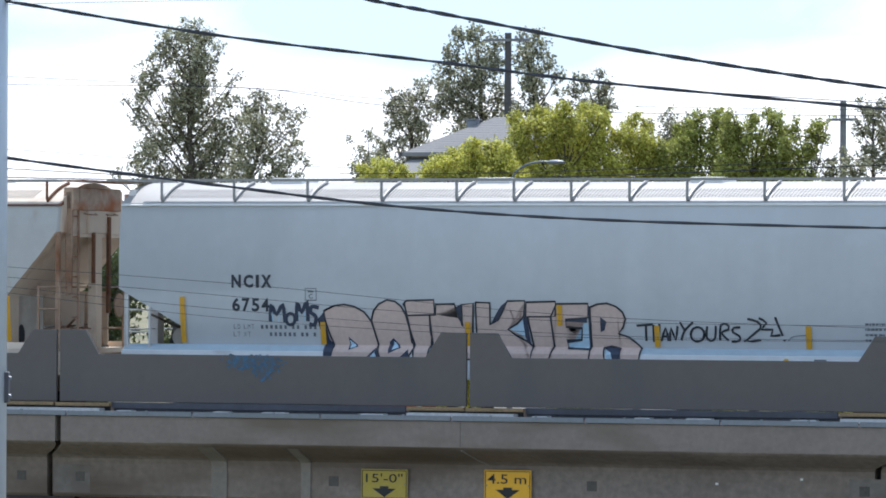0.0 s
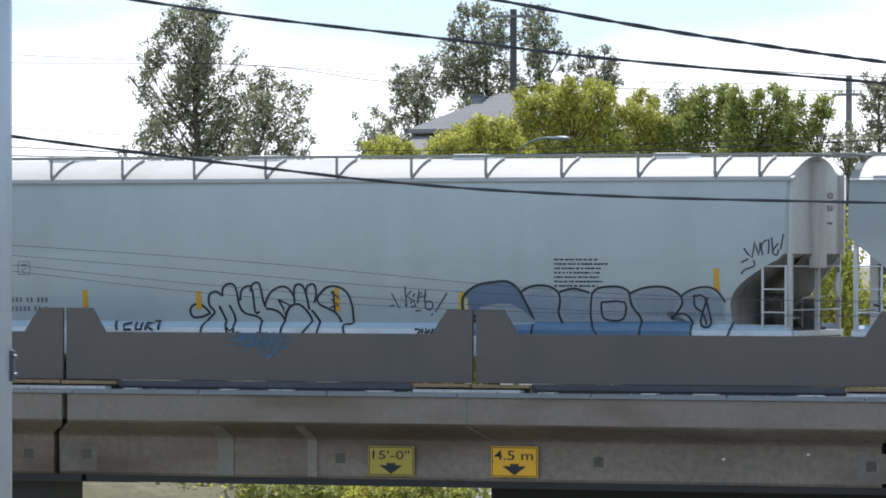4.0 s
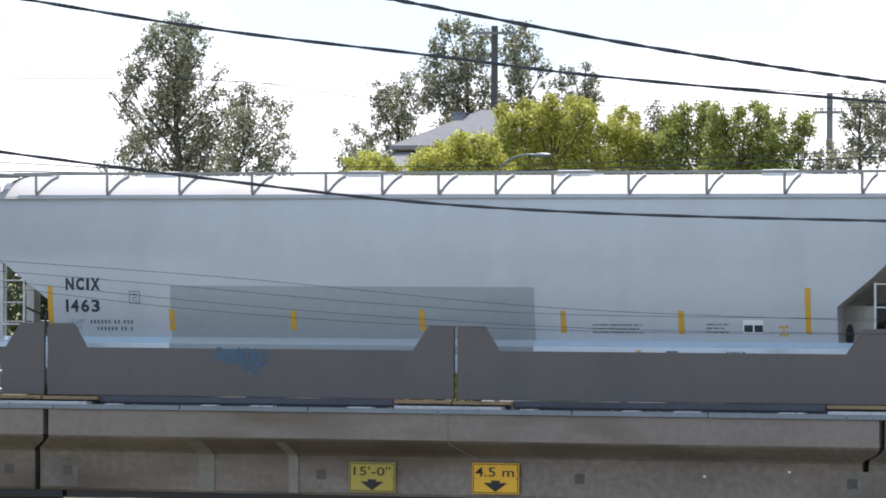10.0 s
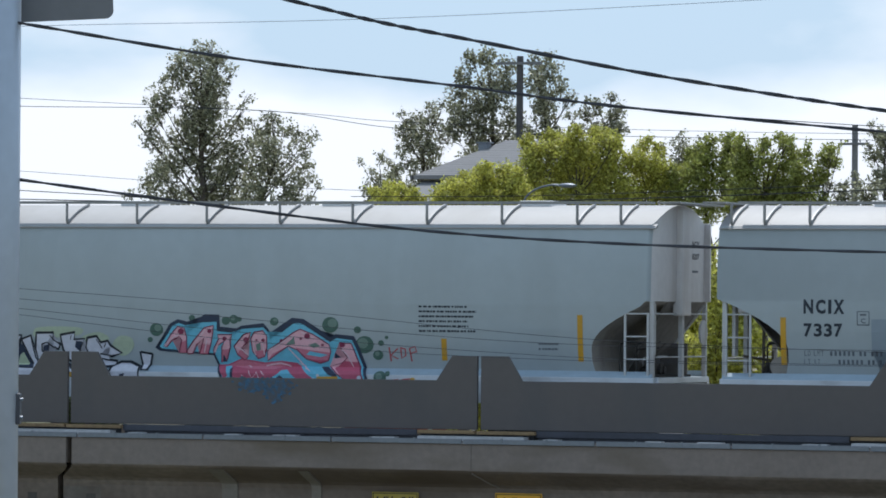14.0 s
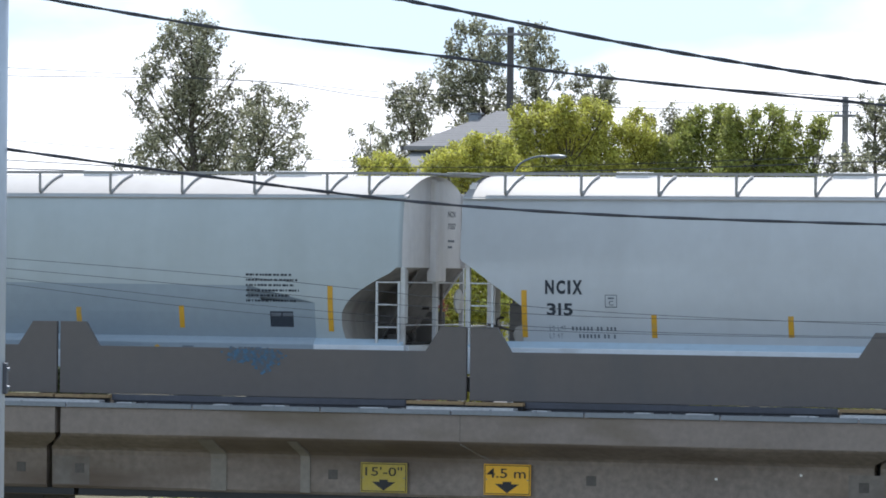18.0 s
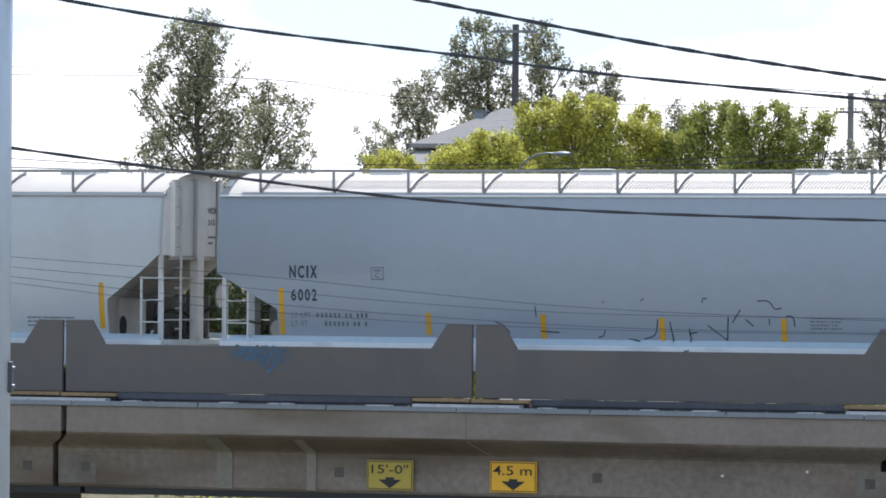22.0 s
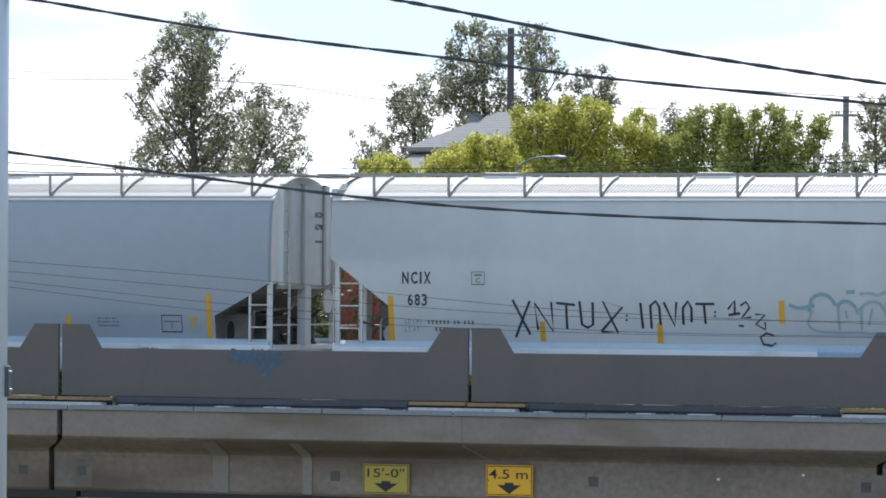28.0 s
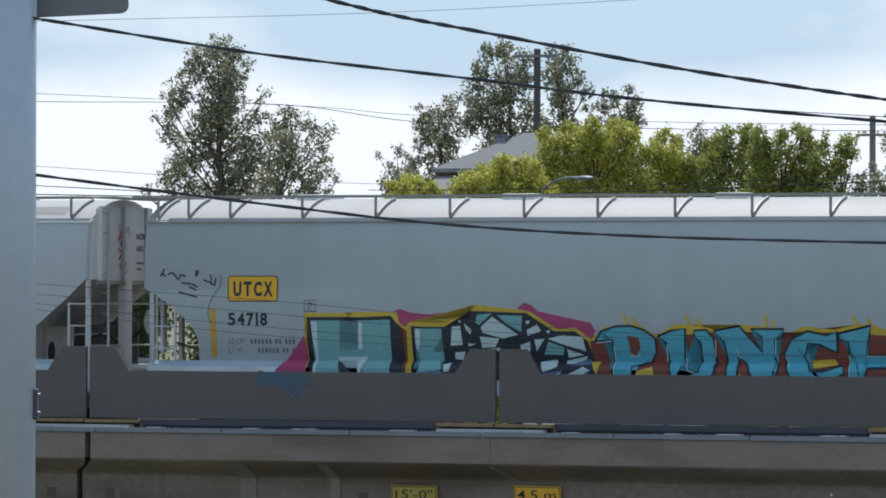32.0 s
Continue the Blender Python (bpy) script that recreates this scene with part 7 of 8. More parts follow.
    r.line(SCARLET, 0.026, [(1360, 220), (1372, 290)], [(1405, 225), (1370, 260), (1408, 278)], [(1420, 230), (1425, 275), (1446, 260), (1442, 228), (1416, 222)], [(1478, 290), (1464, 225), (1492, 215), (1500, 240), (1472, 250)], [(1410, 380), (1370, 385), (1370, 405), (1410, 405)], [(1430, 408), (1428, 380), (1470, 376)],
           [(1430, 393), (1460, 392)], [(1522, 385), (1482, 386), (1482, 407), (1525, 405), (1525, 395)], soft=1)
    a = Piece("E", "E1", "large dark flowing marker tag", 0.006)
    a.line(NAVY, 0.034, [(95, 48), (215, 48)], [(60, 150), (64, 100), (105, 62), (120, 130), (105, 180), (78, 195)], [(75, 118), (122, 112)], [(130, 90), (125, 128), (160, 80), (140, 182), (192, 55)], [(210, 132), (176, 150), (185, 205), (155, 250), (130, 235), (150, 180), (180, 178)], [(190, 152), (250, 100)], [(212, 155), (248, 132)], [(250, 155), (295, 190), (285, 216), (248, 205), (238, 172)])
    a.line(NAVY, 0.034, [(58, 215), (100, 300)], [(64, 212), (128, 302)], [(130, 300), (124, 240)], [(240, 178), (218, 262), (170, 350), (290, 305), (330, 268), (305, 240), (262, 262)])
    a.line(NAVY, 0.05, [(300, 242), (328, 262), (300, 292), (250, 322)])
    a.line(INK, 0.025, [(600, 662), (620, 640), (680, 630), (740, 642), (775, 664)], [(625, 662), (640, 648), (655, 662)], [(670, 664), (672, 648), (690, 648)], [(705, 664), (720, 646), (735, 664)], [(785, 658), (812, 632)], [(590, 625), (605, 660)], [(370, 662), (385, 655), (400, 664)], [(455, 660), (460, 645), (472, 662), (490, 638)], soft=2)


def punch():
    g = Piece("K", "K1", "large mural of block letters in teal, gold and magenta")
    g.fill(MAGENTA, [(745, 365), (765, 480), (770, 570), (575, 570), (660, 490)], [(1150, 262), (1180, 250), (1290, 290), (1300, 380), (1215, 380), (1175, 300)])
    g.on("K2").fill(MAGENTA, [(0, 92), (30, 95), (180, 110), (330, 92), (330, 140), (270, 165), (80, 160), (60, 190), (10, 160)], [(650, 75), (690, 45), (730, 60), (760, 90), (900, 120), (1040, 150), (1065, 190), (1045, 245), (960, 195), (870, 205), (780, 150)])
    g.on("K1").fill(GOLD, [(740, 270), (930, 270), (945, 290), (970, 265), (1165, 265), (1178, 312), (1215, 345), (1222, 470), (1210, 575), (750, 575), (770, 500), (740, 380)])
    g.on("K2").fill(GOLD, [(75, 150), (270, 155), (320, 125), (380, 120), (385, 65), (430, 58), (690, 85), (725, 95), (800, 150), (870, 185), (960, 175), (1050, 240), (1060, 455), (45, 455), (60, 380), (40, 190)])
    flare = [(50, 205), (120, 142), (240, 130), (300, 132), (390, 185), (480, 128), (560, 127), (690, 150), (820, 127), (950, 136), (1060, 180), (1150, 132), (1250, 145), (1310, 150), (1420, 122), (1490, 122), (1568, 150), (1600, 260), (50, 300)]
    g.on("K3").fill(GOLD, flare)
    g.line(GOLD, 0.05, [(245, 135), (215, 78)], [(292, 135), (262, 92)], [(565, 132), (542, 78)], [(622, 140), (600, 97)], [(955, 140), (950, 72)], [(1005, 150), (985, 100)], [(1425, 128), (1395, 78)], [(1492, 128), (1470, 92)], soft=1)
    g.fill(BROWN, [(45, 215), (390, 195), (690, 165), (1060, 195), (1320, 165), (1600, 180), (1600, 440), (-10, 440), (60, 330)])
    g.on("K1").fill(INK, [(752, 290), (920, 288), (960, 340), (965, 405), (980, 290), (1140, 282), (1160, 310), (1195, 345), (1205, 480), (1195, 575), (760, 575), (775, 500), (755, 390)])
    g.fill(TEAL, [(770, 305), (905, 305), (905, 440), (995, 440), (990, 305), (1135, 300), (1142, 480), (1135, 575), (985, 575), (1005, 500), (905, 495), (910, 575), (785, 575), (800, 500), (780, 400)])
    g.fill(ICE, [(770, 308), (798, 312), (800, 400), (808, 490), (792, 572), (778, 572), (798, 490), (782, 400)], [(990, 305), (1006, 310), (1010, 435), (992, 435)], [(895, 472), (1035, 470), (1010, 500), (998, 570), (986, 560), (1000, 490), (905, 488)])
    g.fill(BROWN, [(1180, 330), (1212, 350), (1216, 470), (1206, 560), (1200, 560), (1204, 470), (1196, 345)])
    g.on("K2").fill(INK, [(85, 175), (265, 175), (340, 130), (400, 130), (405, 90), (550, 95), (700, 100), (770, 150), (850, 195), (960, 195), (1030, 250), (1050, 330), (1085, 455), (90, 455), (100, 380)])
    g.fill(TEAL, [(105, 185), (250, 185), (245, 240), (210, 300), (240, 330), (258, 450), (105, 450), (130, 380), (110, 260)], [(440, 110), (520, 102), (450, 165), (430, 150)], [(545, 112), (680, 115), (675, 200), (600, 160)], [(820, 250), (905, 280), (900, 320), (800, 318)])
    g.fill(ICE, [(105, 185), (132, 188), (135, 270), (118, 300), (110, 260)], [(460, 175), (520, 120), (660, 215), (580, 235), (470, 205)], [(455, 225), (560, 235), (540, 280), (470, 285)], [(305, 175), (350, 170), (365, 270), (300, 275)], [(370, 155), (410, 190), (405, 215), (380, 190)], [(705, 190), (760, 160), (780, 195), (710, 220)])
    g.fill(ICE, [(745, 240), (800, 235), (760, 300)], [(815, 235), (900, 215), (1000, 225), (1020, 300), (900, 265)], [(920, 290), (1010, 318), (930, 335)], [(785, 360), (870, 345), (865, 385), (790, 410)], [(920, 350), (1030, 325), (1000, 370), (910, 370)], [(900, 430), (1000, 385), (1040, 400), (960, 445)], [(325, 310), (380, 305), (370, 350), (325, 345)])
    g.fill(ICE, [(260, 380), (300, 370), (290, 410), (262, 415)], [(670, 270), (725, 250), (725, 305), (680, 300)], [(810, 425), (890, 405), (860, 445)], [(480, 292), (560, 285), (600, 300), (500, 303)], [(700, 142), (722, 140), (716, 158), (702, 156)], [(390, 262), (435, 265), (400, 278)], [(340, 140), (355, 145), (345, 155)], [(805, 195), (830, 188), (822, 210)])
    g.fill(STRONGBLUE, [(790, 415), (900, 398), (880, 412), (800, 440)], [(930, 376), (1040, 340), (1055, 372), (990, 380)], [(120, 420), (250, 400), (240, 415), (125, 440)])
    P = [(75, 215), (105, 165), (180, 140), (260, 138), (330, 160), (385, 200), (395, 270), (370, 325), (300, 345), (265, 350), (262, 425), (170, 425), (180, 330), (165, 210)]
    U = [(400, 190), (470, 160), (540, 150), (545, 300), (560, 370), (610, 370), (635, 320), (625, 220), (590, 190), (590, 160), (650, 155), (690, 200), (705, 290), (690, 370), (655, 425), (480, 425), (455, 340), (445, 220)]
    N = [(690, 160), (820, 135), (870, 190), (945, 270), (940, 190), (880, 150), (1050, 150), (1040, 195), (1005, 200), (1010, 300), (1020, 350), (990, 425), (900, 425), (860, 340), (820, 290), (810, 425), (755, 425), (765, 300), (745, 215)]
    C = [(1320, 160), (1325, 265), (1230, 225), (1175, 220), (1160, 290), (1180, 360), (1240, 365), (1345, 340), (1355, 370), (1260, 428), (1100, 428), (1060, 350), (1055, 270), (1090, 200), (1170, 160), (1270, 180)]
    H = [(1330, 170), (1490, 130), (1480, 200), (1470, 280), (1600, 280), (1600, 345), (1470, 350), (1455, 430), (1380, 430), (1390, 300), (1380, 215), (1335, 200)]
    g.on("K3").fill(GOLD, [(270, 370), (370, 350), (390, 420), (280, 420)], [(822, 372), (850, 420), (815, 420)], [(1172, 310), (1315, 300), (1318, 335), (1180, 358)], [(1462, 400), (1500, 395), (1500, 425), (1460, 425)], [(60, 330), (110, 320), (80, 390)])
    g.edge(INK, 0.05, P, U, N, C, H)
    g.fill(AQUA, P, U, N, C, H)
    g.edge(INK, 0.03, P, U, N, C, H)
    g.fill(BROWN, [(240, 185), (300, 195), (312, 250), (290, 290), (262, 280)])
    g.line(ICE, 0.016, [(172, 240), (182, 300), (170, 400)], [(262, 280), (285, 295), (310, 285)], [(450, 230), (455, 330)], [(548, 300), (555, 365), (590, 372)], [(700, 200), (705, 290)], [(812, 250), (830, 300)], [(1010, 200), (1010, 290)], [(1062, 290), (1075, 350)], [(1385, 280), (1385, 400)], [(1470, 284), (1600, 284)], [(80, 225), (160, 215)], soft=1)
    s = Piece("K", "K1", "thin black scribbled tag", 0.006)
    s.line(NAVY, 0.03, [(65, 105), (85, 68)], [(75, 90), (90, 105)], [(100, 95), (125, 88), (150, 120), (160, 95), (185, 105)], [(235, 75), (232, 105), (245, 75)], [(270, 120), (305, 130), (300, 95)], [(300, 130), (320, 145), (325, 110)], [(165, 135), (210, 138), (240, 155)], [(200, 150), (235, 168)], [(150, 175), (240, 200)], soft=2)
    s.line(FAINT_INK, 0.014, [(345, 95), (350, 140), (305, 210), (290, 280), (310, 320)])


def xntuz():
    g = Piece("J", "J1", "thin black block-letter tag")
    g.line(INK, 0.045, [(755, 220), (850, 400)], [(845, 225), (775, 415)], [(890, 375), (868, 235), (970, 385), (955, 230)], [(980, 235), (1078, 245)], [(1032, 245), (1040, 370)], [(1100, 225), (1115, 345), (1145, 362), (1172, 345), (1168, 230)], [(1215, 380), (1320, 255), (1220, 225), (1300, 385), (1215, 380)], soft=1)
    g.dots(INK, (1343, 297, 6), (1343, 320, 6))
    g.on("J2").line(INK, 0.045, [(65, 155), (82, 290)], [(128, 290), (118, 170), (145, 145), (165, 175), (175, 270)], [(188, 150), (250, 275), (255, 150)], [(295, 268), (290, 180), (315, 145), (335, 180), (338, 255)], [(355, 158), (455, 158)], [(400, 160), (412, 262)], [(527, 185), (560, 140), (563, 210)], [(530, 215), (590, 205)], soft=1)
    g.line(INK, 0.036, [(592, 165), (620, 145), (640, 175), (600, 230), (650, 225)], [(670, 210), (720, 212), (675, 262), (725, 290), (722, 250)], [(770, 320), (730, 307), (700, 330), (715, 365), (750, 375), (780, 358)], [(585, 270), (612, 272)], soft=1)
    g.dots(INK, (460, 200, 6), (460, 221, 6))
    c = Piece("J", "J3", "faded pale teal bubble graffiti", 0.006)
    c.fill(SKYBLUE, [(290, 388), (450, 378), (600, 396), (760, 386), (1000, 396), (1180, 388), (1180, 432), (300, 432)])
    c.line(THINTEAL, 0.065, [(255, 200), (265, 132), (310, 108), (355, 120), (390, 165)], [(395, 170), (420, 146), (460, 146), (490, 175)], [(150, 162), (200, 180), (280, 165)], [(440, 95), (485, 92)])
    c.line(FAINTTEAL, 0.055, [(490, 175), (505, 210)], [(510, 190), (545, 152), (600, 146), (635, 180), (650, 220)], [(640, 160), (690, 132), (750, 130), (800, 165), (810, 200)], [(510, 105), (560, 100), (600, 110), (640, 96), (690, 100)], [(870, 140), (920, 150), (940, 185), (970, 185)], [(840, 210), (880, 195)], [(745, 180), (762, 215)])
    c.line(FAINTTEAL, 0.04, [(270, 190), (250, 262), (300, 298), (400, 305), (520, 304), (600, 310)], [(400, 172), (412, 290)], [(520, 192), (526, 290)], [(575, 180), (560, 270)], [(650, 212), (692, 250)], [(880, 290), (900, 200), (1010, 230)], [(440, 190), (450, 230)])
    c.dots(M_YELLOW, (650, 432, 14))
    decal(CARS["J"], "graffiti", [lettered('"DESIRE 7"', 12.14, 13.60, 1.44, 1.57)], PLUM, 0.006, "thin plum hand-written word")
    decal(CARS["J"], "stencil_mark", [rect(14.30, 14.51, 1.424, 1.49)], M_FAINT, 0.005)
    decal(CARS["B"], "stencil_mark", [lettered("CENTE", 10.78, 11.08, 1.40, 1.48)], M_FAINT, 0.004)


def scribbles():
    g = Piece("H", "H1", "faint thin ink scribbles")
    g.line(INK, 0.02, [(90, 205), (125, 215)], [(90, 225), (140, 235), (160, 255)], [(600, 235), (595, 260), (570, 272)], [(780, 275), (830, 255), (840, 185)], [(710, 275), (755, 287)], [(895, 195), (905, 290)], [(985, 225), (985, 290)], [(985, 250), (1025, 240)], [(1160, 170), (1160, 280)], [(1160, 278), (1070, 210)], [(1240, 180), (1275, 210)], [(1180, 195), (1215, 135)])
    g.line(INK, 0.02, [(1290, 95), (1340, 95), (1370, 130), (1400, 125)], [(1040, 105), (1045, 85), (1062, 88)], [(760, 100), (775, 88)], [(1420, 165), (1450, 165), (1462, 210)], [(300, 245), (390, 250)], [(60, 325), (85, 328)], [(275, 130), (280, 180)], [(588, 100), (588, 112)], [(1345, 175), (1348, 205)], [(960, 330), (985, 325)])


doinkier()
mucko()
huske()
mose()
punch()
xntuz()
scribbles()


def bars(car, x0, x1, z0, z1, rows, seed, mat=None):
    """Small stencilled writing, too small to read."""
    rng = random.Random(seed)
    h = (z1 - z0) / rows
    shapes = []
    for r in range(rows):
        x, end = x0, x1 - rng.uniform(0, 0.25) * (x1 - x0)
        while x < end:
            w = min(rng.uniform(0.02, 0.07), end - x)
            shapes.append(rect(x, x + w, z1 - (r + 0.70) * h, z1 - (r + 0.30) * h))
            x += w + rng.choice((0.012, 0.012, 0.03))
    tagged(decal(CARS[car], "stencilled_text", shapes, mat or M_FAINT, 0.005, "small worn black stencilled lines"), kind="stuff")


def spaced(text, x0, x1, z0, z1, grow):
    """Letters set one by one with an open gap between them."""
    wide = [0.22 if c in "I1" else 0.4 if c == " " else 1.0 for c in text]
    unit = (x1 - x0) / (sum(wide) + 0.45 * (len(text) - 1))
    x, out = x0, []
    for c, w in zip(text, wide):
        if c != " ":
            out.append(lettered(c, x, x + w * unit, z0, z1, grow))
        x += (w + 0.45) * unit
    return out


def stencil(car, text, x0, x1, z0, z1, grow=0.006, mat=None):
    d = 0.37 * inset(z0)
    for shape in spaced(text, x0 - d, x1 - d, z0, z1, grow):
        decal(CARS[car], "letter", [shape], mat or M_LETTER, 0.005, "black stencilled car marking")


def plate_box(car, x0, x1, z0, z1):
    v = [(x0, z0), (x1, z0), (x1, z1), (x0, z1)]
    ob = decal(CARS[car], "marking_box", [ribbon(v, 0.018, True)], M_FAINT, 0.005, "small outlined stencil box")
    cx = (x0 + x1) / 2
    decal(CARS[car], "lettering", [lettered("C", cx - 0.04, cx + 0.04, z0 + 0.03, z0 + 0.11, 0.002)], M_FAINT, 0.005, "", ob)
    decal(CARS[car], "lettering", [rect(x0 + 0.05, x1 - 0.05, z1 - 0.07, z1 - 0.04)], M_FAINT, 0.005, "", ob)


def placard(car, x0, x1, z0, z1, dark=True):
    ob = decal(CARS[car], "placard", [rect(x0, x1, z0, z1)], M_WHITE if not dark else M_LETTER, 0.005, "small black and white consolidated stencil panel")
    w, h = (x1 - x0) / 2, z1 - z0
    cells = [rect(x0 + 0.02 + i * w, x0 + w - 0.01 + i * w, z0 + 0.03, z0 + h * 0.62) for i in (0, 1)] + [rect(x0 + 0.02 + i * w, x0 + w - 0.01 + i * w, z0 + h * 0.68, z1 - 0.03) for i in (0, 1)]
    decal(CARS[car], "panel_cell", cells[:2] if not dark else cells[2:], M_LETTER if not dark else M_FAINT, 0.0065, "", ob)


def load_lines(car, x0, x1, z0, z1, seed):
    h = (z1 - z0)
    w = x1 - x0
    stencil(car, "LD LMT", x0, x0 + 0.24 * w, z1 - h * 0.38, z1, 0.0, M_FAINT)
    stencil(car, "LT WT", x0, x0 + 0.20 * w, z0, z0 + h * 0.38, 0.0, M_FAINT)
    rng = random.Random(seed)
    shapes = []
    for row, start in ((0, 0.3), (1, 0.4)):
        x = x0 + start * w
        for k in range(11 - 2 * row):
            shapes.append(rect(x, x + w * 0.028, (z1 - h * 0.36) if not row else z0 + 0.01, z1 - 0.01 if not row else z0 + h * 0.36))
            x += w * (0.055 if k not in (5, 7) else 0.09)
    tagged(decal(CARS[car], "stencilled_text", shapes, M_FAINT, 0.005, "small worn black stencilled lines"), kind="stuff")


for car, mark, mb, num, nb, bx, ln in (
        ("A", "NCIX", (2.15, 2.90, 2.70, 2.91), "6754", (2.17, 2.87, 2.27, 2.49), (3.57, 3.78, 2.47, 2.68), (2.19, 3.85, 1.81, 2.03)),
        ("B", "NCIX", (1.48, 2.18, 2.74, 2.96), "8261", (1.48, 2.12, 2.34, 2.56), (2.36, 2.59, 2.51, 2.74), (1.51, 3.00, 1.83, 2.10)),
        ("C", "NCIX", (1.27, 1.77, 2.62, 2.84), "1086", (1.27, 1.84, 2.22, 2.42), (2.40, 2.62, 2.42, 2.64), (1.30, 2.60, 1.74, 1.96)),
        ("D", "NCIX", (1.38, 2.03, 2.52, 2.72), "1463", (1.39, 2.04, 2.12, 2.33), (2.63, 2.83, 2.28, 2.49), (1.44, 2.74, 1.77, 1.98)),
        ("E", "NCIX", (1.52, 2.25, 2.76, 2.97), "8207", (1.53, 2.21, 2.33, 2.55), (2.43, 2.64, 2.52, 2.75), (1.51, 2.98, 1.83, 2.08)),
        ("F", "NCIX", (1.50, 2.20, 2.72, 2.94), "7337", (1.51, 2.18, 2.32, 2.53), (2.45, 2.66, 2.52, 2.75), (1.52, 2.96, 1.83, 2.07)),
        ("G", "NCIX", (1.53, 2.19, 2.52, 2.74), "315", (1.57, 2.03, 2.14, 2.34), (2.63, 2.84, 2.29, 2.50), (1.62, 2.88, 1.73, 1.95)),
        ("H", "NCIX", (1.34, 1.86, 2.71, 2.92), "6002", (1.38, 1.87, 2.30, 2.50), (2.91, 3.14, 2.69, 2.90), (1.39, 2.90, 1.84, 2.09)),
        ("I", "NCIX", (1.33, 1.86, 2.69, 2.89), "6296", (1.36, 1.87, 2.28, 2.49), (3.00, 3.23, 2.67, 2.90), (1.39, 2.88, 1.85, 2.07)),
        ("J", "NCIX", (1.31, 1.84, 2.69, 2.89), "683", (1.42, 1.78, 2.30, 2.50), (2.62, 2.86, 2.68, 2.90), (1.37, 2.71, 1.83, 2.05)),
        ("K", "UTCX", (1.69, 2.43, 2.84, 3.08), "54718", (1.59, 2.34, 2.31, 2.52), (3.06, 3.28, 2.56, 2.76), (1.60, 2.92, 1.80, 2.07))):
    if car == "K":
        x0, x1, z0, z1, r = 1.58, 2.54, 2.74, 3.19, 0.05
        pts = []
        for cx, cz, a0 in ((x1 - r, z0 + r, -90), (x1 - r, z1 - r, 0), (x0 + r, z1 - r, 90), (x0 + r, z0 + r, 180)):
            pts += [(cx + r * math.cos(radians(a0 + 30 * k)), cz + r * math.sin(radians(a0 + 30 * k))) for k in range(4)]
        decal(CARS["K"], "name_plate", [blob(pts)], M_SIGN2, 0.004, "amber plate with black stencilled letters")
        decal(CARS["K"], "plate_edge", [ribbon(pts, 0.018, True)], M_LETTER, 0.006)
    stencil(car, mark, *mb, grow=0.006 if car in "HIJ" else 0.012)
    stencil(car, num, *nb, grow=0.005 if car in "HIJ" else 0.010)
    plate_box(car, *bx)
    load_lines(car, *ln, seed=ord(car))

bars("A", 13.94, 14.57, 1.79, 2.16, 4, 1)
placard("A", 14.87, 15.27, 1.83, 2.05)
bars("B", 12.75, 13.82, 2.29, 2.83, 7, 2, M_LETTER)
bars("C", 11.64, 12.22, 2.17, 2.41, 3, 3)
placard("C", 14.96, 15.30, 1.74, 1.99, False)
bars("D", 11.47, 12.44, 1.78, 1.98, 3, 4)
bars("D", 13.55, 14.0, 1.80, 2.0, 3, 41)
placard("D", 14.22, 14.59, 1.81, 2.05, False)
bars("E", 12.75, 13.84, 2.30, 2.82, 6, 5, M_LETTER)
bars("E", 15.0, 15.42, 2.0, 2.18, 2, 51)
bars("F", 14.17, 15.27, 2.28, 2.84, 6, 6, M_LETTER)
placard("F", 14.63, 15.08, 1.86, 2.14)
bars("G", 11.66, 12.54, 1.82, 1.99, 3, 7, M_LETTER)
bars("G", 14.08, 15.09, 1.76, 1.98, 3, 71)
bars("H", 11.04, 11.69, 1.87, 2.11, 4, 8)
bars("H", 13.85, 14.3, 1.88, 2.08, 3, 81)
bars("I", 13.1, 13.55, 1.85, 2.05, 3, 9)
bars("J", 11.58, 12.58, 1.84, 2.04, 4, 10)
bars("J", 14.85, 15.4, 1.78, 2.05, 4, 101)
for car, x0, x1, z0, z1 in (("H", 14.69, 15.06, 1.81, 2.14), ("I", 14.38, 14.77, 1.78, 2.08), ("J", 13.70, 14.08, 1.80, 2.04)):
    v = [(x0, z0), (x1, z0), (x1, z1), (x0, z1)]
    ob = decal(CARS[car], "marking_box", [ribbon(v, 0.022, True)], M_LETTER, 0.005, "black outlined stencil box")
    decal(CARS[car], "lettering", [rect(x0 + 0.04, x1 - 0.04, z1 - 0.12, z1 - 0.10), rect((x0 + x1) / 2 - 0.01, (x0 + x1) / 2 + 0.01, z0 + 0.06, z1 - 0.14)], M_FAINT, 0.005, "", ob)
for car, x, z in (("C", 15.45, 1.82), ("D", 14.95, 1.86), ("H", 15.26, 1.98), ("I", 15.0, 1.96)):
    decal(CARS[car], "inspection_dots", [rect(x + 0.06 * i - 0.02, x + 0.06 * i + 0.02, z + 0.07 * j - 0.025, z + 0.07 * j + 0.025) for i in (-1, 0, 1) for j in (-1, 0, 1) if (i + j) % 2 == 0 or j], M_YELLOW, 0.005, "small yellow painted inspection mark")
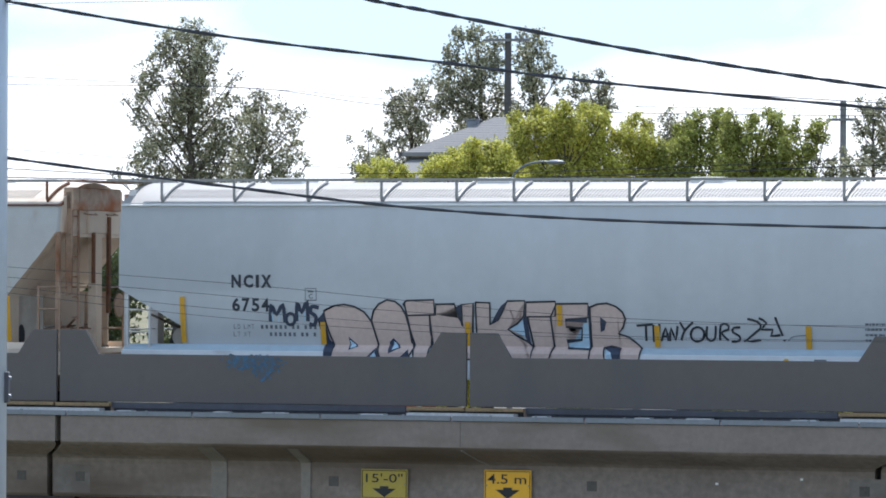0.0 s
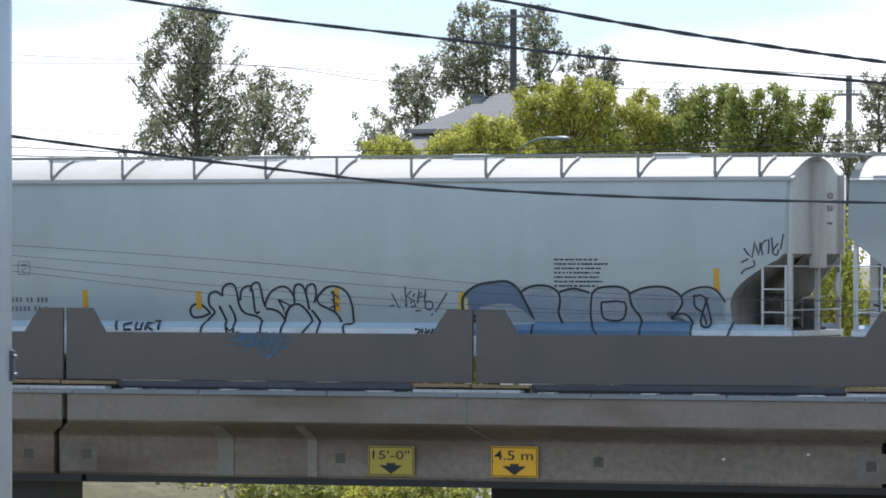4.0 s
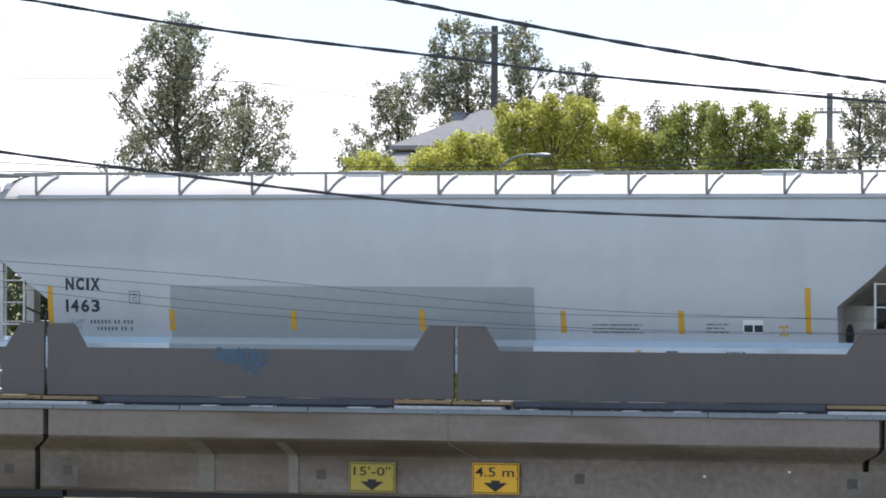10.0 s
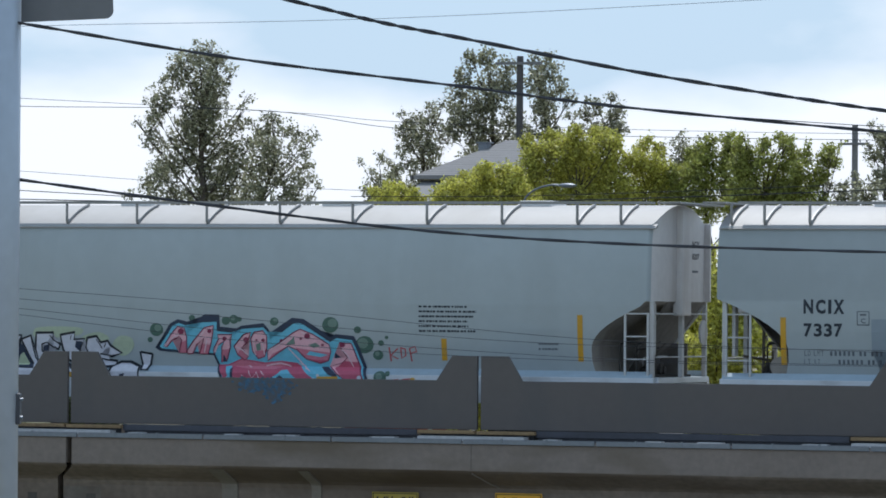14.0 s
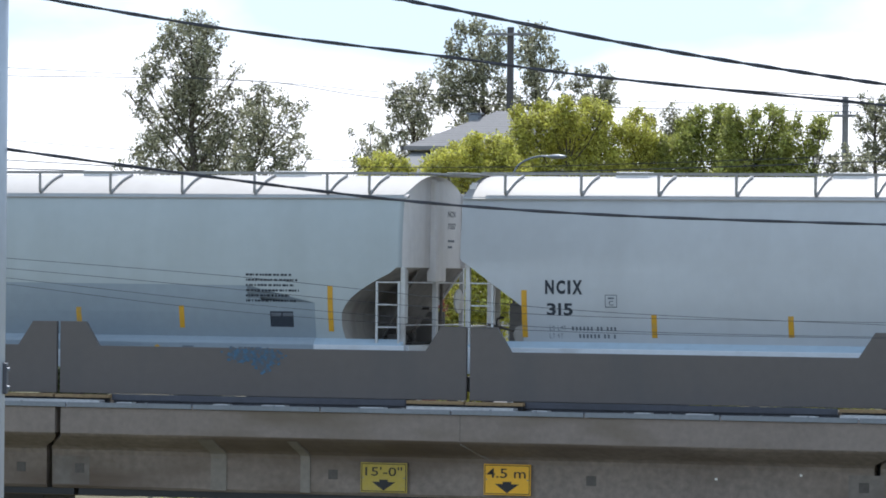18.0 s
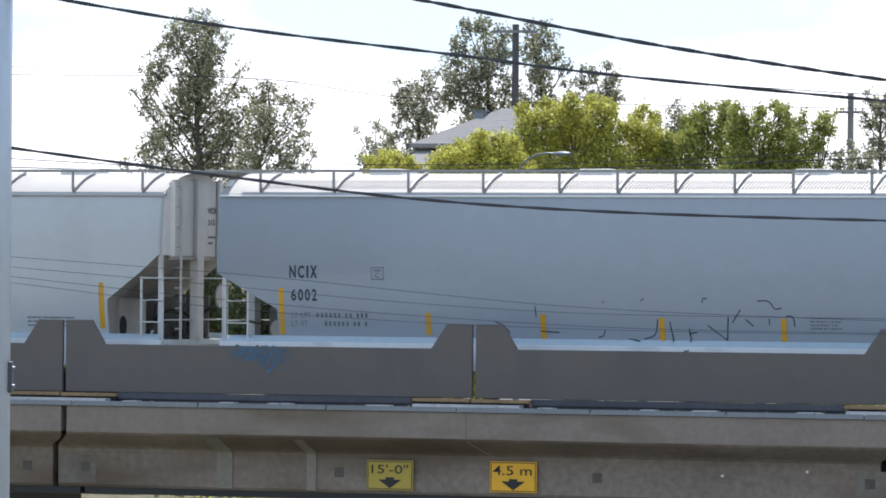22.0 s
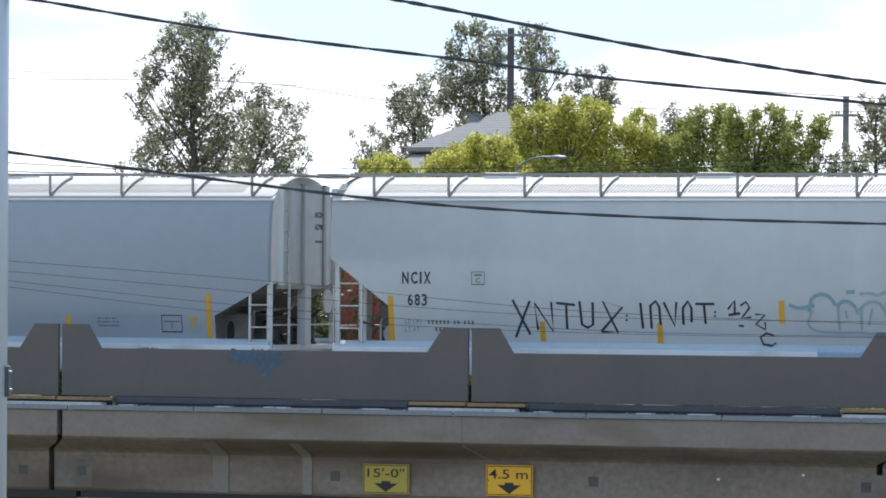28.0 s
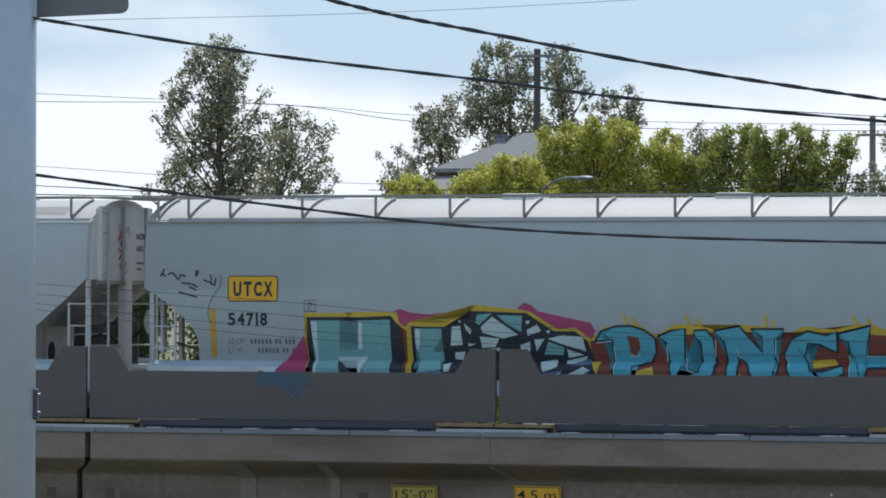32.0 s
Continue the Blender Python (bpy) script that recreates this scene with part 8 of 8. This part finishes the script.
# painted marks on the side sills
for k, car in enumerate("ACDEFGHIJK"):
    dx = (0.0, 0.25, -0.2, 0.1, -0.1)[k % 5]
    decal(CARS[car], "sill_mark", [blob(ring_pts(12.55 + dx, 1.46, 0.055, 0.05))], M_YELLOW, 0.005, "small yellow painted dot")
    decal(CARS[car], "sill_mark", [rect(13.05 + dx, 13.27 + dx, 1.43, 1.50)], M_FAINT, 0.005, "small worn black stencil block")
    bars(car, 14.15 + dx, 14.6 + dx, 1.40, 1.51, 2, 300 + k)
# repainted patches
decal(CARS["C"], "paint_patch", [rect(4.84, 6.60, 2.24, 3.35)], PATCH_BLUE, 0.003, "square bluish repainted patch")
decal(CARS["C"], "paint_patch", [rect(2.60, 6.60, 1.67, 2.59)], PATCH_TEAL, 0.0022, "pale repainted patch")
decal(CARS["C"], "paint_patch", [rect(8.44, 15.32, 1.67, 2.77)], PATCH_TEAL, 0.0022, "long pale repainted patch")
decal(CARS["D"], "paint_patch", [rect(3.43, 10.40, 1.40, 2.60)], PATCH_GREY, 0.0022, "darker grey repainted patch")
decal(CARS["F"], "paint_patch", [([(2.70, 2.62), (2.70, 2.08), (2.98, 2.06), (2.98, 1.40), (15.5, 1.40), (15.5, 2.30), (14.2, 2.34), (14.2, 2.60)], [tuple(range(8))])], PATCH_BAND, 0.0022, "long grey-blue repainted band")
# road numbers and marks on the car ends
for car, x, num, proud in (("A", 16.85, "6754", 0.056), ("B", 17.09, "8261", 0.004), ("C", 16.84, "1086", 0.056), ("D", 17.0, "1463", 0.056), ("E", 17.13, "8207", 0.004), ("F", 17.21, "7337", 0.004), ("G", 16.77, "315", 0.056), ("H", 16.67, "6002", 0.056), ("I", 16.52, "6296", 0.056), ("J", 16.74, "683", 0.056)):
    y0 = 0.72 if car in "CD" else 0.62 if proud < 0.01 else 0.42
    for text, z in (("NCIX", 3.88), (num, 3.66)):
        v, f = lettered(text, y0, y0 + 0.10 * len(text), z, z + 0.10, 0.003)
        add("end_stencil", mesh_of("end_stencil", [(x + proud, p, q) for p, q in v], f, M_LETTER), CARS[car], None, "small black stencilled mark on the car end")
    for k in range({"A": 7, "F": 2, "G": 2, "J": 2}.get(car, 1)):
        z, w = 3.42 - 0.11 * k, 0.34 - 0.04 * (k * 3 % 5)
        add("end_stencil", mesh_of("end_stencil", [(x + proud, y0, z), (x + proud, y0 + w, z), (x + proud, y0 + w, z + 0.04), (x + proud, y0, z + 0.04)], [(0, 1, 2, 3)], M_FAINT), CARS[car], None, "small worn black stencilled line")
SCRAWLS = {"J": (SCARLET, ([(-0.40, 4.15), (-0.30, 3.95), (-0.42, 3.85), (-0.22, 4.05), (-0.30, 3.75), (-0.15, 3.9), (-0.05, 3.7)], [(-0.42, 3.7), (-0.25, 3.62), (-0.38, 3.5), (-0.15, 3.6), (-0.25, 3.4)], [(-0.35, 3.42), (-0.2, 3.3), (-0.05, 3.45), (-0.12, 3.25), (0.02, 3.3)], [(-0.2, 4.2), (-0.1, 4.0), (0.05, 4.1), (0.1, 3.95)])),
           "C": (STRONGBLUE, ([(0.2, 3.6), (0.35, 3.75), (0.3, 3.5), (0.5, 3.65), (0.45, 3.4), (0.62, 3.35)],))}
for car, (mat, lines) in SCRAWLS.items():
    x = {"J": 16.74, "C": 16.84}[car]
    for k, base in enumerate(lines):
        v, f = ribbon(rounded(base, 5), 0.03)
        add("graffiti", mesh_of("graffiti", [(x + 0.057 + 0.001 * k, a, b) for a, b in v], f, mat), CARS[car], None, "thin scrawled tag on the car end")


# ---- what moves ----
TRAVEL = (0.0, 5.677, 11.343, 17.002, 22.655, 28.307, 33.962, 39.621, 45.289, 50.966, 56.655, 62.354, 68.065, 73.785, 79.513, 85.245, 90.979,
          96.71, 102.434, 108.146, 113.843, 119.518, 125.17, 130.794, 136.39, 141.956, 147.495, 153.012, 158.512, 164.006, 169.51, 175.041, 180.623)


def motions():
    for car in CARS.values():
        x = car.matrix_basis.translation.x
        walk(car, [(float(t), pose(x - s, 1.6, RAIL)) for t, s in enumerate(TRAVEL)])


motions()
